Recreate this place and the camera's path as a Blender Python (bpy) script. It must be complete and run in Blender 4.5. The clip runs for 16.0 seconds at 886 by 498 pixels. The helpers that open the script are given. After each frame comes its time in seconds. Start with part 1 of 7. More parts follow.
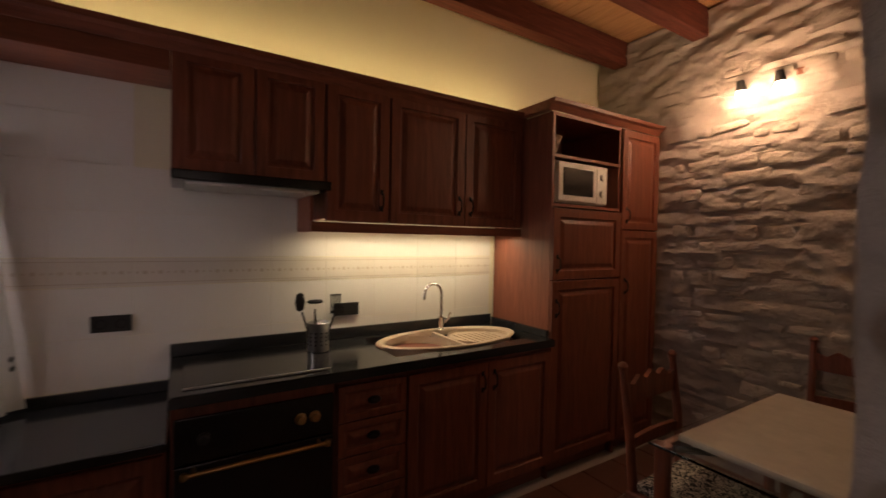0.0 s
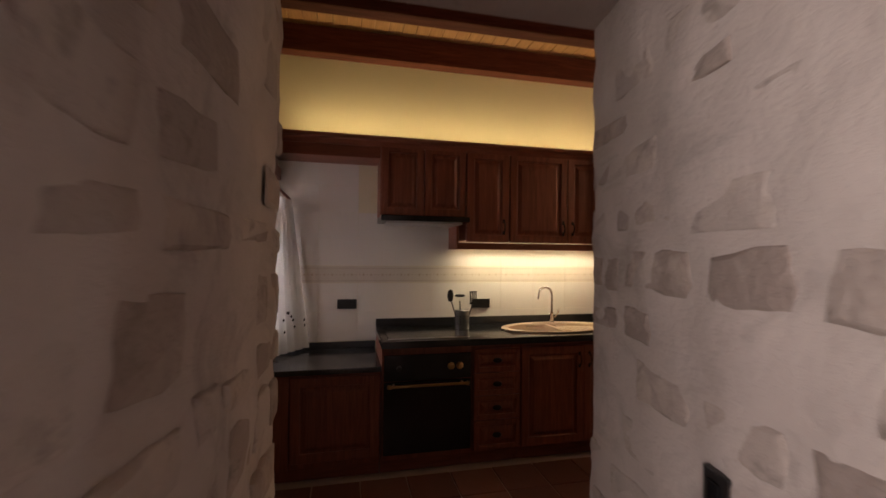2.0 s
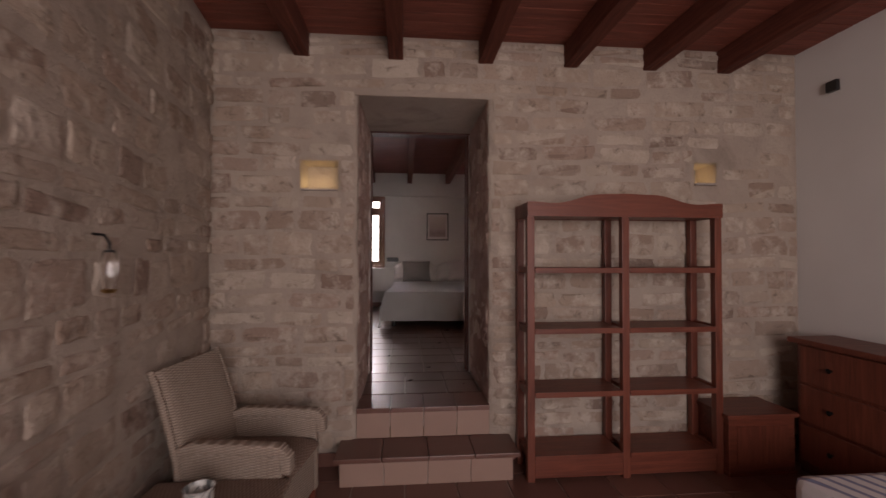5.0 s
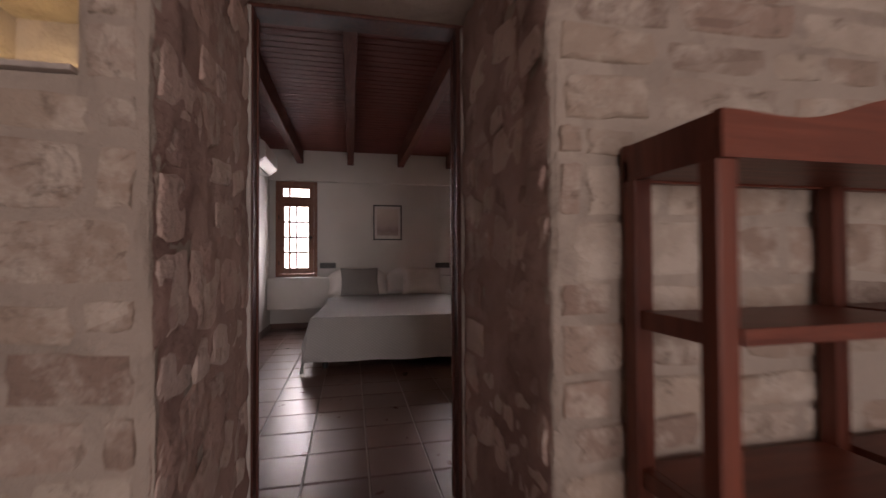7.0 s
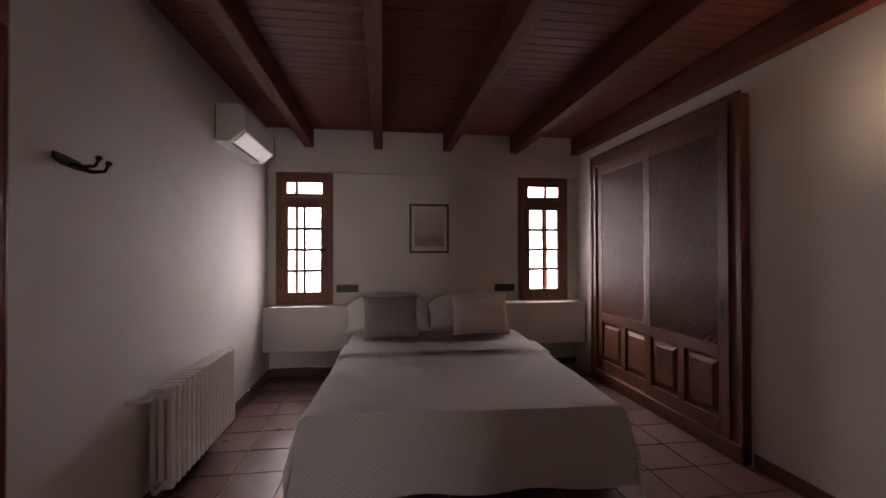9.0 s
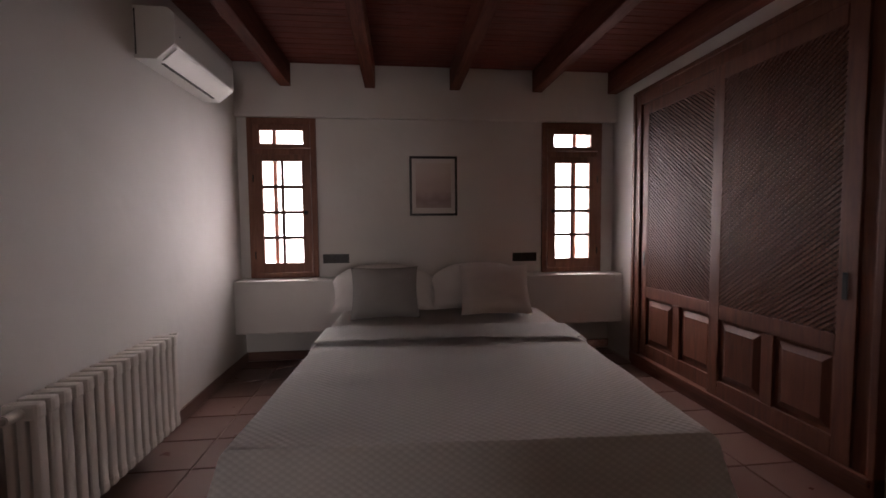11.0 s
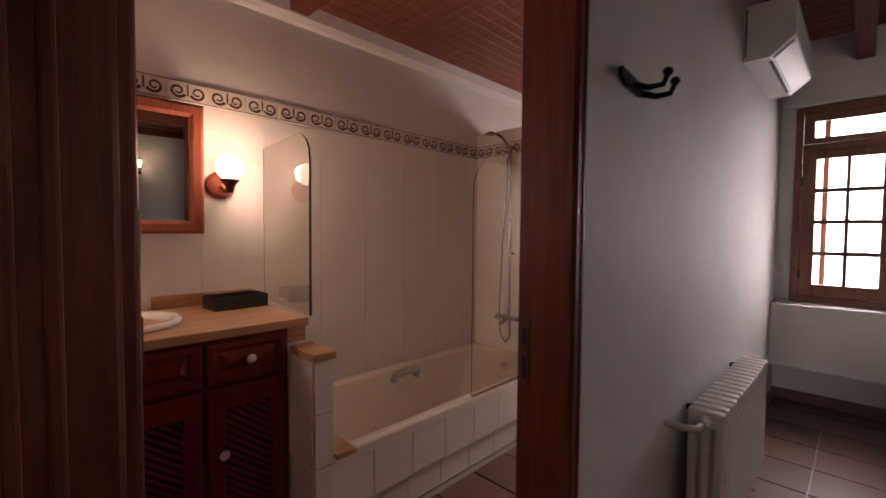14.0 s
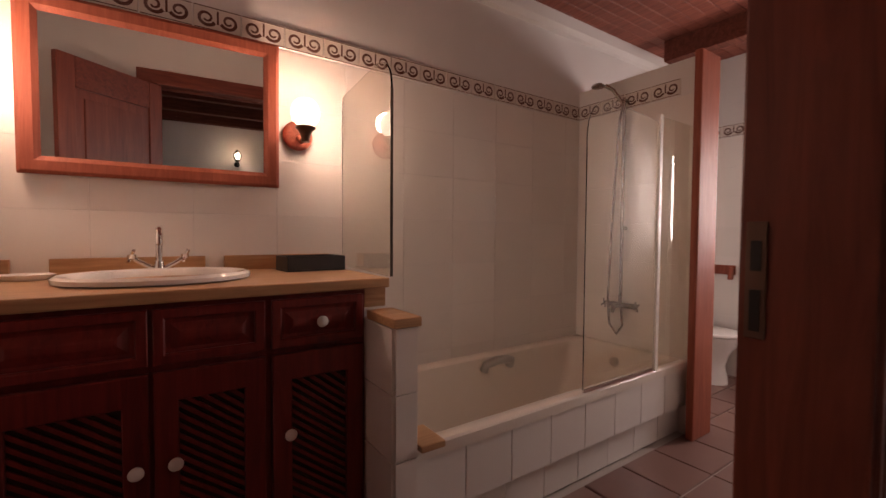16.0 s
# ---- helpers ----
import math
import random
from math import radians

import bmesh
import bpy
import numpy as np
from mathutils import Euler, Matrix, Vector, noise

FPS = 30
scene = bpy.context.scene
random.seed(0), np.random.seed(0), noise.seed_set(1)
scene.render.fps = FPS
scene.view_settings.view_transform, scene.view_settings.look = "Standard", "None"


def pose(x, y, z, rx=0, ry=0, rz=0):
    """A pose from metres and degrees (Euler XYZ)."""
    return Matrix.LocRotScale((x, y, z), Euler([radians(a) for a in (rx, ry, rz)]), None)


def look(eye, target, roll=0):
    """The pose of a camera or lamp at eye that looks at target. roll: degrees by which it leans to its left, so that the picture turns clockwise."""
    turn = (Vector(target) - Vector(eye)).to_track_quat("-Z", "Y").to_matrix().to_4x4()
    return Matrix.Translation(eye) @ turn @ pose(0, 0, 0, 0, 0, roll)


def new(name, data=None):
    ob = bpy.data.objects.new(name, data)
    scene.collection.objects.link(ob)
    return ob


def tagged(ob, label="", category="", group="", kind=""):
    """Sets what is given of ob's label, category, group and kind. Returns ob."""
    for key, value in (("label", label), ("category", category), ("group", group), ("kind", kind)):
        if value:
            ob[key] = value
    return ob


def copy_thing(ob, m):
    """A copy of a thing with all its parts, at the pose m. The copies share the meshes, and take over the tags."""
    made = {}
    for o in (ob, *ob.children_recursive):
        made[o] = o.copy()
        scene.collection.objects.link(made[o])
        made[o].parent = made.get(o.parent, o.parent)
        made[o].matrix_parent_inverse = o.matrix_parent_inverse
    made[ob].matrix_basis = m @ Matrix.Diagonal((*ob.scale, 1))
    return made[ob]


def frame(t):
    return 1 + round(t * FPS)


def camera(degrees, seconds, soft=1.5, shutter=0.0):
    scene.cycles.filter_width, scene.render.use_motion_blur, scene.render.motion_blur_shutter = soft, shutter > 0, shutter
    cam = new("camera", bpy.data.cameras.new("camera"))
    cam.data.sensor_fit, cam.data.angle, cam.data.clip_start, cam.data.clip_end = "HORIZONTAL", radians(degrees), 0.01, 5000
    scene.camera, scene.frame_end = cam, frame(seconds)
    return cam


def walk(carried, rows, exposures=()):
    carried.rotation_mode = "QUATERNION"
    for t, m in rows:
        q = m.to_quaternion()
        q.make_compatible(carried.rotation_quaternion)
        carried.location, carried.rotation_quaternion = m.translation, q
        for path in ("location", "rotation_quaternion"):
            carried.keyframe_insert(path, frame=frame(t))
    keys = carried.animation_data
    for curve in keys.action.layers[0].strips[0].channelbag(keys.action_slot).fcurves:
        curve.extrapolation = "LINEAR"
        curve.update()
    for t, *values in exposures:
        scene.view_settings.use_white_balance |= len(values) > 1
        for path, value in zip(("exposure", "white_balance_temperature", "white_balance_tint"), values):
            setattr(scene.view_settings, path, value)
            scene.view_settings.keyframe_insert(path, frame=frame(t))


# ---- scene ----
PATH = [
    (0, (-0.938, -2.807, 0.929), (-2.631, -1.742, 0.886), 1.1),
    (0.5, (-0.717, -2.864, 0.929), (-2.584, -2.147, 0.902), 0.7),
    (1, (-0.517, -2.928, 0.925), (-2.464, -2.47, 0.895), 0.7),
    (1.5, (-0.215, -2.996, 0.924), (-2.176, -2.6, 0.918), 0.9),
    (2, (0.058, -3.07, 0.918), (-1.891, -2.623, 0.943), 0.6),
    (2.5, (0.355, -3.15, 0.917), (-1.465, -2.321, 0.932), 0.6),
    (3, (0.566, -3.124, 0.916), (-0.953, -1.823, 0.933), 0.4),
    (3.5, (0.749, -3.085, 0.941), (-0.269, -1.363, 0.944), 1.1),
    (4, (0.851, -3.07, 0.95), (0.299, -1.148, 0.967), 0.9),
    (4.5, (0.858, -2.971, 0.966), (0.704, -0.977, 1.001), 0.6),
    (4.7, (0.847, -2.903, 0.963), (0.852, -0.904, 0.998), 0.3),
    (6.8, (0.935, -1.152, 1.006), (1.397, 0.794, 1.037), -0.3),
    (7, (0.929, -0.938, 1.029), (1.353, 1.016, 1.063), -0.3),
    (7.5, (0.96, -0.395, 1.1), (1.294, 1.575, 1.182), -0.1),
    (8, (0.974, 0.099, 1.166), (1.275, 2.073, 1.271), -0.3),
    (8.5, (1.01, 0.519, 1.225), (1.278, 2.5, 1.309), -0.4),
    (8.7, (0.958, 0.678, 1.273), (1.24, 2.657, 1.332), -0.2),
    (10.8, (1.178, 1.592, 1.203), (1.406, 3.576, 1.085), -0.5),
    (11, (1.137, 1.639, 1.193), (1.351, 3.624, 1.078), -0.5),
    (11.5, (1.05, 1.661, 1.213), (1.117, 3.658, 1.11), -0.3),
    (12, (0.879, 1.632, 1.249), (0.67, 3.619, 1.149), -0.0),
    (12.5, (0.769, 1.586, 1.246), (0.147, 3.486, 1.17), -0.2),
    (13, (0.546, 1.522, 1.243), (-0.472, 3.243, 1.169), 0.3),
    (13.5, (0.381, 1.478, 1.254), (-0.892, 3.018, 1.18), 0.4),
    (14, (0.257, 1.491, 1.222), (-1.15, 2.91, 1.139), 0.5),
    (14.5, (0.161, 1.542, 1.163), (-1.335, 2.867, 1.076), 0.6),
    (15, (0.064, 1.589, 1.095), (-1.491, 2.844, 0.999), 0.5),
    (15.5, (-0.01, 1.639, 1.029), (-1.609, 2.839, 0.945), 0.6),
    (16, (-0.079, 1.678, 1.0), (-1.727, 2.81, 0.932), 0.4),
]
cam = camera(92.5, 16.0, shutter=0.4)
walk(cam, [(t, look(e, g, r)) for t, e, g, r in PATH], [(0, -0.27, 6800, 24), (0.6, -0.2, 6800, 24), (1.3, -0.04, 6800, 24), (2.1, 0.02, 6800, 24), (3.0, -0.03, 6800, 24), (4.2, -0.08, 6800, 24), (4.7, -0.1, 6800, 24), (7.5, 0.0, 6800, 24), (8.0, -0.12, 6800, 24), (8.5, -0.15, 6800, 24), (11, -0.25, 6800, 24), (13, -0.2, 6800, 24), (14.5, -0.03, 6800, 24), (16, 0.1, 6800, 24)])
# ---------- light ----------
world = bpy.data.worlds.new("World")
scene.world = world
world.use_nodes = True
wn = world.node_tree.nodes
sky = wn.new("ShaderNodeTexSky")
sky.sky_type = "NISHITA"
sky.sun_disc = False
sky.sun_elevation = radians(42)
sky.sun_rotation = radians(20)
world.node_tree.links.new(sky.outputs[0], wn["Background"].inputs[0])
wn["Background"].inputs[1].default_value = 0.15

sun = new("sun", bpy.data.lights.new("sun", "SUN"))
sun.data.energy, sun.data.angle, sun.data.color = 1.2, radians(12), (1.0, 0.95, 0.88)
sun.matrix_world = pose(0, 0, 6, 48, 0, 200)


def area(name, m, w, h, watts, color, spread=180):
    lamp = new(name, bpy.data.lights.new(name, "AREA"))
    lamp.data.shape, lamp.data.size, lamp.data.size_y = "RECTANGLE", w, h
    lamp.data.energy, lamp.data.color = watts, color
    lamp.data.spread = radians(spread)
    lamp.matrix_world = m
    return lamp


def bulb(name, at, watts, color, size=0.03):
    lamp = new(name, bpy.data.lights.new(name, "POINT"))
    lamp.data.energy, lamp.data.color, lamp.data.shadow_soft_size = watts, color, size
    lamp.location = at
    return lamp


DAY = (1.0, 0.965, 0.94)
WARM = (1.0, 0.66, 0.36)
YELLOW = (1.0, 0.80, 0.36)
# daylight at the openings
area("daylight_bed_window", pose(0.17, 6.2, 1.50, -62, 0, 0), 1.1, 2.4, 125, DAY, 115)
area("daylight_bed_window", pose(2.84, 6.2, 1.50, -62, 0, 0), 1.4, 2.4, 210, DAY, 115)
area("daylight_kitchen_window", pose(-3.08, -3.735, 0.84, 90, 0, 0), 0.95, 1.34, 19, (1.0, 0.97, 0.95))
area("daylight_bathroom_window", pose(-0.7, 5.66, 1.35, -90, 0, 0), 0.48, 0.78, 20, (1.0, 0.9, 0.82))
# fill lamp added in an assumed, unseen south opening to light the living room
area("living_south_fill", pose(1.7, -5.12, 1.1, 90, 0, 0), 2.0, 2.0, 104, (1.0, 0.94, 0.88))
# lamps of the kitchen cabinets
area("cabinet_strip", pose(-3.2, -1.5, 0.945, 0, 0, 90), 1.25, 0.03, 5.5, (1.0, 0.92, 0.58))
area("cornice_strip", pose(-3.22, -2.05, 1.82, 180, 0, 90), 2.8, 0.05, 6.3, YELLOW)
for lx in (-2.235, -2.03):
    bulb("spot_bulb_light", (lx, 0.08, 1.83), 8.5, WARM)
for ly in (2.27, 1.22):
    bulb("sconce_light", (-1.96, ly, 1.53), 9.0, (1.0, 0.72, 0.52), 0.05)
bulb("bedroom_sconce_light", (3.03, 2.27, 1.95), 1.6, WARM)
bulb("niche_light", (0.27, 0.10, 1.43), 0.3, YELLOW, 0.02)
bulb("niche_light", (2.90, 0.10, 1.50), 0.2, YELLOW, 0.02)


# ---------- materials ----------
class Mat:
    def __init__(self, name, rough=0.6, metal=0.0, spec=0.5):
        self.m = bpy.data.materials.new(name)
        self.m.use_nodes = True
        self.t = self.m.node_tree
        self.b = self.t.nodes["Principled BSDF"]
        self.b.inputs["Roughness"].default_value = rough
        self.b.inputs["Metallic"].default_value = metal
        self.b.inputs["Specular IOR Level"].default_value = spec
        self.co = self.t.nodes.new("ShaderNodeTexCoord").outputs["Object"]

    def n(self, kind, **kw):
        nd = self.t.nodes.new(kind)
        for k, v in kw.items():
            nd.inputs[k.replace("_", " ")].default_value = v
        return nd

    def l(self, a, b):
        self.t.links.new(a, b)

    def mapped(self, scale):
        mp = self.n("ShaderNodeMapping")
        mp.inputs["Scale"].default_value = scale
        self.l(self.co, mp.inputs["Vector"])
        return mp.outputs[0]

    def noise(self, scale, detail=4, rough=0.55, vec=None, dist=0.0):
        nd = self.n("ShaderNodeTexNoise", Scale=scale, Detail=detail, Roughness=rough, Distortion=dist)
        self.l(vec if vec is not None else self.co, nd.inputs["Vector"])
        return nd.outputs["Fac"]

    def ramp(self, fac, stops):
        nd = self.n("ShaderNodeValToRGB")
        e = nd.color_ramp.elements
        while len(e) < len(stops):
            e.new(0.5)
        for q, (p, c) in zip(e, stops):
            q.position, q.color = p, (*c, 1)
        self.l(fac, nd.inputs[0])
        return nd.outputs[0]

    def mix(self, fac, a, b, kind="MIX"):
        nd = self.t.nodes.new("ShaderNodeMix")
        nd.data_type, nd.blend_type = "RGBA", kind
        for v, s in ((fac, 0), (a, 6), (b, 7)):
            if hasattr(v, "links"):
                self.l(v, nd.inputs[s])
            else:
                nd.inputs[s].default_value = (*v, 1) if s and not isinstance(v, float) else v
        return nd.outputs[2]

    def math(self, op, a, b):
        nd = self.t.nodes.new("ShaderNodeMath")
        nd.operation = op
        for i, v in enumerate((a, b)):
            if hasattr(v, "links"):
                self.l(v, nd.inputs[i])
            else:
                nd.inputs[i].default_value = v
        return nd.outputs[0]

    def color(self, c):
        if hasattr(c, "links"):
            self.l(c, self.b.inputs["Base Color"])
        else:
            self.b.inputs["Base Color"].default_value = (*c, 1)

    def bump(self, h, strength, dist=0.01):
        nd = self.n("ShaderNodeBump", Strength=strength, Distance=dist)
        self.l(h, nd.inputs["Height"])
        self.l(nd.outputs[0], self.b.inputs["Normal"])

    def roughness(self, fac, lo, hi):
        nd = self.n("ShaderNodeMapRange")
        nd.inputs["To Min"].default_value, nd.inputs["To Max"].default_value = lo, hi
        self.l(fac, nd.inputs["Value"])
        self.l(nd.outputs[0], self.b.inputs["Roughness"])

    def place(self):
        self.co = self.t.nodes.new("ShaderNodeNewGeometry").outputs["Position"]

    def random(self):
        return self.t.nodes.new("ShaderNodeObjectInfo").outputs["Random"]


def wood(name, dark, light, axis="z", rough=0.42, grain=1.0, spec=0.4):
    q = Mat(name, rough, 0, spec)
    s = {"x": (1.2, 16, 16), "y": (16, 1.2, 16), "z": (16, 16, 1.2)}[axis]
    v = q.mapped(tuple(a * grain for a in s))
    g = q.noise(2.2, 6, 0.62, v, 1.2)
    fine = q.noise(9.0, 3, 0.7, v)
    big = q.noise(1.3, 2)
    c = q.ramp(g, ((0.3, dark), (0.52, tuple((a + b) / 2 for a, b in zip(dark, light))), (0.72, light)))
    c = q.mix(q.math("MULTIPLY", big, 0.35), c, dark)
    c = q.mix(q.math("MULTIPLY", q.random(), 0.22), c, light)
    q.color(c)
    q.roughness(fine, rough - 0.08, rough + 0.14)
    q.bump(q.math("ADD", g, q.math("MULTIPLY", fine, 0.4)), 0.16, 0.004)
    return q.m


def plaster(name, base, stain, rough=0.85, lumps=0.25, scale=5.0, grit=0.12):
    q = Mat(name, rough, 0, 0.3)
    big = q.noise(0.9, 3)
    mid = q.noise(scale, 3, 0.5)
    fine = q.noise(60.0, 4, 0.7)
    c = q.ramp(big, ((0.35, base), (0.7, stain)))
    c = q.mix(q.math("MULTIPLY", mid, 0.25), c, stain)
    q.color(c)
    q.bump(q.math("ADD", q.math("MULTIPLY", mid, 1.0), q.math("MULTIPLY", fine, grit)), lumps, 0.1 / scale)
    return q.m


def stonework(name, cols, mortar_mix=0.3, rough=0.9, bump=0.6):
    """Stones: each object its own tint, with grain, pits and lime smeared over it."""
    q = Mat(name, rough, 0, 0.2)
    q.place()
    isl = q.t.nodes.new("ShaderNodeNewGeometry").outputs["Random Per Island"]
    r = q.math("FRACT", q.math("ADD", q.random(), isl), 0.0)
    n = len(cols)
    c = q.ramp(r, tuple((i / max(1, n - 1), k) for i, k in enumerate(cols)))
    mid = q.noise(9.0, 6, 0.65)
    fine = q.noise(70.0, 4, 0.75)
    pit = q.noise(28.0, 3, 0.6)
    lime = q.ramp(q.noise(5.5, 5, 0.7), ((0.48, (0, 0, 0)), (0.62, (1, 1, 1))))
    c = q.mix(q.math("MULTIPLY", mid, 0.5), c, tuple(x * 0.55 for x in cols[0]))
    c = q.mix(q.math("MULTIPLY", lime, mortar_mix), c, (0.54, 0.46, 0.39))
    hollow = q.ramp(q.noise(13.0, 6, 0.7, None, 0.6), ((0.56, (0, 0, 0)), (0.68, (1, 1, 1))))
    c = q.mix(q.math("MULTIPLY", hollow, 0.75), c, tuple(x * 0.42 for x in cols[0]))
    q.color(c)
    q.bump(q.math("ADD", q.math("ADD", mid, q.math("MULTIPLY", pit, 0.6)), q.math("MULTIPLY", fine, 0.25)), bump, 0.02)
    return q.m


def mortar(name, a, b, bump=0.6):
    q = Mat(name, 0.95, 0, 0.15)
    big = q.noise(1.1, 4, 0.6)
    mid = q.noise(7.0, 6, 0.65)
    fine = q.noise(55.0, 5, 0.75)
    c = q.mix(q.math("MULTIPLY", mid, 0.55), q.ramp(big, ((0.36, a), (0.66, b))), tuple(x * 0.62 for x in b))
    patch = q.ramp(q.noise(3.2, 6, 0.72, None, 0.8), ((0.53, (0, 0, 0)), (0.64, (1, 1, 1))))
    c = q.mix(q.math("MULTIPLY", patch, 0.42), c, tuple(x * 0.55 for x in b))
    q.color(c)
    q.bump(q.math("ADD", mid, q.math("MULTIPLY", fine, 0.35)), bump, 0.03)
    return q.m


def tilemat(name, a, b, rough=0.3, bump=0.08, speck=0.25):
    q = Mat(name, rough)
    q.place()
    r = q.random()
    mid = q.noise(6.0, 5, 0.6)
    fine = q.noise(45.0, 3)
    c = q.mix(r, a, b)
    c = q.mix(q.math("MULTIPLY", mid, speck), c, tuple(x * 0.5 for x in a))
    q.color(c)
    q.roughness(mid, rough - 0.03, rough + 0.07)
    q.bump(q.math("ADD", mid, q.math("MULTIPLY", fine, 0.2)), bump, 0.01)
    return q.m


def plain(name, c, rough=0.5, metal=0.0, var=0.12, bump=0.0):
    q = Mat(name, rough, metal)
    f = q.noise(14.0, 4)
    q.color(q.mix(q.math("MULTIPLY", f, var), c, tuple(x * 0.55 for x in c)))
    q.roughness(f, max(0.02, rough - 0.05), min(1, rough + 0.08))
    if bump:
        q.bump(q.noise(80.0, 3), bump, 0.004)
    return q.m


def glow(name, c, strength):
    q = Mat(name, 0.4)
    q.color(c)
    q.b.inputs["Emission Color"].default_value = (*c, 1)
    q.b.inputs["Emission Strength"].default_value = strength
    return q.m


def glassmat(name, tint=(1, 1, 1), rough=0.0):
    q = Mat(name, rough)
    q.color(tint)
    q.b.inputs["Transmission Weight"].default_value = 1.0
    q.b.inputs["IOR"].default_value = 1.45
    return q.m


def weave(name, a, b, sx, sz, rough=0.9, bump=0.6, axes=("X", "Z"), fall=False):
    q = Mat(name, rough, 0, 0.2)
    sep = q.n("ShaderNodeSeparateXYZ")
    q.l(q.co, sep.inputs[0])
    u = q.math("SINE", q.math("MULTIPLY", sep.outputs[axes[0]], sx), 0)
    along = q.math("ADD", sep.outputs[axes[1]], sep.outputs["Z"]) if fall else sep.outputs[axes[1]]
    v = q.math("SINE", q.math("MULTIPLY", along, sz), 0)
    w = q.math("MULTIPLY", u, v)
    f = q.noise(30.0, 3)
    big = q.noise(3.0, 3)
    h = q.math("ADD", q.math("MULTIPLY", w, 0.5), q.math("MULTIPLY", f, 0.5))
    c = q.ramp(h, ((0.1, a), (0.6, b)))
    q.color(q.mix(q.math("MULTIPLY", big, 0.3), c, a))
    q.bump(h, bump, 0.006)
    return q.m


KITWOOD = wood("cherry_wood", (0.105, 0.028, 0.017), (0.28, 0.09, 0.05))
KITWOOD_Y = wood("cherry_wood_along", (0.105, 0.028, 0.017), (0.28, 0.09, 0.05), "x")
BEAM = wood("beam_wood", (0.07, 0.021, 0.015), (0.19, 0.06, 0.04), "y", 0.7, 1.0, 0.15)
BOARD = wood("ceiling_board_wood", (0.15, 0.042, 0.03), (0.33, 0.105, 0.07), "x", 0.5, 1.0, 0.25)
BOARD_Y = wood("ceiling_board_kitchen", (0.34, 0.17, 0.075), (0.60, 0.34, 0.16), "x", 0.5)
BOARD_DARK = wood("dark_ceiling_board", (0.105, 0.028, 0.022), (0.26, 0.075, 0.057), "x", 0.6, 1.0, 0.2)
DOORWOOD = wood("door_wood", (0.09, 0.019, 0.012), (0.25, 0.064, 0.038), "z", 0.38)
WINWOOD = wood("window_wood", (0.11, 0.04, 0.025), (0.26, 0.105, 0.06), "z", 0.5)
SHELFWOOD = wood("shelf_wood", (0.085, 0.021, 0.013), (0.225, 0.064, 0.036), "z", 0.4)
WARDWOOD = wood("wardrobe_wood", (0.06, 0.02, 0.012), (0.17, 0.058, 0.032), "z", 0.45, 1.0, 0.3)
OAK = wood("worktop_wood", (0.34, 0.17, 0.08), (0.60, 0.36, 0.19), "y", 0.35)
WHITEWALL = plaster("white_plaster", (0.72, 0.70, 0.68), (0.64, 0.61, 0.59))
BEDWALL = plaster("grey_white_plaster", (0.69, 0.675, 0.655), (0.59, 0.575, 0.555), 0.7, 0.38, 2.4, 0.01)
KITWALL = plaster("cream_plaster", (0.74, 0.68, 0.50), (0.68, 0.62, 0.45))
LIMEPLASTER = plaster("rough_lime_plaster", (0.55, 0.485, 0.43), (0.41, 0.35, 0.305), 0.95, 0.8, 7.0, 0.1)
MORTAR = mortar("lime_mortar", (0.53, 0.445, 0.375), (0.42, 0.34, 0.285), 0.9)
MORTAR_LIGHT = mortar("lime_wash_mortar", (0.59, 0.525, 0.475), (0.47, 0.405, 0.365), 0.45)
MORTAR_DARK = mortar("brown_reveal_mortar", (0.54, 0.38, 0.325), (0.31, 0.188, 0.158), 1.0)
MORTAR_KIT = mortar("grey_kitchen_mortar", (0.56, 0.485, 0.42), (0.45, 0.385, 0.335), 0.9)
STONE = stonework("sandstone", ((0.40, 0.30, 0.235), (0.55, 0.465, 0.385), (0.33, 0.235, 0.185), (0.47, 0.375, 0.30), (0.38, 0.27, 0.22), (0.57, 0.485, 0.405), (0.27, 0.185, 0.15), (0.45, 0.345, 0.275), (0.52, 0.42, 0.34), (0.21, 0.145, 0.12)), 0.8, bump=1.0)
STONE_PALE = stonework("lime_washed_stone", ((0.52, 0.455, 0.405), (0.27, 0.21, 0.18), (0.54, 0.475, 0.425), (0.30, 0.235, 0.20), (0.50, 0.435, 0.385)), 0.45, bump=0.6)
STONE_RED = stonework("reddish_reveal_stone", ((0.54, 0.365, 0.305), (0.64, 0.49, 0.42), (0.30, 0.185, 0.16), (0.56, 0.385, 0.32), (0.70, 0.57, 0.50), (0.42, 0.27, 0.23)), 0.5, bump=1.0)
STONE_KIT = stonework("rough_kitchen_stone", ((0.52, 0.445, 0.375), (0.58, 0.505, 0.43), (0.46, 0.39, 0.335)), 0.5, bump=1.0)
TERRA = tilemat("terracotta_tile", (0.135, 0.06, 0.045), (0.185, 0.085, 0.062), 0.32)
TERRA_BED = tilemat("dark_terracotta_tile", (0.115, 0.06, 0.048), (0.15, 0.08, 0.064), 0.27, 0.025, 0.15)
TERRA_BATH = tilemat("bath_floor_tile", (0.175, 0.09, 0.075), (0.23, 0.125, 0.10), 0.35)
STEPTILE = tilemat("step_tile", (0.30, 0.185, 0.145), (0.36, 0.235, 0.185), 0.5)
GROUT = plain("tile_grout", (0.42, 0.36, 0.32), 0.9)
GROUT_W = plain("white_grout", (0.72, 0.67, 0.62), 0.9)
WTILE = tilemat("white_glazed_tile", (0.76, 0.71, 0.66), (0.80, 0.75, 0.70), 0.16, 0.05, 0.06)
KTILE = tilemat("cream_kitchen_tile", (0.71, 0.67, 0.61), (0.73, 0.69, 0.63), 0.42, 0.03, 0.06)
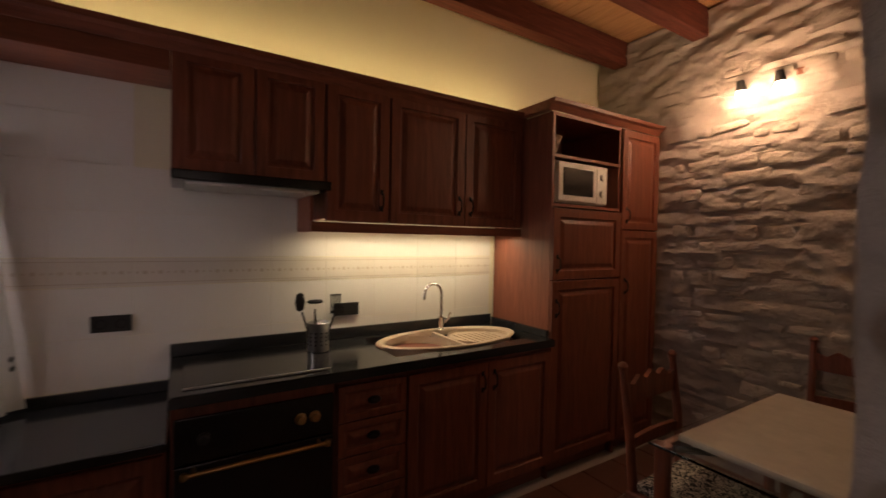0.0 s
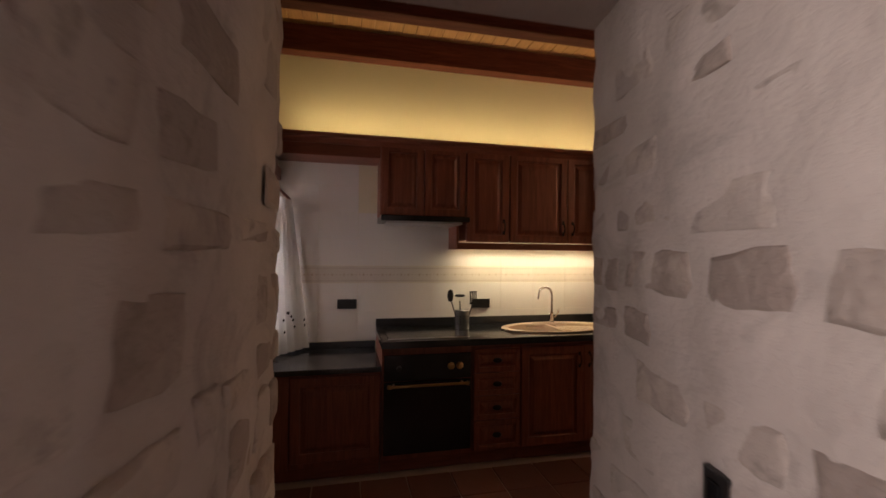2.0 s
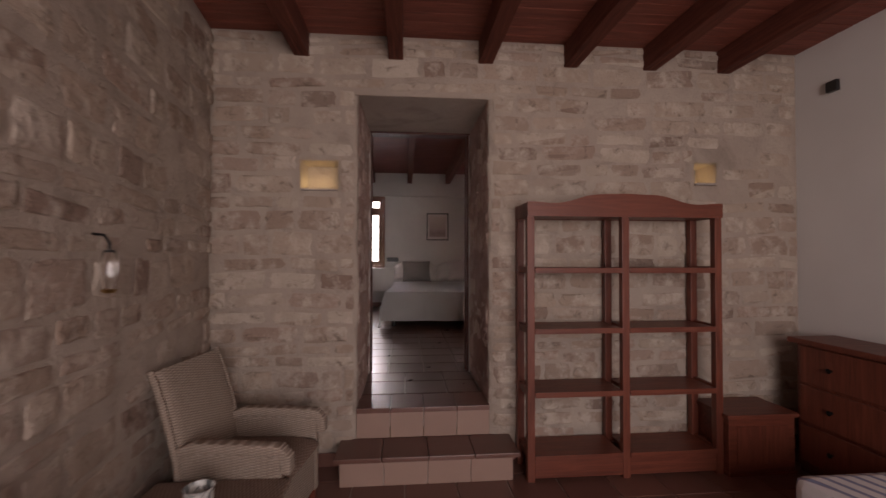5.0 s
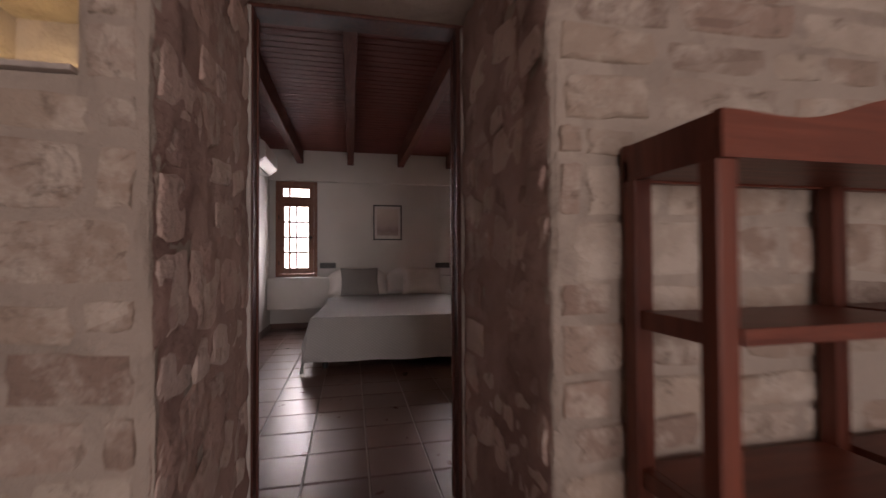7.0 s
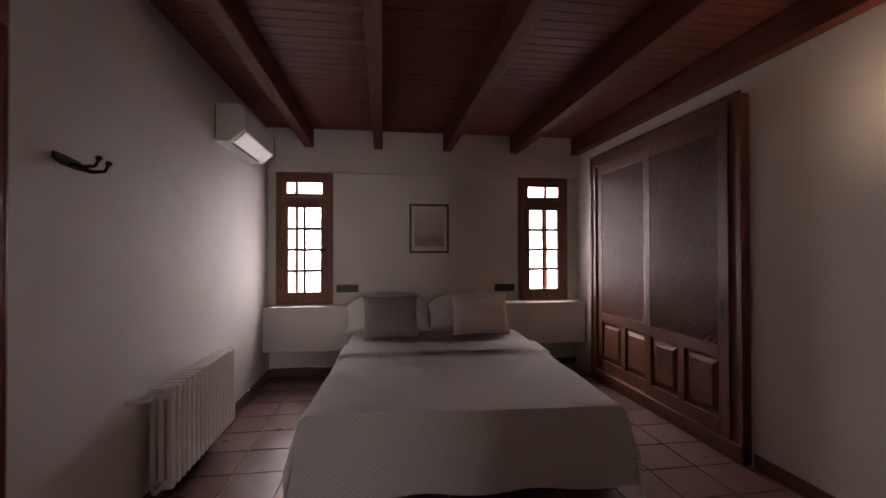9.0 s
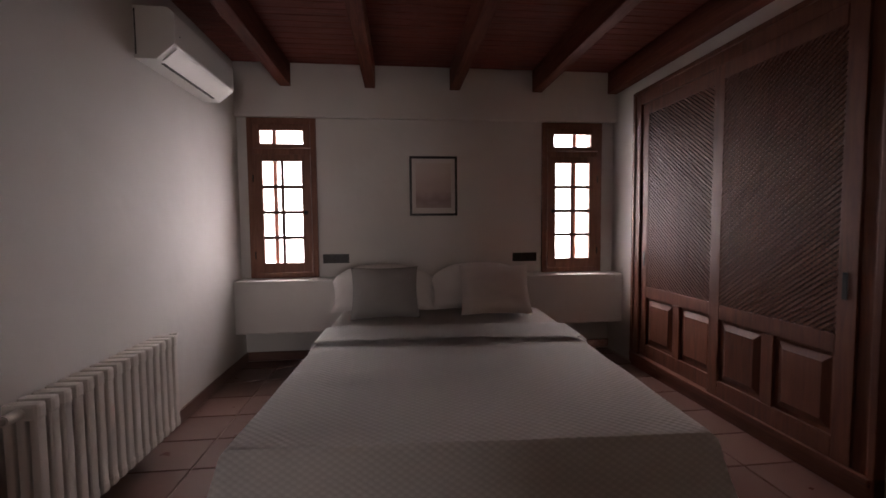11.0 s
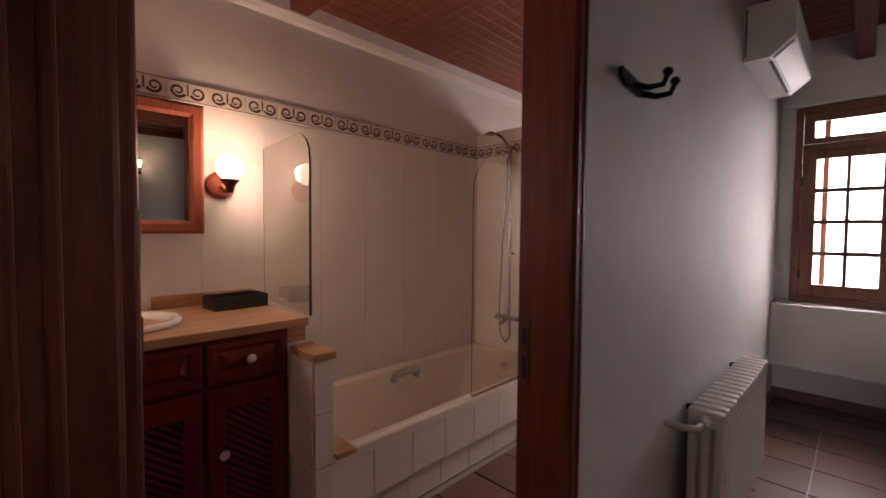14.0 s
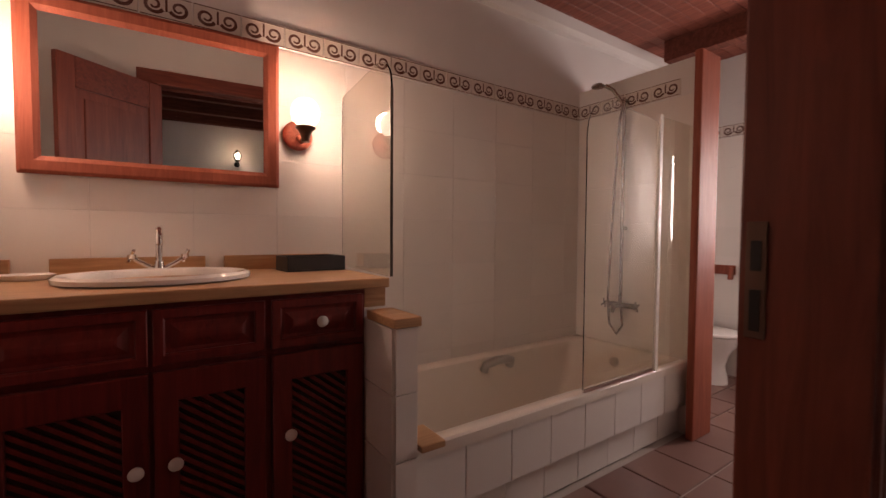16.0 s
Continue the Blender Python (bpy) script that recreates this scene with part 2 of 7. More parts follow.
KBORDER = tilemat("beige_border_tile", (0.65, 0.585, 0.50), (0.68, 0.61, 0.525), 0.42, 0.25, 0.25)
BBORDER = tilemat("border_tile", (0.66, 0.60, 0.54), (0.70, 0.63, 0.57), 0.2, 0.05, 0.1)
BROWNGLAZE = plain("brown_glaze", (0.12, 0.05, 0.035), 0.25)
GRANITE = plain("black_granite", (0.022, 0.022, 0.024), 0.12, 0, 0.5)
BLACK = plain("black_enamel", (0.008, 0.008, 0.009), 0.15)
BLACKPLASTIC = plain("black_plastic", (0.014, 0.013, 0.013), 0.35)
IRON = plain("black_iron", (0.012, 0.011, 0.011), 0.45, 0.6)
CHROME = plain("chrome", (0.78, 0.77, 0.75), 0.08, 1.0, 0.05)
STEEL = plain("brushed_steel", (0.55, 0.54, 0.52), 0.28, 1.0)
SHOWERMETAL = plain("worn_shower_chrome", (0.36, 0.32, 0.29), 0.2, 1.0, 0.2)
BRASS = plain("brass", (0.55, 0.36, 0.15), 0.28, 1.0)
WHITEENAMEL = plain("white_enamel", (0.78, 0.75, 0.71), 0.25, 0, 0.05)
PORCELAIN = plain("porcelain", (0.78, 0.74, 0.70), 0.08, 0, 0.04)
TUBWHITE = plain("cream_tub_enamel", (0.78, 0.71, 0.63), 0.1, 0, 0.04)
SINKBEIGE = plain("beige_sink_composite", (0.56, 0.43, 0.31), 0.35, 0, 0.25)
WHITEPLASTIC = plain("white_plastic", (0.72, 0.71, 0.69), 0.35, 0, 0.05)
GLOSSWHITE = plain("glossy_white_plastic", (0.70, 0.70, 0.66), 0.35, 0, 0.04)
GLASS = glassmat("clear_glass")
SHOWERGLASS = glassmat("shower_glass", (0.97, 0.95, 0.88))
q = Mat("mirror_glass", 0.01, 1.0)
q.color((0.86, 0.86, 0.85))
MIRROR = q.m
OPAL = glow("lit_opal_glass", (1.0, 0.82, 0.62), 2.6)
BULBGLOW = glow("lit_bulb", (1.0, 0.80, 0.55), 30.0)
STRIPGLOW = glow("lit_strip", (1.0, 0.84, 0.45), 5.0)
NICHEGLOW = glow("lit_niche_bulb", (1.0, 0.82, 0.42), 6.0)
WICKER = weave("pale_wicker", (0.25, 0.19, 0.15), (0.44, 0.36, 0.30), 110, 520, bump=0.6)
WICKER_X = weave("pale_wicker_side", (0.25, 0.19, 0.15), (0.44, 0.36, 0.30), 110, 520, bump=0.6, axes=("Y", "Z"))
WICKER_TOP = weave("brown_wicker_top", (0.16, 0.105, 0.08), (0.30, 0.22, 0.175), 420, 150, bump=0.5, axes=("X", "Y"))
BEDSPREAD = weave("grey_waffle_bedspread", (0.71, 0.70, 0.69), (0.82, 0.81, 0.80), 170, 230, 0.95, 0.45, ("X", "Y"), True)
SHEET = plain("white_sheet", (0.72, 0.69, 0.67), 0.9, 0, 0.1, 0.1)
PILLOW_GREY = plain("grey_pillow_cloth", (0.30, 0.29, 0.285), 0.95, 0, 0.25, 0.3)
PILLOW_WHITE = plain("white_pillow_cloth", (0.70, 0.65, 0.62), 0.95, 0, 0.12, 0.2)
CURTAIN = plain("white_curtain", (0.80, 0.79, 0.77), 0.9, 0, 0.06)
q = bpy.data.materials["white_curtain"].node_tree.nodes["Principled BSDF"]
q.inputs["Transmission Weight"].default_value = 0.6
RADWHITE = plain("cream_radiator_paint", (0.70, 0.66, 0.62), 0.35, 0, 0.06)
PAPER = plain("print_paper", (0.62, 0.56, 0.54), 0.8)
PRINTPINK = plain("pink_grey_print", (0.40, 0.31, 0.30), 0.8, 0, 0.5)
DARKRED = wood("dark_red_vanity_wood", (0.085, 0.007, 0.006), (0.235, 0.025, 0.019), "z", 0.36)
MIRRORWOOD = wood("orange_red_wood", (0.20, 0.046, 0.028), (0.41, 0.12, 0.07), "z", 0.52, 1.0, 0.25)
DOORWOOD_Y = wood("door_wood_along", (0.09, 0.019, 0.012), (0.25, 0.064, 0.038), "y", 0.38)
FRAMEWOOD = wood("dark_frame_wood", (0.035, 0.011, 0.008), (0.11, 0.032, 0.02), "z", 0.5, 1.0, 0.2)
BRONZE = plain("dark_bronze", (0.10, 0.05, 0.03), 0.35, 0.7)
STEELDARK = plain("dull_steel", (0.16, 0.10, 0.075), 0.45, 0.8)
BROWNEDGE = plain("brown_edge", (0.05, 0.03, 0.02), 0.4)
BEIGERELIEF = plain("beige_relief", (0.52, 0.43, 0.33), 0.45)


# ---------- builders ----------
def box(bm, x0, x1, y0, y1, z0, z1, bev=0.0):
    vs = [bm.verts.new((x, y, z)) for x in (x0, x1) for y in (y0, y1) for z in (z0, z1)]
    fs = [bm.faces.new([vs[i] for i in f]) for f in ((0, 1, 3, 2), (4, 6, 7, 5), (0, 4, 5, 1), (2, 3, 7, 6), (0, 2, 6, 4), (1, 5, 7, 3))]
    if bev:
        es = list({e for f in fs for e in f.edges})
        bmesh.ops.bevel(bm, geom=es, offset=bev, segments=2, affect="EDGES", profile=0.6)


def boxes(*rows, bev=0.0):
    bm = bmesh.new()
    for r in rows:
        box(bm, *r, bev=bev)
    return bm


def tube(bm, pts, r, seg=10, cap=True):
    pts = [Vector(p) for p in pts]
    rings = []
    side = None
    for i, p in enumerate(pts):
        d = (pts[min(i + 1, len(pts) - 1)] - pts[max(i - 1, 0)]).normalized()
        if side is None:
            side = d.orthogonal().normalized()
        side = (side - d * side.dot(d)).normalized()
        up = d.cross(side)
        rr = r[i] if isinstance(r, (list, tuple)) else r
        rings.append([bm.verts.new(p + (side * math.cos(a) + up * math.sin(a)) * rr) for a in (2 * math.pi * k / seg for k in range(seg))])
    for a, b in zip(rings, rings[1:]):
        for k in range(seg):
            bm.faces.new((a[k], a[(k + 1) % seg], b[(k + 1) % seg], b[k]))
    if cap:
        bm.faces.new(rings[0][::-1])
        bm.faces.new(rings[-1])


def lathe(bm, prof, seg=24, at=(0, 0, 0), sx=1.0, sy=1.0):
    rings = []
    for r, z in prof:
        if r < 1e-5:
            rings.append([bm.verts.new((at[0], at[1], at[2] + z))])
        else:
            rings.append([bm.verts.new((at[0] + sx * r * math.cos(2 * math.pi * k / seg), at[1] + sy * r * math.sin(2 * math.pi * k / seg), at[2] + z)) for k in range(seg)])
    for a, b in zip(rings, rings[1:]):
        for k in range(seg):
            j = (k + 1) % seg
            if len(a) == 1 and len(b) == 1:
                continue
            if len(a) == 1:
                bm.faces.new((a[0], b[j], b[k]))
            elif len(b) == 1:
                bm.faces.new((a[k], a[j], b[0]))
            else:
                bm.faces.new((a[k], a[j], b[j], b[k]))


def prism(bm, outline, d0, d1, axis="y"):
    """Extrude an outline of (u, v) between d0 and d1 along an axis."""
    def at(u, v, d):
        return {"y": (u, d, v), "x": (d, u, v), "z": (u, v, d)}[axis]
    a = [bm.verts.new(at(u, v, d0)) for u, v in outline]
    b = [bm.verts.new(at(u, v, d1)) for u, v in outline]
    n = len(a)
    for i in range(n):
        bm.faces.new((a[i], a[(i + 1) % n], b[(i + 1) % n], b[i]))
    bm.faces.new(a[::-1])
    bm.faces.new(b)


def mesh_of(name, bm, material, smooth=False, angle=None):
    bmesh.ops.recalc_face_normals(bm, faces=bm.faces)
    me = bpy.data.meshes.new(name)
    bm.to_mesh(me)
    bm.free()
    me.materials.append(material)
    if smooth:
        for p in me.polygons:
            p.use_smooth = True
        me.set_sharp_from_angle(angle=radians(angle or 40))
    return me


def part(name, bm, material, parent, label="", smooth=False, m=None):
    ob = new(name, mesh_of(name, bm, material, smooth))
    ob.parent = parent
    if m is not None:
        ob.matrix_basis = m
    if label:
        tagged(ob, label)
    return ob


def thing(name, m, label, category, group=""):
    ob = new(name)
    ob.empty_display_size = 0.1
    ob.matrix_basis = m
    return tagged(ob, label, category, group)


def solo(name, bm, material, label, category="", kind="", smooth=False, m=None, group=""):
    ob = new(name, mesh_of(name, bm, material, smooth))
    if m is not None:
        ob.matrix_basis = m
    return tagged(ob, label, category, group, kind)


def structure(name, bm, material, label, smooth=False):
    return solo(name, bm, material, label, name.split("_")[0], "structure", smooth)


def piece(name, me, parent, m):
    ob = new(name, me)
    ob.parent = parent
    ob.matrix_basis = m
    return ob


FACE_E = 90    # a front that looks to +x


# ---------- structure ----------
ZK, ZL, ZB = -0.56, -0.363, -0.17   # kitchen, living and bathroom floors; the bedroom's is 0


def slab(name, x0, x1, y0, y1, z, label, mat=None):
    return structure(name, boxes((x0, x1, y0, y1, z - 0.12, z)), mat or GROUT, label)


floor_k = slab("floor_kitchen", -3.4, -0.95, -3.65, 0.35, ZK - 0.008, "reddish terracotta tile floor with pale joints")
floor_l = slab("floor_living", -0.95, 3.7, -5.1, 0.0, ZL - 0.008, "dark reddish terracotta tile floor with pale joints")
floor_b = structure("floor_bedroom", boxes((-0.33, 3.2, 0.78, 5.75, -0.128, -0.008), (0.545, 1.395, -0.0035, 0.78, -0.128, -0.031)), GROUT, "polished dark terracotta tile floor in the bedroom")
floor_w = slab("floor_bathroom", -2.15, -0.33, 0.85, 6.3, ZB - 0.008, "brown square tile floor in the bathroom")

NORTH = [(-1.04, 0.186, -0.9, 2.62), (0.418, 0.54, -0.9, 2.62), (1.40, 2.83, -0.9, 2.62), (2.99, 3.75, -0.9, 2.62)]
rows = [(a, b, 0.0, 0.86, c, d) for a, b, c, d in NORTH]
rows += [(0.54, 1.40, 0.0, 0.775, 2.0, 2.62), (0.54, 1.40, 0.775, 0.86, 2.03, 2.62)]
for x0, x1, z0, z1 in ((0.186, 0.418, 1.38, 1.575), (2.83, 2.99, 1.457, 1.605)):
    rows += [(x0, x1, 0.0, 0.86, -0.9, z0), (x0, x1, 0.0, 0.86, z1, 2.62), (x0, x1, 0.2, 0.86, z0, z1)]
wall_n = structure("wall_living_north", boxes(*rows), MORTAR, "rubble stone wall of warm beige blocks with wide lime joints")

bm = bmesh.new()
prism(bm, [(-0.08, -2.54), (-0.37, 0.0), (-1.04, 0.0), (-1.04, -2.365)], -0.9, 2.62, "z")
prism(bm, [(-0.08, -3.28), (-1.04, -3.245), (-1.04, -5.1), (-0.08, -5.1)], -0.9, 2.62, "z")
wall_m = structure("wall_between_kitchen_and_living", bm, MORTAR, "thick limewashed stone wall between kitchen and living room")
bm = bmesh.new()
prism(bm, [(-0.08, -3.28), (-0.08, -2.54), (-1.04, -2.365), (-1.04, -3.245)], 1.575, 2.62, "z")
structure("lintel_kitchen_doorway", bm, MORTAR_LIGHT, "rough plastered lintel over the kitchen doorway")
structure("wall_living_east", boxes((3.6, 3.75, -5.1, 0.0, -0.9, 2.62)), WHITEWALL, "white plastered wall of the living room")
# out of view; its gap is added to let the fill lamp shine in
structure("wall_living_south", boxes((-0.08, 0.6, -5.25, -5.0, -0.9, 2.62), (2.6, 3.6, -5.25, -5.0, -0.9, 2.62), (0.6, 2.6, -5.25, -5.0, 2.1, 2.62)), WHITEWALL, "unseen white wall with a wide gap added for the fill lamp")

# kitchen shell
structure("wall_kitchen_back", boxes((-3.55, -3.37, -3.70, 0.5, -0.9, 2.62)), KITWALL, "cream painted kitchen wall above the cabinets")
structure("wall_kitchen_far", boxes((-3.37, -0.95, 0.30, 0.5, -0.9, 2.62)), MORTAR_KIT, "rough rubble stone kitchen wall lit by a wall lamp")
structure("wall_kitchen_window", boxes((-3.37, -3.28, -3.70, -3.58, -0.9, 2.62), (-2.70, -1.06, -3.70, -3.58, -0.9, 2.62), (-3.28, -2.70, -3.70, -3.58, -0.9, 0.21), (-3.28, -2.70, -3.70, -3.58, 1.47, 2.62)), MORTAR, "stone kitchen wall with a deep window")

# bedroom shell
structure("wall_bedroom_west", boxes((-0.33, -0.198, 0.78, 1.50, -0.3, 2.62), (-0.33, -0.198, 2.38, 5.8, -0.3, 2.62), (-0.33, -0.198, 1.50, 2.38, 2.06, 2.62)), BEDWALL, "uneven greyish white plaster wall with a doorway")
structure("wall_bedroom_east", boxes((3.15, 3.35, 0.78, 5.8, -0.3, 2.62)), BEDWALL, "uneven greyish white plaster wall beside the wardrobe")
W1, W2 = (-0.112, 0.455), (2.46, 3.024)
structure("wall_bedroom_head", boxes(
    (-0.198, W1[0], 5.44, 5.75, 0.74, 2.62), (W1[1], W2[0], 5.44, 5.75, 0.74, 2.62), (W2[1], 3.15, 5.44, 5.75, 0.74, 2.62),
    (W1[0], W1[1], 5.44, 5.75, 2.108, 2.62), (W2[0], W2[1], 5.44, 5.75, 2.108, 2.62),
    (-0.198, 3.15, 5.5, 5.75, -0.3, 0.30)), BEDWALL, "white plastered head wall with two narrow windows")
bm = boxes((-0.198, 3.15, 5.24, 5.75, 0.30, 0.742), (-0.198, 3.15, 5.385, 5.44, 2.11, 2.56), bev=0.012)
structure("sill_ledge", bm, BEDWALL, "white plastered ledge along the head wall under the windows")

# bathroom shell
structure("wall_bathroom_back", boxes((-2.3, -2.11, 0.7, 6.3, -0.4, 2.62)), WHITEWALL, "white bathroom wall above the tiling")
structure("wall_bathroom_south", boxes((-2.11, -0.33, 0.78, 0.92, -0.4, 2.62)), WHITEWALL, "white bathroom wall")
structure("wall_bathroom_partition", boxes((-2.11, -1.27, 4.28, 4.40, -0.4, 2.04)), WHITEWALL, "partition wall at the end of the bath")
structure("wall_bathroom_far", boxes((-2.11, -0.95, 5.7, 5.85, -0.4, 2.62), (-0.45, -0.33, 5.7, 5.85, -0.4, 2.62), (-0.95, -0.45, 5.7, 5.85, -0.4, 0.95), (-0.95, -0.45, 5.7, 5.85, 1.75, 2.62)), WHITEWALL, "white bathroom wall behind the toilet")
bm = bmesh.new()
prism(bm, [(-2.11, 2.40), (-2.07, 2.405), (-2.04, 2.43), (-2.03, 2.5), (-2.11, 2.5)], 0.92, 5.7, "y")
structure("cornice_bathroom", bm, WHITEWALL, "rounded white plaster cornice under the ceiling")


# ceilings with their boards
def ceiling(name, x0, x1, y0, y1, z, step, along, mat, label):
    bm = boxes((x0, x1, y0, y1, z + 0.03, z + 0.16))
    a, b = (y0, y1) if along == "x" else (x0, x1)
    n = round((b - a) / step)
    s = (b - a) / n
    for i in range(n):
        u0, u1 = a + i * s + 0.0015, a + (i + 1) * s - 0.0015
        if along == "x":
            prism(bm, [(u0, z + 0.004), (u0 + 0.004, z), (u1 - 0.004, z), (u1, z + 0.004), (u1, z + 0.029), (u0, z + 0.029)], x0, x1, "x")
        else:
            prism(bm, [(u0, z + 0.004), (u0 + 0.004, z), (u1 - 0.004, z), (u1, z + 0.004), (u1, z + 0.029), (u0, z + 0.029)], y0, y1, "y")
    return structure(name, bm, mat, label)


ceiling("ceiling_kitchen", -3.37, -0.95, -3.58, 0.3, 2.555, 0.10, "x", BOARD_Y, "pale pine board ceiling")
ceiling("ceiling_living", -0.5, 3.6, -5.1, 0.0, 2.392, 0.10, "x", BOARD, "reddish brown board ceiling")
ceiling("ceiling_bedroom", -0.198, 3.15, 0.78, 5.44, 2.555, 0.09, "x", BOARD_DARK, "reddish brown board ceiling")
ceiling("ceiling_bathroom", -2.11, -0.33, 0.92, 5.7, 2.50, 0.09, "y", BOARD, "reddish brown board ceiling")


def beam(x, w, y0, y1, z0, z1, label):
    bm = boxes((-w / 2, w / 2, y0, y1, z0, z1), bev=0.008)
    return solo("ceiling_beam", bm, BEAM, label, "beam", group=label, m=Matrix.Translation((x, 0, 0)))


for x in (0.19, 0.785, 1.375, 1.955, 2.51, 3.05):
    beam(x, 0.095, -5.0, -0.004, 2.235, 2.388, "dark reddish wooden beam under the living room ceiling")
for x in (0.225, 0.925, 1.655, 2.395, 3.10):
    beam(x, 0.09, 0.784, 5.382, 2.36, 2.551, "dark wooden beam under the bedroom ceiling")
for x in (-3.145, -2.525, -1.9, -1.28):
    beam(x, 0.11, -3.576, 0.296, 2.36, 2.551, "reddish brown knotty beam under the kitchen ceiling")
for y in (2.55, 5.0):
    solo("ceiling_beam", boxes((-1.855, -0.334, y - 0.05, y + 0.05, 2.34, 2.496), bev=0.006), BEAM, "dark wooden beam under the bathroom ceiling", "beam")

# steps up to the bedroom
steps = new("steps")
tagged(steps, "two tiled steps of brown terracotta up to the bedroom door", "steps", "", "structure")
part("step_core", boxes((0.475, 1.49, -0.255, -0.004, ZL, -0.225)), GROUT, steps)
for i in range(4):
    x0 = 0.445 + i * 0.2715
    part("tread_tile", boxes((x0 + 0.002, x0 + 0.2695, -0.285, -0.004, -0.222, -0.195), bev=0.004), TERRA, steps)
    x0 = 0.475 + i * 0.254
    part("riser_tile", boxes((x0 + 0.002, x0 + 0.252, -0.268, -0.256, ZL + 0.002, -0.225), bev=0.002), STEPTILE, steps)
    x0 = 0.542 + i * 0.214
    part("riser_tile", boxes((x0 + 0.002, x0 + 0.212, -0.016, -0.004, -0.192, -0.032), bev=0.002), STEPTILE, steps)
    part("tread_tile", boxes((x0 + 0.002, x0 + 0.212, -0.034, 0.24, -0.03, 0.001), bev=0.004), TERRA, steps)

# skirting
structure("baseboard_living", boxes((-0.36, 0.44, -0.014, -0.001, ZL, ZL + 0.085), (1.50, 3.6, -0.014, -0.001, ZL, ZL + 0.085), bev=0.003), TERRA, "dark terracotta tile skirting")
structure("baseboard_bedroom", boxes((-0.197, -0.184, 2.44, 5.5, 0, 0.08), (-0.197, 3.15, 5.486, 5.499, 0, 0.08), (3.136, 3.149, 0.78, 3.12, 0, 0.08), (-0.197, -0.184, 0.78, 1.40, 0, 0.08), bev=0.003), TERRA_BED, "dark terracotta tile skirting")


# ---------- kitchen ----------
def raised_door(w, h, fr=0.06, d=0.02):
    """A raised-panel door in the plane y=0, its front to -y, its lower left corner at the origin."""
    bm = bmesh.new()
    loops = []
    for ins, y in ((0.0, 0.0), (0.0, -d + 0.003), (0.003, -d), (fr - 0.005, -d), (fr, -d + 0.005), (fr, -d + 0.012), (fr + 0.012, -d + 0.013), (fr + 0.035, -d + 0.002), (fr + 0.042, -d + 0.001)):
        loops.append([bm.verts.new((u, y, v)) for u, v in ((ins, ins), (w - ins, ins), (w - ins, h - ins), (ins, h - ins))])
    for a, b in zip(loops, loops[1:]):
        for k in range(4):
            bm.faces.new((a[k], a[(k + 1) % 4], b[(k + 1) % 4], b[k]))
    bm.faces.new(loops[-1])
    bm.faces.new(loops[0][::-1])
    return bm


def open_frame(x0, x1, z0, z1, left, right, low, high, y0, y1):
    """A rectangular frame in one piece round an opening."""
    bm = bmesh.new()
    out = ((x0, z0), (x1, z0), (x1, z1), (x0, z1))
    hole = ((x0 + left, z0 + low), (x1 - right, z0 + low), (x1 - right, z1 - high), (x0 + left, z1 - high))
    c = 0.003
    cut = ((c, c), (-c, c), (-c, -c), (c, -c))
    rings = [[bm.verts.new((u, y1, v)) for u, v in out], [bm.verts.new((u, y0 + c, v)) for u, v in out],
             [bm.verts.new((u + p, y0, v + q)) for (u, v), (p, q) in zip(out, cut)], [bm.verts.new((u - p, y0, v - q)) for (u, v), (p, q) in zip(hole, cut)],
             [bm.verts.new((u, y0 + c, v)) for u, v in hole], [bm.verts.new((u, y1, v)) for u, v in hole]]
    for i in range(6):
        a, b = rings[i], rings[(i + 1) % 6]
        for k in range(4):
            bm.faces.new((a[k], a[(k + 1) % 4], b[(k + 1) % 4], b[k]))
    return bm


def bail_handle(parent, at, vertical=True, mat=None, size=0.09):
    bm = bmesh.new()
    s = size / 2
    pts = [(0, 0, -s), (0, -0.012, -s + 0.004), (0, -0.026, -s * 0.6), (0, -0.03, 0), (0, -0.026, s * 0.6), (0, -0.012, s - 0.004), (0, 0, s)]
    if not vertical:
        pts = [(z, y, x) for x, y, z in pts]
    tube(bm, pts, 0.0045, 8)
    for e in (pts[0], pts[-1]):
        box(bm, e[0] - 0.009, e[0] + 0.009, -0.005, 0.0, e[2] - 0.014, e[2] + 0.014, 0.002)
    return part("handle", bm, mat or IRON, parent, "dark metal bail handle", True, Matrix.Translation(at))


def door_part(parent, x, z, w, h, y=0.0, handle=None, mat=None, fr=0.06):
    d = part("door", raised_door(w, h, fr), mat or KITWOOD, parent, "", False, Matrix.Translation((x, y, z)))
    if handle:
        bail_handle(d, (handle[0], -0.02, handle[1]))
    return d


XB = -3.372    # the plane of the back wall tiles
XF = -2.79     # cabinet fronts


def base_unit(name, y0, y1, z0, z1, label, front=XF, back=XB + 0.02):
    t = thing(name, pose(front, y0, ZK, 0, 0, FACE_E), label, "cabinet")
    w, d = y1 - y0, front - back
    part("body", boxes((0, w, 0.002, d, 0.10, z1 - ZK), bev=0.002), KITWOOD, t)
    part("plinth", boxes((0, w, 0.05, 0.07, 0.002, 0.098)), KITWOOD_Y, t)
    return t


# the low end unit under the window
low = base_unit("cabinet_low", -3.56, -2.835, ZK, 0.14, "dark cherry kitchen cabinet under the low granite worktop")
door_part(low, 0.16, 0.14, 0.555, 0.54)
part("side_post", boxes((0, 0.15, -0.018, 0.0, 0.10, 0.70), bev=0.002), KITWOOD, low)
g = thing("worktop_low", pose(0, 0, 0), "low black granite worktop under the kitchen window", "worktop")
part("slab", boxes((XB + 0.005, -2.745, -3.575, -2.832, 0.142, 0.178), bev=0.005), GRANITE, g)
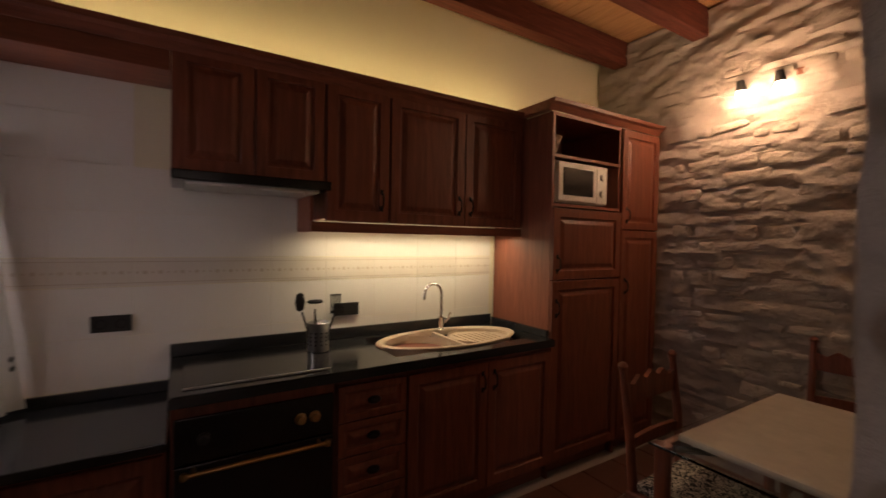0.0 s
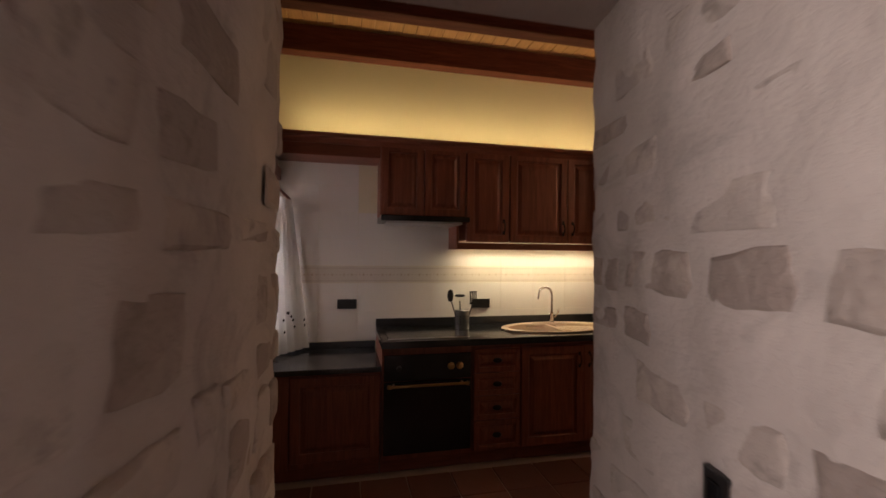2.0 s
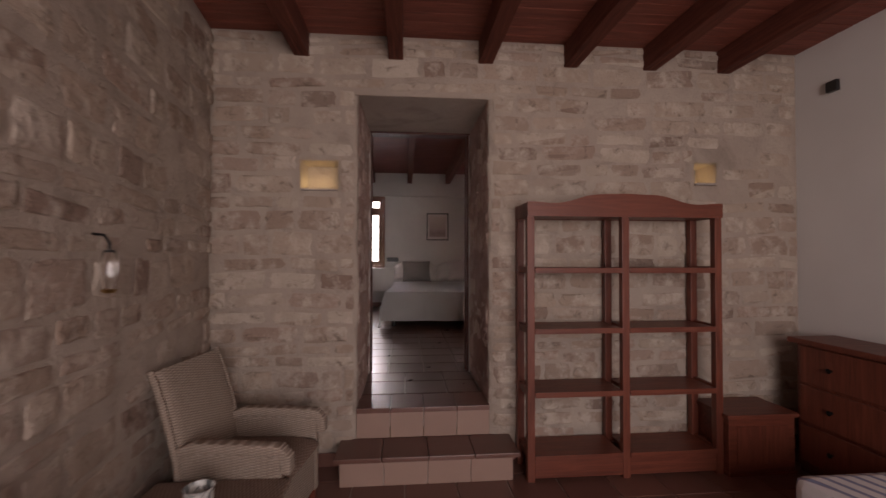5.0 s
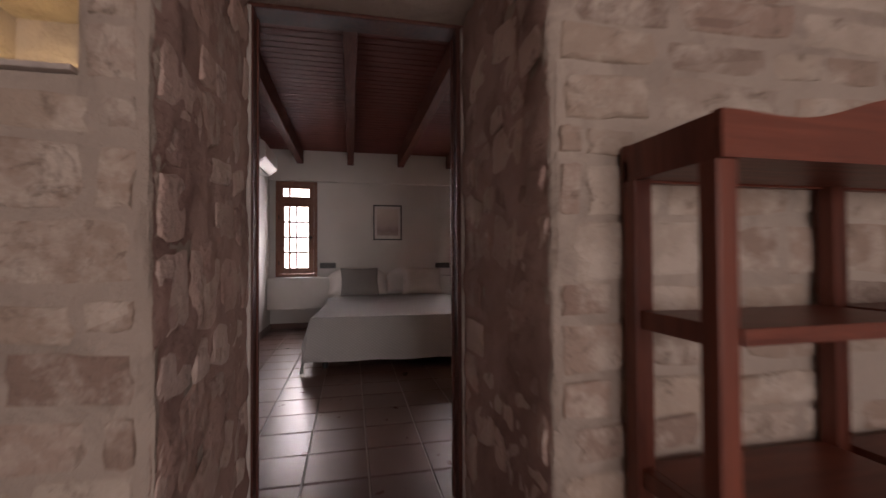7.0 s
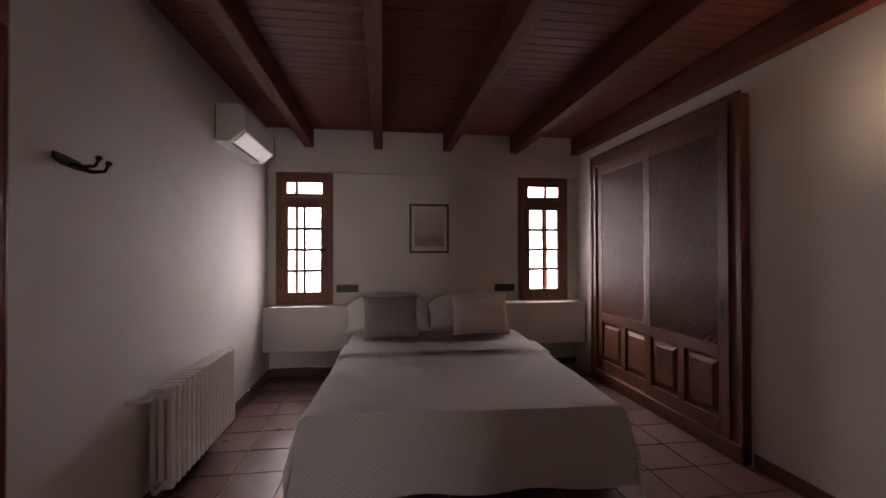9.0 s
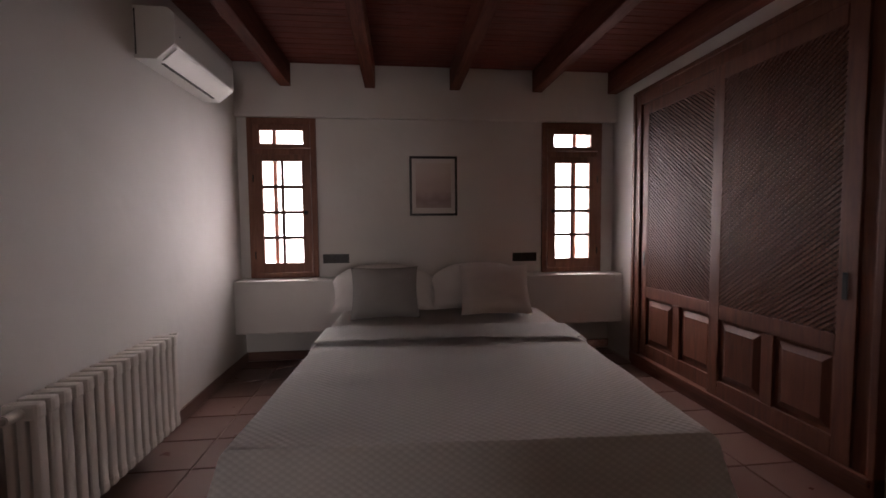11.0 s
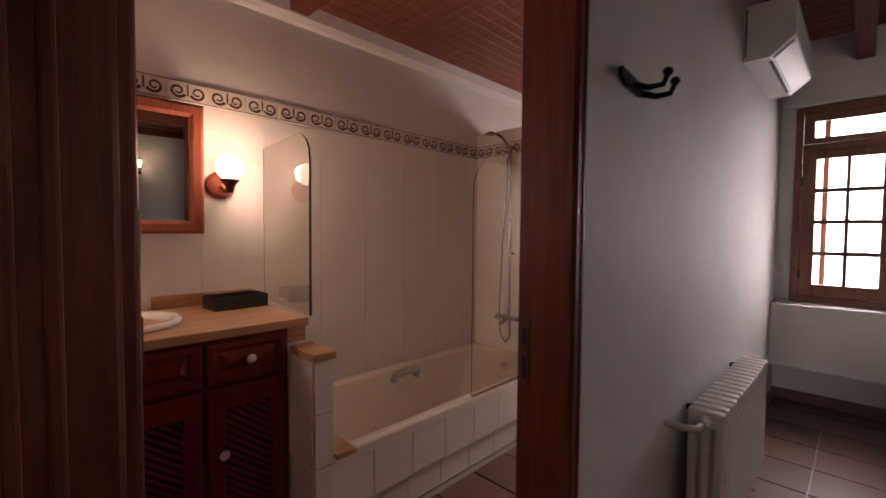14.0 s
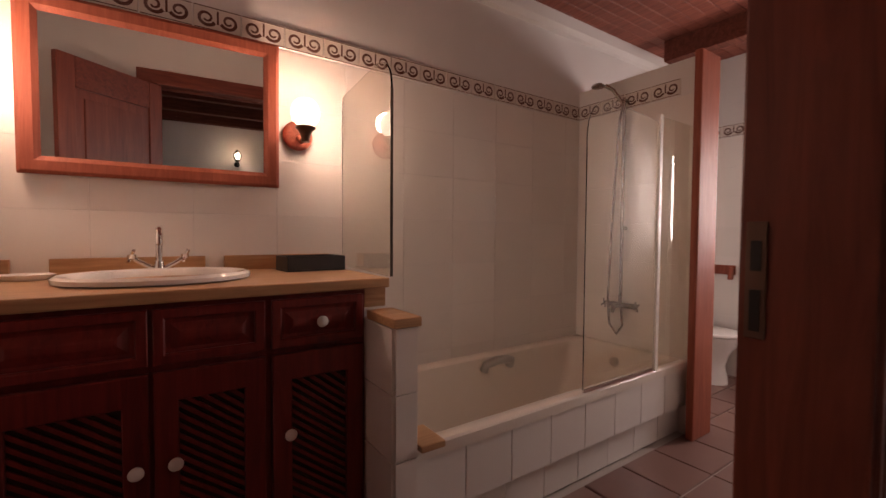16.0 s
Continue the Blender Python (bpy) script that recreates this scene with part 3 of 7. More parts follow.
part("upstand", boxes((XB + 0.005, XB + 0.025, -3.575, -2.832, 0.179, 0.228), bev=0.003), GRANITE, g)

# oven in its housing
ov = base_unit("oven", -2.825, -2.20, ZK, 0.285, "black built-in oven with a brass rail handle")
part("door", boxes((0.012, 0.613, -0.022, 0.0, 0.14, 0.62), bev=0.004), BLACK, ov, "black glass oven door")
part("control_panel", boxes((0.012, 0.613, -0.02, 0.0, 0.628, 0.80), bev=0.003), BLACK, ov)
bm = bmesh.new()
tube(bm, [(0.05, -0.065, 0.605), (0.57, -0.065, 0.605)], 0.009, 12)
for x in (0.075, 0.545):
    tube(bm, [(x, -0.02, 0.605), (x, -0.065, 0.605)], 0.008, 10)
for x in (0.045, 0.575):
    lathe(bm, [(0, -0.016), (0.012, -0.012), (0.014, 0), (0.012, 0.012), (0, 0.016)], 12, (x, -0.065, 0.605))
part("handle", bm, BRASS, ov, "brass rail handle", True)
for x in (0.11, 0.47, 0.53):
    bm = bmesh.new()
    lathe(bm, [(0, 0.0), (0.024, 0.0), (0.024, 0.006), (0.017, 0.01), (0.016, 0.028), (0, 0.03)], 18)
    part("knob", bm, BRASS if x > 0.3 else BLACKPLASTIC, ov, "brass control knob" if x > 0.3 else "", True, pose(x, -0.02, 0.715, 90, 0, 0))

# drawers
dr = base_unit("drawer_unit", -2.195, -1.845, ZK, 0.285, "dark cherry drawer unit with cup pulls")
for i, (z, h) in enumerate(((0.115, 0.205), (0.325, 0.165), (0.495, 0.155), (0.655, 0.165))):
    d = part("drawer", raised_door(0.342, h, 0.035), KITWOOD, dr, "", False, Matrix.Translation((0.004, 0, z)))
    bm = bmesh.new()
    lathe(bm, [(0.034, 0.0), (0.032, 0.012), (0.022, 0.022), (0.0, 0.026)], 16, (0, 0, 0), 1.0, 0.55)
    part("cup_pull", bm, IRON, d, "dark metal cup pull", True, pose(0.171, -0.02, h / 2, 90, 0, 0))

# sink unit
su = base_unit("sink_cabinet", -1.84, -0.845, ZK, 0.285, "dark cherry sink cabinet with two raised-panel doors")
door_part(su, 0.004, 0.115, 0.492, 0.705, 0, (0.455, 0.60))
door_part(su, 0.500, 0.115, 0.49, 0.705, 0, (0.04, 0.60))

# long worktop, with its upstand
wt = thing("worktop", pose(0, 0, 0), "glossy black granite worktop with an upstand", "worktop")
bm = bmesh.new()
edge = [(XB + 0.005, -2.83), (-2.75, -2.83), (-2.75, -0.846), (XB + 0.005, -0.846)]
cut = [(-3.30, -1.869), (-2.85, -1.869), (-2.85, -0.931), (-3.30, -0.931)]
rings = [[bm.verts.new((x, y, z)) for x, y in o] for o, z in ((edge, 0.29), (edge, 0.335), (cut, 0.335), (cut, 0.29))]
for p, q2 in zip(rings, rings[1:] + rings[:1]):
    for k in range(4):
        bm.faces.new((p[k], p[(k + 1) % 4], q2[(k + 1) % 4], q2[k]))
bmesh.ops.bevel(bm, geom=[e for e in bm.edges if e.verts[0] in rings[1] and e.verts[1] in rings[1]], offset=0.006, segments=2, affect="EDGES")
part("slab", bm, GRANITE, wt)
part("upstand", boxes((XB + 0.005, XB + 0.025, -2.83, -0.87, 0.336, 0.40), (XB + 0.026, -2.80, -0.868, -0.848, 0.336, 0.38), bev=0.003), GRANITE, wt)
hob = thing("hob", pose(-3.06, -2.5, 0.336), "black glass ceramic hob set in the worktop", "hob")
part("plate", boxes((-0.25, 0.24, -0.28, 0.28, 0.0, 0.006), bev=0.002), BLACK, hob)
part("trim", boxes((0.241, 0.25, -0.285, 0.285, 0.0, 0.008), bev=0.002), STEEL, hob)

# sink and tap
sk = thing("sink", pose(-3.075, -1.40, 0.336), "oval beige composite sink with drainer set in granite", "sink")
bm = bmesh.new()
lathe(bm, [(0.225, 0.002), (0.232, 0.008), (0.226, 0.014), (0.212, 0.012), (0.205, 0.004), (0.203, -0.03)], 56, (0, 0, 0), 1.0, 2.04)
part("rim", bm, SINKBEIGE, sk, "", True)
bm = bmesh.new()
lathe(bm, [(0.185, 0.0), (0.18, -0.09), (0.15, -0.125), (0.04, -0.13), (0, -0.13)], 40, (0.0, -0.23, -0.008), 1.0, 1.08)
part("bowl", bm, SINKBEIGE, sk, "", True)
bm = bmesh.new()
lathe(bm, [(0.19, 0.0), (0.185, -0.016), (0.0, -0.02)], 40, (0.0, 0.22, -0.002), 1.0, 1.1)
for k in range(7):
    box(bm, -0.12, 0.12, 0.10 + k * 0.04, 0.112 + k * 0.04, -0.022, -0.014, 0.002)
part("drainer", bm, SINKBEIGE, sk, "", True)
part("deck", boxes((-0.20, 0.20, -0.012, 0.012, -0.04, -0.002), bev=0.004), SINKBEIGE, sk)
bm = bmesh.new()
lathe(bm, [(0.0, 0.0), (0.03, 0.0), (0.03, 0.002), (0.0, 0.003)], 16, (0, -0.23, -0.137))
part("drain", bm, STEEL, sk, "", True)
tp = thing("kitchen_tap", pose(-3.25, -1.36, 0.35), "chrome swan-neck kitchen tap behind the sink", "tap")
bm = bmesh.new()
lathe(bm, [(0.0, 0), (0.027, 0), (0.027, 0.008), (0.018, 0.014), (0.017, 0.07), (0.02, 0.08), (0.012, 0.09), (0, 0.092)], 20)
part("base", bm, CHROME, tp, "", True)
bm = bmesh.new()
tube(bm, [(0, 0, 0.07), (0, 0, 0.22)] + [(0.0, -0.062 + 0.062 * math.cos(radians(a)), 0.235 + 0.062 * math.sin(radians(a))) for a in range(0, 171, 15)] + [(0.0, -0.126, 0.20)], 0.0095, 12)
part("spout", bm, CHROME, tp, "", True)
bm = bmesh.new()
tube(bm, [(0.015, 0.02, 0.05), (0.035, 0.035, 0.075), (0.05, 0.04, 0.12)], [0.009, 0.008, 0.006], 10)
part("lever", bm, CHROME, tp, "", True)

# utensil pot
pot = thing("utensil_pot", pose(-3.15, -2.175, 0.336), "perforated steel utensil pot holding kitchen tools", "utensil pot")
bm = bmesh.new()
lathe(bm, [(0, 0.002), (0.052, 0.002), (0.054, 0.006), (0.054, 0.145), (0.057, 0.15), (0.054, 0.152), (0.051, 0.146), (0.051, 0.01), (0, 0.008)], 28)
part("body", bm, STEEL, pot, "", True)
bm = bmesh.new()
for a in range(0, 360, 30):
    for z in (0.04, 0.06, 0.08, 0.1):
        c, s = math.cos(radians(a)), math.sin(radians(a))
        tube(bm, [(0.053 * c, 0.053 * s, z), (0.0555 * c, 0.0555 * s, z)], 0.005, 6)
part("holes", bm, BLACKPLASTIC, pot)
bm = bmesh.new()
tube(bm, [(0, -0.01, 0.02), (0.0, -0.02, 0.22)], 0.005, 8)
lathe(bm, [(0, -0.012), (0.03, -0.010), (0.046, 0.0), (0.03, 0.01), (0, 0.012)], 20, (0.004, -0.02, 0.26), 0.3, 1.0)
part("ladle", bm, BLACKPLASTIC, pot, "black plastic ladle", True)
bm = bmesh.new()
lathe(bm, [(0, -0.05), (0.018, -0.04), (0.026, 0.0), (0.018, 0.04), (0, 0.05)], 16, (-0.005, -0.095, 0.26), 0.25, 1.0)
tube(bm, [(0, -0.03, 0.03), (-0.004, -0.085, 0.21)], 0.005, 8)
part("spoon", bm, BLACKPLASTIC, pot, "black plastic spoon", True)
bm = bmesh.new()
tube(bm, [(0, 0.03, 0.03), (0.0, 0.085, 0.19)], 0.005, 8)
for i in range(4):
    box(bm, -0.002, 0.002, 0.062 + i * 0.015, 0.071 + i * 0.015, 0.205, 0.285, 0.001)
box(bm, -0.002, 0.002, 0.06, 0.118, 0.19, 0.206, 0.001)
box(bm, -0.002, 0.002, 0.06, 0.118, 0.284, 0.294, 0.001)
part("spatula", bm, BLACKPLASTIC, pot, "slotted black spatula")


def wall_socket(m, w, h, n, label):
    t = thing("wall_socket", m, label, "socket", "wall sockets")
    part("plate", boxes((-w / 2, w / 2, -0.012, 0.0, -h / 2, h / 2), bev=0.004), BLACKPLASTIC, t)
    for i in range(n):
        bm = bmesh.new()
        x = (i - (n - 1) / 2) * w / n
        lathe(bm, [(0.021, 0.003), (0.019, 0.001), (0.018, -0.008), (0, -0.008)], 20)
        part("outlet", bm, BLACK, t, "", True, pose(x, -0.012, 0, 90, 0, 0))
    return t


wall_socket(pose(XB + 0.01, -3.055, 0.52, 0, 0, 90), 0.15, 0.075, 2, "black double socket on the kitchen tiles")
wall_socket(pose(XB + 0.01, -1.955, 0.51, 0, 0, 90), 0.155, 0.075, 2, "black double socket behind the worktop")

# hood and its cabinet
XU = -3.085
hc = thing("hood_cabinet", pose(XU, -2.828, 1.20, 0, 0, 90), "cherry wall cabinet with two doors over the hood", "cabinet")
part("body", boxes((0, 0.652, 0.002, 0.28, 0.0, 0.53), bev=0.002), KITWOOD, hc)
for x in (0.004, 0.330):
    door_part(hc, x, 0.006, 0.318, 0.515, 0, None, None, 0.055)
hood = thing("cooker_hood", pose(XU, -2.828, 1.135, 0, 0, 90), "slim black cooker hood under the wall cabinet", "cooker hood")
part("body", boxes((0.0, 0.652, -0.13, 0.28, 0.02, 0.062), bev=0.006), BLACK, hood)
part("filter", boxes((0.05, 0.60, -0.11, 0.2, 0.004, 0.019), bev=0.003), STEEL, hood, "brushed steel hood filter")

uc = thing("wall_cabinet", pose(XU, -2.172, 0.965, 0, 0, 90), "cherry wall cabinet with one raised-panel door", "cabinet", "kitchen wall cabinets")
part("body", boxes((0, 0.352, 0.002, 0.28, 0.06, 0.765), bev=0.002), KITWOOD, uc)
door_part(uc, 0.004, 0.05, 0.344, 0.70, 0, (0.30, 0.12))
uc2 = thing("wall_cabinet", pose(XU, -1.818, 0.965, 0, 0, 90), "cherry wall cabinet with two raised-panel doors", "cabinet", "kitchen wall cabinets")
part("body", boxes((0, 0.965, 0.002, 0.28, 0.06, 0.765), bev=0.002), KITWOOD, uc2)
door_part(uc2, 0.004, 0.05, 0.494, 0.70, 0, (0.455, 0.12))
door_part(uc2, 0.502, 0.05, 0.458, 0.70, 0, (0.04, 0.12))
pm = thing("light_pelmet", pose(XU, -2.172, 0.958, 0, 0, 90), "cherry pelmet hiding a lit strip under the wall cabinets", "pelmet")
part("board", boxes((-0.07, 1.32, -0.018, 0.006, 0.0, 0.05), bev=0.004), KITWOOD_Y, pm)
part("end_board", boxes((-0.07, -0.052, 0.007, 0.27, 0.0, 0.18), bev=0.003), KITWOOD, pm)
part("lamp", boxes((0.0, 1.25, 0.09, 0.13, 0.03, 0.05), bev=0.004), STRIPGLOW, pm, "lit yellowish strip lamp")

cn = thing("cornice", pose(XU, -3.577, 1.70, 0, 0, 90), "dark cherry cornice along the top of the wall cabinets", "cornice")
bm = bmesh.new()
prism(bm, [(-0.02, 0.0), (-0.035, 0.035), (-0.06, 0.045), (-0.065, 0.068), (0.0, 0.068), (0.0, 0.0)], 0.0, 2.73, "x")
part("moulding", bm, KITWOOD_Y, cn)
part("board", boxes((0.0, 0.746, 0.001, 0.28, -0.08, -0.002), bev=0.003), KITWOOD_Y, cn)
part("front_board", boxes((0.0, 0.746, -0.018, 0.0, -0.085, -0.001), bev=0.003), KITWOOD_Y, cn)

# tall unit with the microwave niche
tl = thing("tall_cabinet", pose(-2.81, -0.842, ZK, 0, 0, 90), "tall cherry kitchen cabinet with an open microwave niche", "cabinet")
H = 1.77 - ZK
part("side_panel", boxes((0.0, 0.02, 0.0, 0.55, 0.0, H - 0.03), bev=0.002), KITWOOD, tl)
part("side_panel", boxes((0.655, 0.675, 0.0, 0.55, 0.0, H - 0.03), bev=0.002), KITWOOD, tl)
part("side_panel", boxes((1.095, 1.115, 0.0, 0.55, 0.0, H - 0.03), bev=0.002), KITWOOD, tl)
part("back_panel", boxes((0.02, 1.095, 0.53, 0.55, 0.05, H - 0.03)), KITWOOD, tl)
part("shelf", boxes((0.021, 0.654, 0.0, 0.529, 1.712, 1.732), bev=0.002), KITWOOD_Y, tl)
part("shelf", boxes((0.021, 0.654, 0.0, 0.529, 2.02, 2.04), bev=0.002), KITWOOD_Y, tl)
part("shelf", boxes((0.021, 0.654, 0.0, 0.529, 2.275, 2.298), bev=0.002), KITWOOD_Y, tl)
part("plinth", boxes((0.0, 1.115, 0.05, 0.07, 0.002, 0.098)), KITWOOD_Y, tl)
door_part(tl, 0.004, 0.105, 0.664, 1.14, -0.001, (0.035, 0.97))
door_part(tl, 0.004, 1.252, 0.664, 0.45, -0.001, (0.035, 0.10))
door_part(tl, 0.674, 0.105, 0.436, 1.475, -0.001, (0.05, 1.08), None, 0.055)
door_part(tl, 0.674, 1.588, 0.436, 0.70, -0.001, (0.05, 0.10), None, 0.055)
bm = bmesh.new()
prof = [(-0.005, 0.0), (-0.03, 0.03), (-0.055, 0.04), (-0.06, 0.06), (0.0, 0.06), (0.0, 0.0)]
prism(bm, prof, -0.05, 1.15, "x")
box(bm, -0.05, 0.0, 0.0, 0.55, 0.0, 0.06, 0.006)
part("cornice", bm, KITWOOD_Y, tl, "", False, Matrix.Translation((0, 0, H - 0.03)))

mw = thing("microwave", pose(-2.845, -0.775, ZK + 1.732, 0, 0, 90), "white microwave oven standing in the cabinet niche", "microwave")
part("body", boxes((0, 0.49, 0.0, 0.36, 0.012, 0.28), bev=0.008), WHITEENAMEL, mw)
part("door", boxes((0.008, 0.375, -0.02, -0.001, 0.02, 0.272), bev=0.006), WHITEENAMEL, mw)
part("window", boxes((0.05, 0.335, -0.024, -0.0205, 0.06, 0.235), bev=0.004), BLACK, mw, "dark glass door window")
part("control_panel", boxes((0.38, 0.485, -0.018, -0.001, 0.02, 0.272), bev=0.004), WHITEENAMEL, mw)
for z in (0.20, 0.09):
    bm = bmesh.new()
    lathe(bm, [(0, 0), (0.024, 0), (0.022, 0.014), (0, 0.016)], 20)
    part("dial", bm, WHITEPLASTIC, mw, "", True, pose(0.432, -0.018, z, 90, 0, 0))
for x in (0.04, 0.45):
    for y in (0.03, 0.32):
        part("foot", boxes((x - 0.012, x + 0.012, y - 0.012, y + 0.012, 0.0, 0.0115)), BLACKPLASTIC, mw)
bw = thing("basket", pose(-3.05, -0.70, ZK + 2.04), "dark woven basket on the upper niche shelf", "basket")
bm = bmesh.new()
lathe(bm, [(0, 0.0), (0.09, 0.0), (0.13, 0.15), (0.137, 0.155), (0.125, 0.15), (0.086, 0.01), (0, 0.008)], 20)
part("bowl", bm, WICKER_TOP, bw, "", True)

# window of the kitchen, with its curtain
kw = thing("window_kitchen", pose(-2.70, -3.66, 0.215, 0, 0, 180), "dark wood kitchen window with a transom light", "window")
WK, HK = 0.575, 1.25
part("window_frame", boxes((0, 0.06, -0.03, 0.03, 0, HK), (WK - 0.06, WK, -0.03, 0.03, 0, HK), (0.06, WK - 0.06, -0.03, 0.03, 0, 0.07), (0.06, WK - 0.06, -0.03, 0.03, HK - 0.08, HK), (0.06, WK - 0.06, -0.03, 0.03, 0.93, 1.01), bev=0.004), WINWOOD, kw)
part("casement", boxes((0.062, 0.12, -0.045, -0.005, 0.072, 0.928), (WK - 0.12, WK - 0.062, -0.045, -0.005, 0.072, 0.928), (0.12, WK - 0.12, -0.045, -0.005, 0.072, 0.13), (0.12, WK - 0.12, -0.045, -0.005, 0.87, 0.928), bev=0.003), WINWOOD, kw)
for i, (a, b, c, d) in enumerate(((0.12, WK - 0.12, 0.13, 0.87), (0.06, WK - 0.06, 1.01, HK - 0.08))):
    pn = part("pane", boxes((a, b, -0.022, -0.018, c, d)), GLASS, kw)
    pn.visible_shadow = False
part("architrave", boxes((-0.06, -0.002, -0.105, -0.078, -0.02, HK + 0.09), (0.0, WK + 0.08, -0.105, -0.078, HK + 0.002, HK + 0.09), bev=0.006), WINWOOD, kw)
structure("trim_kitchen_window", boxes((-3.28, -2.70, -3.62, -3.577, 0.195, 0.213), bev=0.004), WINWOOD, "wooden window board")
cu = thing("curtain", pose(-3.27, -3.545, 0.20), "short white curtain gathered beside the kitchen window", "curtain")
bm = bmesh.new()
g = []
NU, NV = 40, 14
for i in range(NU + 1):
    u = i / NU
    row = []
    for j in range(NV + 1):
        v = j / NV
        x = -0.06 + 0.33 * u * (0.75 + 0.25 * math.sin(v * 2.4 + 0.4))
        y = -0.005 + 0.20 * (1 - u) * (0.35 + 0.65 * v) + 0.024 * math.sin(u * 6.28 * 4.5 + v * 0.8) * (0.5 + 0.5 * v)
        row.append(bm.verts.new((x, y, 1.12 * (1 - v))))
    g.append(row)
for i in range(NU):
    for j in range(NV):
        bm.faces.new((g[i][j], g[i + 1][j], g[i + 1][j + 1], g[i][j + 1]))
bmesh.ops.solidify(bm, geom=bm.faces[:], thickness=0.002)
part("cloth", bm, CURTAIN, cu, "", True)
random.seed(5)
for k in range(9):
    bm = bmesh.new()
    lathe(bm, [(0, 0), (0.012, 0), (0.008, 0.002), (0, 0.003)], 8)
    u = random.uniform(0.1, 0.85)
    z = random.uniform(0.14, 0.30)
    x = -0.06 + 0.33 * u * 0.9
    y = -0.005 + 0.20 * (1 - u) * 0.87 + 0.03
    part("embroidered_flower", bm, IRON, cu, "small grey embroidered flower", False, pose(x, y, z, -90, 0, -28))
bm = bmesh.new()
tube(bm, [(-0.06, 0.055, 1.125), (0.60, 0.055, 1.125)], 0.009, 10)
lathe(bm, [(0, -0.02), (0.018, -0.01), (0.02, 0), (0.018, 0.01), (0, 0.02)], 12, (0.61, 0.055, 1.125))
part("rod", bm, KITWOOD_Y, cu, "dark wooden curtain rod", True)

# wall lamp with two bulbs
wl = thing("wall_spot_lamp", pose(-2.13, 0.295, 1.955), "wooden bar wall lamp with two lit bulbs", "wall lamp")
part("bar", boxes((-0.21, 0.21, -0.03, 0.0, -0.022, 0.022), bev=0.006), WINWOOD, wl)
for x in (-0.105, 0.10):
    bm = bmesh.new()
    lathe(bm, [(0, 0.03), (0.02, 0.028), (0.024, 0.0), (0.03, -0.035), (0.026, -0.038), (0.0, -0.03)], 16)
    part("socket", bm, IRON, wl, "", True, pose(x, -0.085, -0.01, 20, 0, 0))
    bm = bmesh.new()
    tube(bm, [(x, -0.028, 0), (x, -0.075, 0.012)], 0.006, 8)
    part("arm", bm, IRON, wl, "", True)
    bm = bmesh.new()
    lathe(bm, [(0, -0.085), (0.02, -0.078), (0.03, -0.055), (0.022, -0.03), (0.014, -0.02), (0, -0.018)], 16)
    b = part("bulb", bm, BULBGLOW, wl, "lit warm bulb", True, pose(x, -0.092, -0.02, 20, 0, 0))
    b.visible_shadow = False


# table and chairs
def dining_chair(m):
    t = thing("dining_chair", m, "dark turned wooden chair with a patterned seat cushion", "chair", "chairs round the kitchen table")
    for x in (-0.19, 0.19):
        bm = bmesh.new()
        lathe(bm, [(0.0, 0), (0.016, 0), (0.02, 0.1), (0.017, 0.2), (0.022, 0.3), (0.02, 0.44), (0, 0.44)], 12, (x, -0.18, 0))
        part("leg", bm, KITWOOD, t, "", True)
        bm = bmesh.new()
        tube(bm, [(x, 0.18, 0), (x, 0.18, 0.45), (x * 1.03, 0.20, 0.7), (x * 1.06, 0.235, 0.95)], [0.018, 0.021, 0.019, 0.016], 12)
        lathe(bm, [(0.017, 0), (0.022, 0.015), (0.012, 0.03), (0.0, 0.035)], 12, (x * 1.06, 0.235, 0.95))
        part("back_post", bm, KITWOOD, t, "", True)
    part("seat", boxes((-0.215, 0.215, -0.21, 0.20, 0.43, 0.455), bev=0.008), KITWOOD, t)
    part("cushion", boxes((-0.20, 0.20, -0.20, 0.165, 0.457, 0.50), bev=0.018), CUSHION, t, "black and white leaf-print cushion")
    for z, h in ((0.62, 0.05), (0.80, 0.11)):
        bm = bmesh.new()
        top = [(-0.19 + 0.38 * i / 16, z + h * (0.75 + 0.25 * math.sin(math.pi * i / 16) + (0.12 * math.cos(i * math.pi / 2) if z > 0.7 else 0))) for i in range(17)]
        y = 0.19 + (z - 0.6) * 0.13
        prism(bm, [(-0.19, z), (0.19, z)] + top[::-1], y, y + 0.02, "y")
        part("back_rail", bm, KITWOOD, t)
    for x in (-0.19, 0.19):
        bm = bmesh.new()
        tube(bm, [(x, -0.18, 0.2), (x, 0.18, 0.2)], 0.01, 8)
        part("stretcher", bm, KITWOOD, t, "", True)
    bm = bmesh.new()
    tube(bm, [(-0.19, -0.18, 0.26), (0.19, -0.18, 0.26)], 0.01, 8)
    part("stretcher", bm, KITWOOD, t, "", True)
    return t


qm = Mat("leaf_print_cloth", 0.9)
vein = qm.ramp(qm.noise(22.0, 3, 0.6, None, 2.5), ((0.46, (0.02, 0.018, 0.017)), (0.5, (0.5, 0.44, 0.37)), (0.56, (0.5, 0.44, 0.37)), (0.6, (0.03, 0.026, 0.024))))
qm.color(vein)
CUSHION = qm.m
MARBLE = plain("cream_table_slab", (0.56, 0.50, 0.42), 0.45, 0, 0.7, 0.3)
ch = dining_chair(pose(-1.82, -0.98, ZK, 0, 0, 92))
copy_thing(ch, pose(-1.63, 0.03, ZK, 0, 0, 2))
tb = thing("kitchen_table", pose(-1.39, -0.65, ZK), "glass-topped wooden kitchen table with a cream stone slab", "table")
part("glass_top", boxes((-0.50, 0.36, -0.60, 0.45, 0.712, 0.722), bev=0.003), GLASS, tb, "clear glass sheet").visible_shadow = False
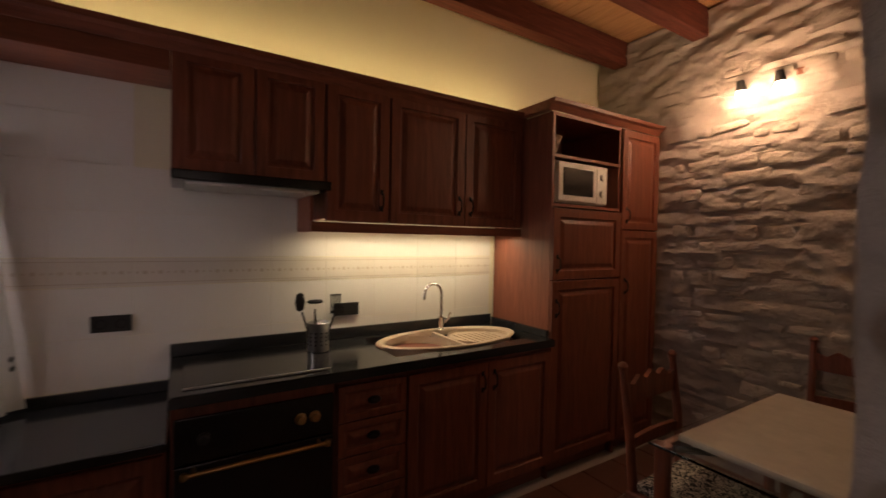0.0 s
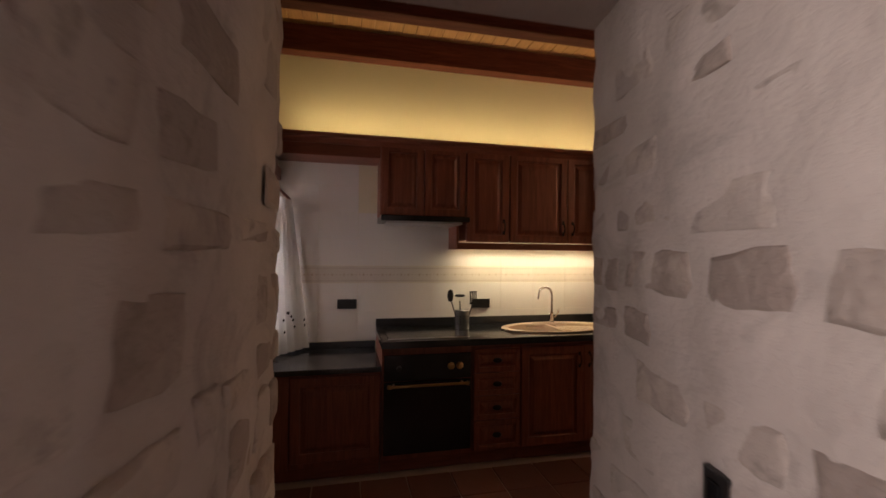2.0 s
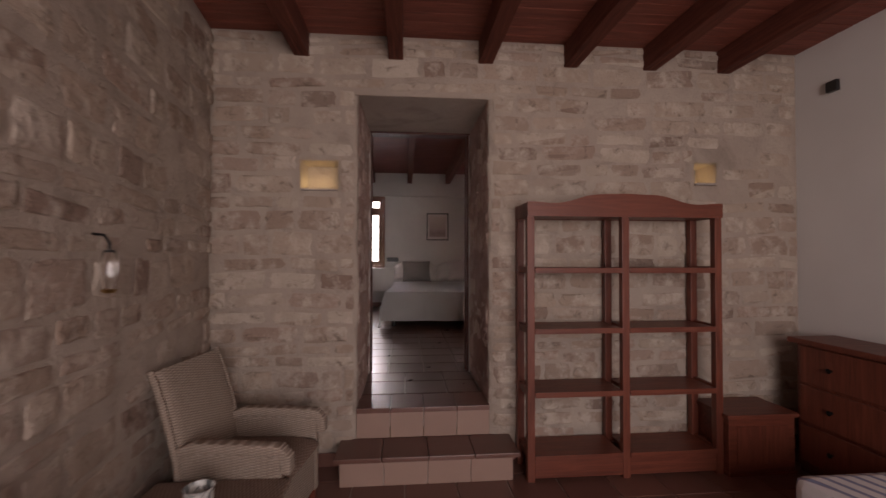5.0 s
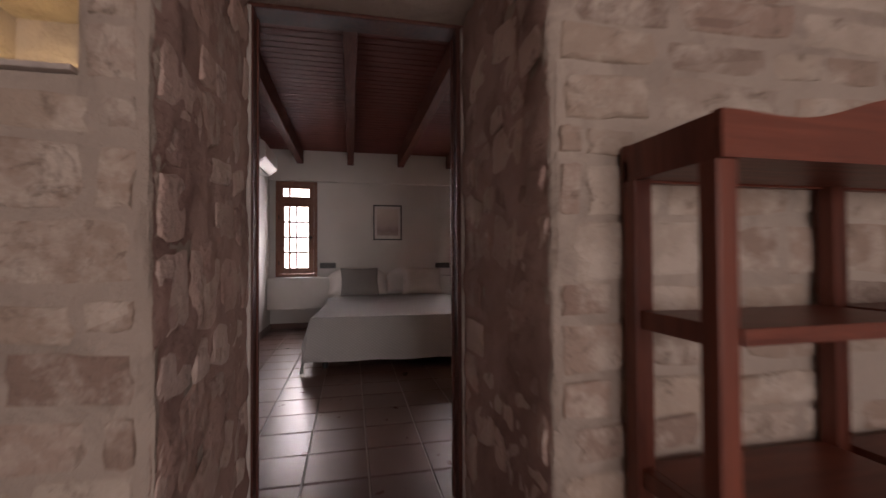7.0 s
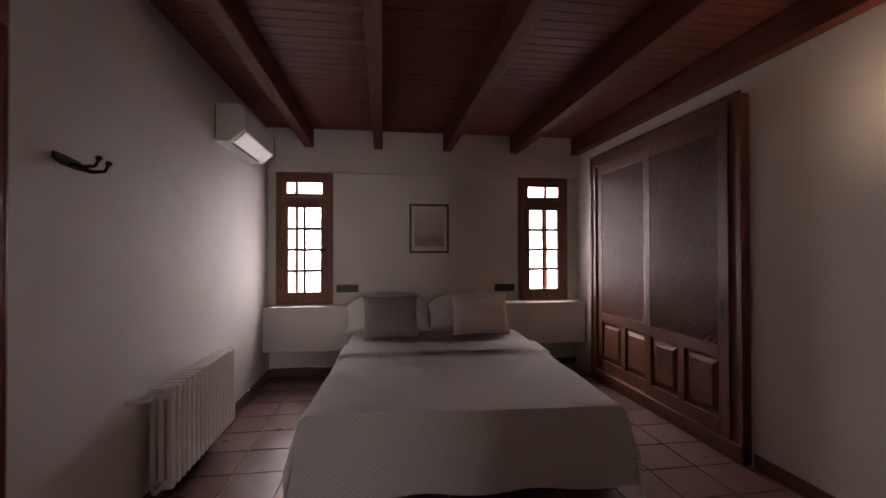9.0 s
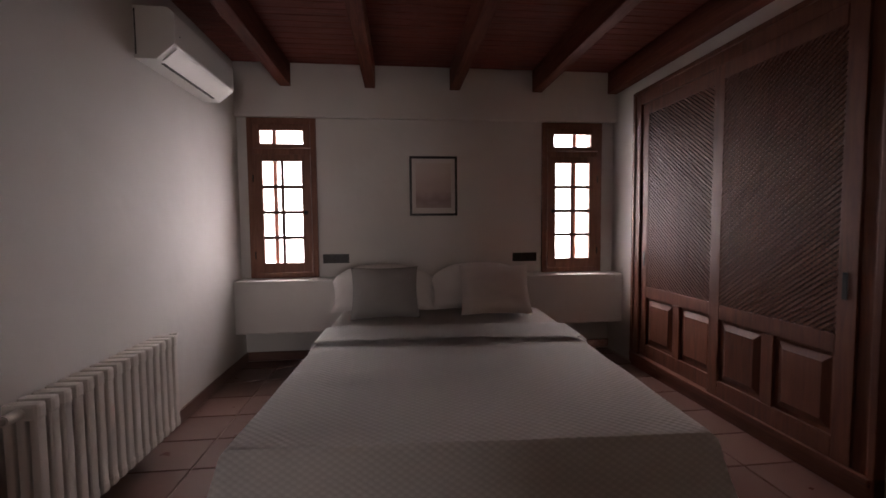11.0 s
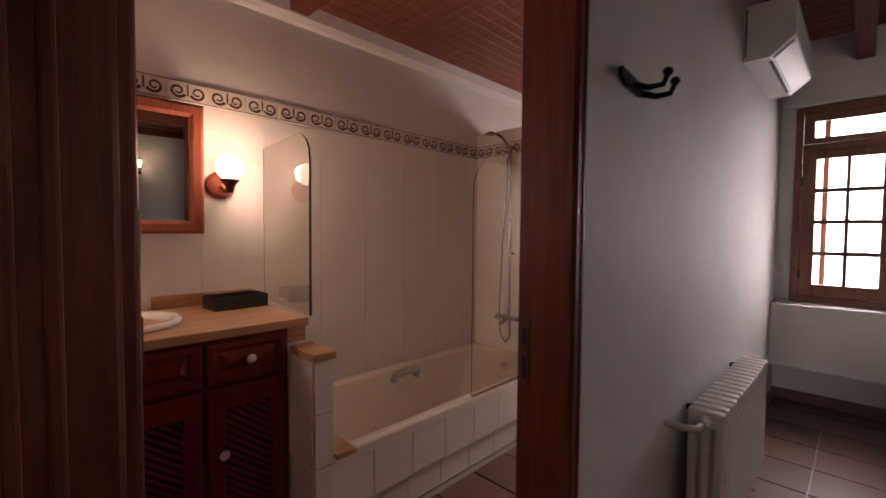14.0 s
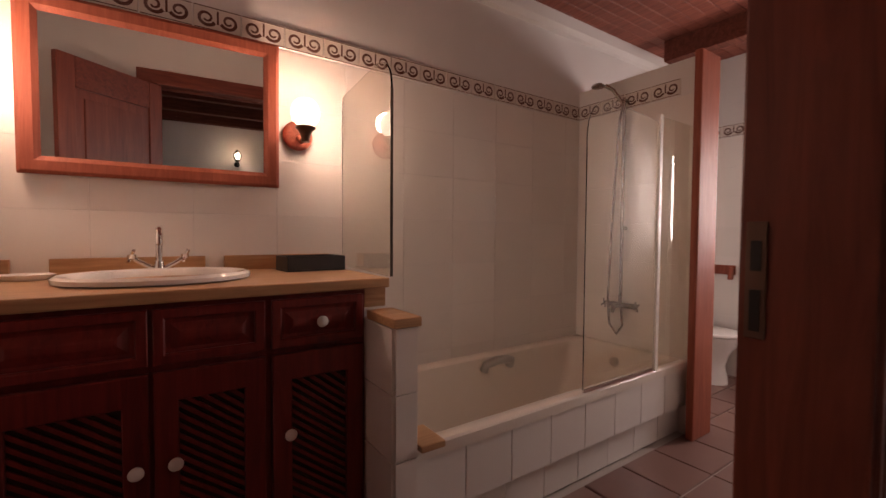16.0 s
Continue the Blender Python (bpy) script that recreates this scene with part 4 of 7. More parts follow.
part("slab", boxes((-0.44, 0.33, -0.50, 0.42, 0.7235, 0.752), bev=0.012), MARBLE, tb, "cream stone slab with worn edges")
for x0, x1, y0, y1 in ((-0.48, 0.34, 0.40, 0.43), (0.31, 0.34, -0.54, 0.39), (-0.48, -0.45, -0.54, 0.39)):
    part("apron", boxes((x0, x1, y0, y1, 0.655, 0.71), bev=0.004), KITWOOD_Y, tb)
bm = bmesh.new()
tube(bm, [(-0.44, -0.52, 0.69), (0.0, -0.05, 0.69), (0.30, 0.37, 0.69)], 0.012, 8)
part("brace", bm, IRON, tb, "black iron brace under the glass", True)
for x in (-0.46, 0.32):
    for y in (-0.56, 0.41):
        bm = bmesh.new()
        lathe(bm, [(0, 0), (0.025, 0), (0.03, 0.1), (0.024, 0.3), (0.03, 0.55), (0.03, 0.711), (0, 0.711)], 14, (x, y, 0))
        part("leg", bm, KITWOOD, tb, "", True)


# ---------- living room ----------
df = thing("door_frame_bedroom", pose(0, 0.835, 0), "dark red wooden door frame at the top of the steps", "door frame")
part("jamb", boxes((0.542, 0.567, -0.058, 0.062, 0.002, 1.985), bev=0.005), FRAMEWOOD, df)
part("jamb", boxes((1.362, 1.398, -0.058, 0.062, 0.002, 1.985), bev=0.005), FRAMEWOOD, df)
part("head", boxes((0.542, 1.398, -0.058, 0.062, 1.986, 2.028), bev=0.005), FRAMEWOOD, df)
part("stop", boxes((0.5675, 0.575, 0.0, 0.02, 0.002, 1.97), (1.354, 1.3615, 0.0, 0.02, 0.002, 1.97), bev=0.003), FRAMEWOOD, df)
df["kind"] = "structure"
for x0, x1 in ((0.545, 0.562), (1.378, 1.393)):
    part("plaster_edge", boxes((x0, x1, -0.072, -0.0585, 0.002, 1.985), bev=0.004), MORTAR_LIGHT, df, "narrow pale plaster edge along the jamb")


def bookcase():
    t = thing("bookcase", pose(1.568, -0.305, ZL), "open reddish wooden bookcase with empty shelves and a wavy top", "bookcase")
    w, d, h = 1.225, 0.27, 1.62
    for x in (0.0, 0.585, w - 0.045):
        for y in (0.0, d - 0.045):
            part("post", boxes((x, x + 0.045, y, y + 0.045, 0.0, h - 0.001), bev=0.004), SHELFWOOD, t)
    for z in (0.13, 0.50, 0.875, 1.235):
        for x0, x1 in ((0.046, 0.584), (0.631, w - 0.046)):
            part("shelf", boxes((x0, x1, 0.004, d - 0.004, z, z + 0.022), bev=0.003), SHELFWOOD_X, t)
            part("shelf_lip", boxes((x0, x1, -0.006, 0.003, z - 0.008, z + 0.024), bev=0.002), SHELFWOOD_X, t)
        for x in (0.01, w - 0.035):
            part("side_rail", boxes((x, x + 0.025, 0.046, d - 0.046, z - 0.012, z + 0.03), bev=0.003), SHELFWOOD, t)
    for y in (-0.012, d - 0.02):
        bm = bmesh.new()
        top = []
        for i in range(49):
            u = i / 48
            k = 0.055 * max(0, math.sin(math.pi * u)) ** 1.5 + 0.022 * math.exp(-((u - 0.5) / 0.09) ** 2) + 0.012 * math.cos(u * math.pi * 6)
            top.append((w * u, h + 0.02 + k))
        prism(bm, [(0, h - 0.055), (w, h - 0.055)] + top[::-1], y, y + 0.022, "y")
        part("crest" if y < 0 else "back_crest", bm, SHELFWOOD_X, t)
    for x in (-0.001, w - 0.021):
        part("top_rail", boxes((x, x + 0.022, 0.011, d - 0.021, h - 0.055, h + 0.03), bev=0.003), SHELFWOOD, t)
    part("top_board", boxes((0.022, w - 0.022, 0.011, d - 0.021, h - 0.05, h - 0.03), bev=0.002), SHELFWOOD_X, t)
    part("plinth", boxes((0.046, w - 0.046, 0.004, 0.026, 0.02, 0.12), bev=0.003), SHELFWOOD_X, t)
    return t


SHELFWOOD_X = wood("shelf_wood_along", (0.085, 0.021, 0.013), (0.225, 0.064, 0.036), "x", 0.38)
bookcase()


def slab_bent(pts, w0, w1, th, n=24):
    """A padded panel that follows a side profile of (x, z), between two widths, with rolled edges."""
    bm = bmesh.new()
    rows = []
    P = [Vector((x, 0, z)) for x, z in pts]
    for i, p in enumerate(P):
        d = (P[min(i + 1, len(P) - 1)] - P[max(i - 1, 0)]).normalized()
        nr = Vector((-d.z, 0, d.x))
        ring = []
        for a in range(n):
            ang = 2 * math.pi * a / n
            c, s = math.cos(ang), math.sin(ang)
            y = (w0 + w1) / 2 + (abs(c) ** 0.25) * math.copysign(1, c) * (w1 - w0) / 2
            ring.append(bm.verts.new(p + nr * (th / 2) * (abs(s) ** 0.6) * math.copysign(1, s) + Vector((0, y, 0))))
        rows.append(ring)
    for a, b in zip(rows, rows[1:]):
        for k in range(n):
            bm.faces.new((a[k], a[(k + 1) % n], b[(k + 1) % n], b[k]))
    bm.faces.new(rows[0][::-1])
    bm.faces.new(rows[-1])
    return bm


def wicker_chair():
    t = thing("wicker_armchair", pose(0, 0, ZL), "pale woven wicker armchair with a high leaning back", "armchair", "wicker armchairs")
    W = 0.58
    part("seat", slab_bent([(0.06, 0.36), (0.2, 0.365), (0.45, 0.37), (0.56, 0.36), (0.585, 0.34)], 0.07, W - 0.07, 0.07), WICKER_TOP, t, "brown woven seat", True)
    part("backrest", slab_bent([(0.10, 0.30), (0.08, 0.45), (0.035, 0.62), (-0.02, 0.78), (-0.05, 0.84)], 0.03, W - 0.03, 0.055), WICKER_X, t, "", True)
    for y0, y1 in ((0.0, 0.075), (W - 0.075, W)):
        part("arm", slab_bent([(0.06, 0.48), (0.15, 0.515), (0.40, 0.515), (0.57, 0.51), (0.60, 0.48), (0.60, 0.42)], y0, y1, 0.05), WICKER, t, "", True)
        part("side_panel", boxes((0.08, 0.575, y0 + 0.012, y1 - 0.012, 0.10, 0.492), bev=0.012), WICKER, t)
    part("front_apron", boxes((0.545, 0.575, 0.076, W - 0.076, 0.12, 0.34), bev=0.01), WICKER_X, t)
    for x in (0.06, 0.53):
        for y in (0.02, W - 0.055):
            part("leg", boxes((x, x + 0.035, y, y + 0.035, 0.0, 0.12), bev=0.005), SHELFWOOD, t)
    for y in (0.012, W - 0.012):
        bm = bmesh.new()
        tube(bm, [(0.10, y, 0.30), (0.08, y, 0.45), (0.035, y, 0.62), (-0.02, y, 0.78), (-0.055, y, 0.85)], 0.018, 10)
        part("back_edge", bm, WICKER_X, t, "", True)
    return t


wa = wicker_chair()
wa.matrix_basis = pose(-0.20, -0.83, ZL, 0, 0, -8) @ Matrix.Diagonal((0.92, 0.86, 0.97, 1))
copy_thing(wa, pose(0.03, -2.33, ZL, 0, 0, -4))
wt2 = thing("wicker_table", pose(-0.18, -1.62, ZL), "low brown wicker table between the armchairs", "table")
part("tabletop", boxes((0, 0.55, 0.0, 0.74, 0.355, 0.385), bev=0.012), WICKER_TOP, wt2)
part("apron", boxes((0.02, 0.53, 0.02, 0.72, 0.24, 0.354), bev=0.01), WICKER_X, wt2)
for x in (0.02, 0.49):
    for y in (0.02, 0.68):
        part("leg", boxes((x, x + 0.04, y, y + 0.04, 0.0, 0.239), bev=0.005), SHELFWOOD, wt2)
cp = thing("candle_cup", pose(0.105, -1.13, ZL + 0.386), "white and grey patterned ceramic candle cup on the table", "cup")
bm = bmesh.new()
lathe(bm, [(0, 0.002), (0.04, 0.0), (0.046, 0.01), (0.05, 0.09), (0.055, 0.1), (0.05, 0.102), (0.045, 0.092), (0.041, 0.015), (0, 0.012)], 28)
qm = Mat("patterned_ceramic", 0.3)
qm.color(qm.ramp(qm.noise(18, 3, 0.6, None, 1.0), ((0.48, (0.62, 0.61, 0.58)), (0.56, (0.13, 0.14, 0.14)))))
part("cup", bm, qm.m, cp, "", True)

wlp = thing("wall_oil_lamp", pose(-0.215, -1.21, 0.935, 0, 0, 83.5) @ Matrix.Scale(0.8, 4), "small unlit glass wall lamp on the stone wall", "wall lamp")
bm = bmesh.new()
lathe(bm, [(0.010, -0.11), (0.022, -0.10), (0.028, -0.06), (0.03, 0.0), (0.025, 0.05), (0.02, 0.055)], 20, (0, -0.075, 0))
part("glass", bm, GLASS, wlp, "", True)
bm = bmesh.new()
tube(bm, [(0, 0.0, 0.13), (0, -0.05, 0.125), (0, -0.075, 0.09), (0, -0.075, 0.056)], 0.006, 8)
lathe(bm, [(0, 0.0), (0.022, 0.0), (0.02, 0.01), (0, 0.012)], 14, (0, -0.075, 0.05))
part("bracket", bm, IRON, wlp, "", True)
bm = bmesh.new()
lathe(bm, [(0, -0.125), (0.02, -0.122), (0.03, -0.108), (0.0, -0.10)], 14, (0, -0.075, 0))
part("holder", bm, BRASS, wlp, "", True)

sw = thing("light_switch", pose(-0.505, -2.481, 0.532, 0, 0, -10.3), "black rocker switch on the limewashed door reveal", "switch")
part("plate", boxes((-0.03, 0.03, -0.012, 0.0, -0.045, 0.045), bev=0.004), BLACKPLASTIC, sw)
part("rocker", boxes((-0.014, 0.014, -0.017, -0.0125, -0.03, 0.03), bev=0.003), BLACK, sw)
bx = thing("wall_sensor", pose(3.598, -0.28, 2.06, 0, 0, -90), "small black box on the white wall", "sensor")
part("body", boxes((-0.035, 0.035, -0.03, 0.0, -0.035, 0.035), bev=0.005), BLACKPLASTIC, bx)

for x0, x1, z0 in ((0.186, 0.418, 1.38), (2.83, 2.99, 1.457)):
    nl = thing("niche_lamp", pose((x0 + x1) / 2, 0.10, z0), "small lit lamp on the ledge of a stone niche", "lamp", "niche lamps")
    part("ledge", boxes((x0 - (x0 + x1) / 2 + 0.002, (x1 - x0) / 2 - 0.002, -0.12, 0.09, 0.002, 0.014), bev=0.003), MORTAR_LIGHT, nl)
    bm = bmesh.new()
    lathe(bm, [(0, 0.015), (0.02, 0.015), (0.022, 0.022), (0.012, 0.026), (0, 0.027)], 16)
    b = part("bulb", bm, NICHEGLOW, nl, "lit yellow bulb", True)
    b.visible_shadow = False

# chest, commode and sofa cushion by the white wall
cb = thing("wooden_chest", pose(2.80, -0.34, ZL), "dark red wooden chest with a flat lid beside the bookcase", "chest")
part("body", boxes((0.0, 0.43, 0.0, 0.29, 0.02, 0.345), bev=0.005), SHELFWOOD_X, cb)
part("lid", boxes((-0.02, 0.445, -0.02, 0.30, 0.347, 0.373), bev=0.006), SHELFWOOD_X, cb)
part("panel", boxes((0.05, 0.38, -0.008, -0.001, 0.07, 0.30), bev=0.003), SHELFWOOD, cb)
part("base", boxes((-0.008, 0.438, -0.008, 0.298, 0.0, 0.02), bev=0.003), SHELFWOOD_X, cb)
cm = thing("commode", pose(3.28, -1.25, ZL), "brown wooden chest of drawers against the white wall", "chest of drawers")
part("body", boxes((0.02, 0.31, 0.02, 0.96, 0.04, 0.79), bev=0.004), SHELFWOOD, cm)
part("top", boxes((-0.02, 0.315, -0.01, 0.99, 0.792, 0.825), bev=0.008), SHELFWOOD_X, cm)
for z in (0.08, 0.32, 0.56):
    d = part("drawer", boxes((0.003, 0.019, 0.05, 0.93, z, z + 0.22), bev=0.005), SHELFWOOD, cm)
    for y in (0.25, 0.73):
        bm = bmesh.new()
        lathe(bm, [(0, 0), (0.008, 0), (0.008, 0.012), (0.016, 0.02), (0, 0.028)], 14)
        part("knob", bm, IRON, d, "", True, pose(0.003, y, z + 0.11, 0, -90, 0))
part("base", boxes((0.03, 0.30, 0.03, 0.95, 0.0, 0.039)), SHELFWOOD, cm)
qm = Mat("striped_cloth", 0.9)
sep = qm.n("ShaderNodeSeparateXYZ")
qm.l(qm.co, sep.inputs[0])
st = qm.math("SINE", qm.math("MULTIPLY", qm.math("ADD", sep.outputs["X"], qm.math("MULTIPLY", sep.outputs["Y"], 0.3)), 90.0), 0)
qm.color(qm.ramp(st, ((0.1, (0.62, 0.58, 0.58)), (0.4, (0.62, 0.58, 0.58)), (0.5, (0.26, 0.18, 0.24)), (0.9, (0.20, 0.22, 0.33)))))
STRIPES = qm.m


def pillow(name, m, w, h, th, mat, label, cat, n=20, droop=0.0):
    bm = bmesh.new()
    g = {}
    for s in (-1, 1):
        for i in range(n + 1):
            for j in range(n + 1):
                u, v = i / n * 2 - 1, j / n * 2 - 1
                if s == 1 and (i in (0, n) or j in (0, n)):
                    g[s, i, j] = g[-1, i, j]
                    continue
                k = (1 - abs(u) ** 2.6) ** 0.55 * (1 - abs(v) ** 2.6) ** 0.55
                ins = 1 - 0.07 * (1 - abs(v) ** 2) * abs(u) ** 3
                ins2 = 1 - 0.07 * (1 - abs(u) ** 2) * abs(v) ** 3
                wr = 0.012 * noise.noise(Vector((u * 2.5, v * 2.5, s + w * 9)))
                g[s, i, j] = bm.verts.new((u * w / 2 * ins, s * (th / 2) * k + wr * k, (h / 2 + v * h / 2 * ins2) * (1 - droop * abs(u) ** 3)))
        for i in range(n):
            for j in range(n):
                f = (g[s, i, j], g[s, i + 1, j], g[s, i + 1, j + 1], g[s, i, j + 1])
                bm.faces.new(f)
    return solo(name, bm, mat, label, cat, "", True, m)


sofa = thing("sofa", pose(2.50, -1.06, ZL), "low sofa with a striped throw by the chest", "sofa")
part("seat", boxes((0.0, 0.72, -1.4, 0.0, 0.10, 0.40), bev=0.05), STRIPES, sofa, "blue and pink striped throw")
part("base", boxes((0.03, 0.69, -1.37, -0.03, 0.0, 0.099)), SHELFWOOD, sofa)


# ---------- bedroom ----------
def bed_window(x0, x1, knob_right):
    w, h = x1 - x0, 2.108 - 0.745
    t = thing("window_bedroom", pose(x0, 5.44, 0.745), "narrow reddish wooden window with eight small panes and a transom", "window", "bedroom windows")
    t["kind"] = "structure"
    fr = 0.045
    part("window_frame", boxes((0, fr, -0.03, 0.05, 0, h), (w - fr, w, -0.03, 0.05, 0, h), (fr, w - fr, -0.03, 0.05, 0, 0.045), (fr, w - fr, -0.03, 0.05, h - 0.055, h), (fr, w - fr, -0.03, 0.05, 1.055, 1.105), bev=0.004), WINWOOD, t)
    s0, s1 = fr + 0.002, w - fr - 0.002
    c = part("casement", boxes((s0, s0 + 0.075, -0.042, 0.0, 0.047, 1.053), (s1 - 0.075, s1, -0.042, 0.0, 0.047, 1.053), (s0 + 0.075, s1 - 0.075, -0.042, 0.0, 0.047, 0.13), (s0 + 0.075, s1 - 0.075, -0.042, 0.0, 0.998, 1.053), bev=0.004), WINWOOD, t)
    a, b = s0 + 0.075, s1 - 0.075
    rows = [((a + b) / 2 - 0.012, (a + b) / 2 + 0.012, -0.034, -0.008, 0.13, 0.998)]
    for k in range(1, 4):
        z = 0.13 + 0.868 * k / 4
        rows.append((a, b, -0.033, -0.009, z - 0.014, z + 0.014))
    part("glazing_bars", boxes(*rows), WINWOOD_DARK, t)
    for i in range(2):
        for k in range(4):
            xa = a + (b - a) * i / 2 + 0.002
            p = part("pane", boxes((xa, xa + (b - a) / 2 - 0.004, -0.022, -0.019, 0.132 + 0.868 * k / 4, 0.128 + 0.868 * (k + 1) / 4)), GLASS, t)
            p.visible_shadow = False
    part("transom_sash", boxes((s0, s0 + 0.06, -0.036, 0.0, 1.107, h - 0.057), (s1 - 0.06, s1, -0.036, 0.0, 1.107, h - 0.057), (s0 + 0.06, s1 - 0.06, -0.036, 0.0, 1.107, 1.145), (s0 + 0.06, s1 - 0.06, -0.036, 0.0, h - 0.105, h - 0.057), bev=0.003), WINWOOD, t)
    p = part("pane", boxes((s0 + 0.06, s1 - 0.06, -0.02, -0.017, 1.145, h - 0.105)), GLASS, t)
    p.visible_shadow = False
    bm = bmesh.new()
    kx = s1 - 0.04 if knob_right else s0 + 0.04
    lathe(bm, [(0, 0), (0.012, 0), (0.01, 0.012), (0.018, 0.02), (0.02, 0.03), (0, 0.036)], 14)
    part("knob", bm, IRON, t, "", True, pose(kx, -0.042, 0.56, 90, 0, 0))
    for z in (0.2, 0.85):
        bm = bmesh.new()
        hx = s0 if knob_right else s1
        tube(bm, [(hx, -0.042, z - 0.03), (hx, -0.042, z + 0.03)], 0.006, 8)
        part("hinge", bm, IRON, t, "", True)
    # the outer grille post stands in the reveal
    gx = a + 0.035 if knob_right else b - 0.035
    part("shutter_edge", boxes((gx - 0.018, gx + 0.018, 0.215, 0.24, 0.02, h - 0.02), bev=0.003), WINWOOD, t)
    return t


WINWOOD_DARK = wood("glazing_bar_wood", (0.05, 0.02, 0.014), (0.12, 0.05, 0.032), "z", 0.5)
bed_window(W1[0], W1[1], True)
bed_window(W2[0], W2[1], False)


def picture():
    t = thing("framed_print", pose(1.465, 5.436, 1.535), "black framed pale pink print over the bed", "picture")
    w, h = 0.425, 0.525
    f = 0.021
    part("frame", boxes((-w / 2, -w / 2 + f, -0.02, 0.0, -h / 2, h / 2), (w / 2 - f, w / 2, -0.02, 0.0, -h / 2, h / 2), (-w / 2 + f, w / 2 - f, -0.02, 0.0, -h / 2, -h / 2 + f), (-w / 2 + f, w / 2 - f, -0.02, 0.0, h / 2 - f, h / 2), bev=0.002), BLACKPLASTIC, t, "thin black frame")
    part("mount", boxes((-w / 2 + f, w / 2 - f, -0.008, -0.002, -h / 2 + f, h / 2 - f)), PAPER, t)
    qm = Mat("misty_boat_print", 0.7)
    sp = qm.n("ShaderNodeSeparateXYZ")
    qm.l(qm.co, sp.inputs[0])
    v = qm.math("ADD", qm.math("MULTIPLY", sp.outputs["Z"], 2.1), qm.math("MULTIPLY", qm.noise(9.0, 4), 0.35))
    qm.color(qm.ramp(qm.math("ADD", v, 0.35), ((0.05, (0.40, 0.32, 0.30)), (0.25, (0.30, 0.22, 0.21)), (0.45, (0.46, 0.35, 0.33)), (0.9, (0.58, 0.48, 0.45)))))
    part("print", boxes((-w / 2 + 0.055, w / 2 - 0.055, -0.0095, -0.0085, -h / 2 + 0.07, h / 2 - 0.06)), qm.m, t, "misty pink seascape print")
    bm = bmesh.new()
    prism(bm, [(-0.05, -0.155), (0.03, -0.155), (0.045, -0.14), (-0.06, -0.14)], -0.0115, -0.0102, "y")
    box(bm, -0.012, -0.008, -0.0115, -0.0102, -0.138, -0.085)
    part("boat", bm, PRINTPINK, t, "small dark boat shape")
    p = part("glass", boxes((-w / 2 + f, w / 2 - f, -0.016, -0.014, -h / 2 + f, h / 2 - f)), GLASS, t)
    p.visible_shadow = False


picture()
wall_socket(pose(0.602, 5.438, 0.902), 0.225, 0.08, 3, "black triple socket on the wall beside the bed")
wall_socket(pose(2.30, 5.438, 0.89), 0.225, 0.08, 3, "black triple socket on the wall beside the bed")

# bed
bed = thing("bed", pose(1.385, 2.965, 0, 0, 0, -3), "double bed with a grey waffle bedspread hanging to the floor", "bed")
BX, BL, BZ = 0.81, 2.20, 0.50


def spread(y0, y1, z, lift, drop, seed, hang_front, mat, name, label, ruffle=0.02):
    """A cloth over the mattress: it rounds the edges and falls in soft folds."""
    bm = bmesh.new()
    r = 0.05
    nx, ny = 64, 56
    half = BX + drop
    y_start = y0 - (drop if hang_front else 0)
    g = []
    for i in range(nx + 1):
        s = -half + 2 * half * i / nx
        row = []
        for j in range(ny + 1):
            u = y_start + (y1 - y_start) * j / ny
            fx, fy = max(0.0, abs(s) - BX), max(0.0, y0 - u) if hang_front else 0.0
            sx = math.copysign(1, s)
            fall = max(fx, fy)
            k = min(1.0, fall / 0.25)
            x = sx * min(abs(s), BX)
            y = max(u, y0) if hang_front else u
            fold_x = ruffle * k * math.sin(u * 13 + seed + 1.5 * noise.noise(Vector((u * 2, seed, 0))))
            fold_y = ruffle * k * math.sin(s * 11 + seed + 1.5 * noise.noise(Vector((s * 2, 3, seed))))
            if fx > 0:
                x += sx * (0.05 * k + fold_x)
            if fy > 0:
                y -= 0.04 * k + fold_y
            if fx > 0 and fy > 0:
                x += sx * 0.03 * min(fx, fy) / 0.3
                y -= 0.03 * min(fx, fy) / 0.3
            near = min(BX - abs(s), (u - y0) if hang_front else 9)
            zz = z - fall - (0.5 * min(fx, fy) if fx > 0 and fy > 0 else 0.0)
            if -r < near < r * 2 and fall < r:
                zz -= 0.012 * (1 - abs(near) / (2 * r))
            if fall > 0:
                zz = max(zz, 0.012 + 0.01 * noise.noise(Vector((s * 5, u * 5, 0))) + (0.12 if fx < 0.001 and abs(s) < BX - 0.15 else 0.0) * 0)
            zz += lift + 0.006 * noise.noise(Vector((s * 3, u * 3, seed)))
            row.append(bm.verts.new((x, y, zz)))
        g.append(row)
    for i in range(nx):
        for j in range(ny):
            bm.faces.new((g[i][j], g[i + 1][j], g[i + 1][j + 1], g[i][j + 1]))
    bmesh.ops.solidify(bm, geom=bm.faces[:], thickness=0.006)
    return part(name, bm, mat, bed, label, True)


part("mattress", boxes((-0.79, 0.79, 0.03, BL, 0.27, 0.485), bev=0.05), SHEET, bed)
part("base", boxes((-0.78, 0.78, 0.06, BL - 0.01, 0.10, 0.268), bev=0.01), SHEET, bed)
for x in (-0.7, 0.7):
    for y in (0.15, BL - 0.15):
        bm = bmesh.new()
        lathe(bm, [(0, 0.0), (0.025, 0.0), (0.03, 0.099), (0, 0.0995)], 14, (x, y, 0))
        part("leg", bm, BLACKPLASTIC, bed, "", True)
spread(0.0, 1.32, 0.50, 0.0, 0.40, 1.0, True, BEDSPREAD, "bedspread", "grey waffle-weave bedspread")
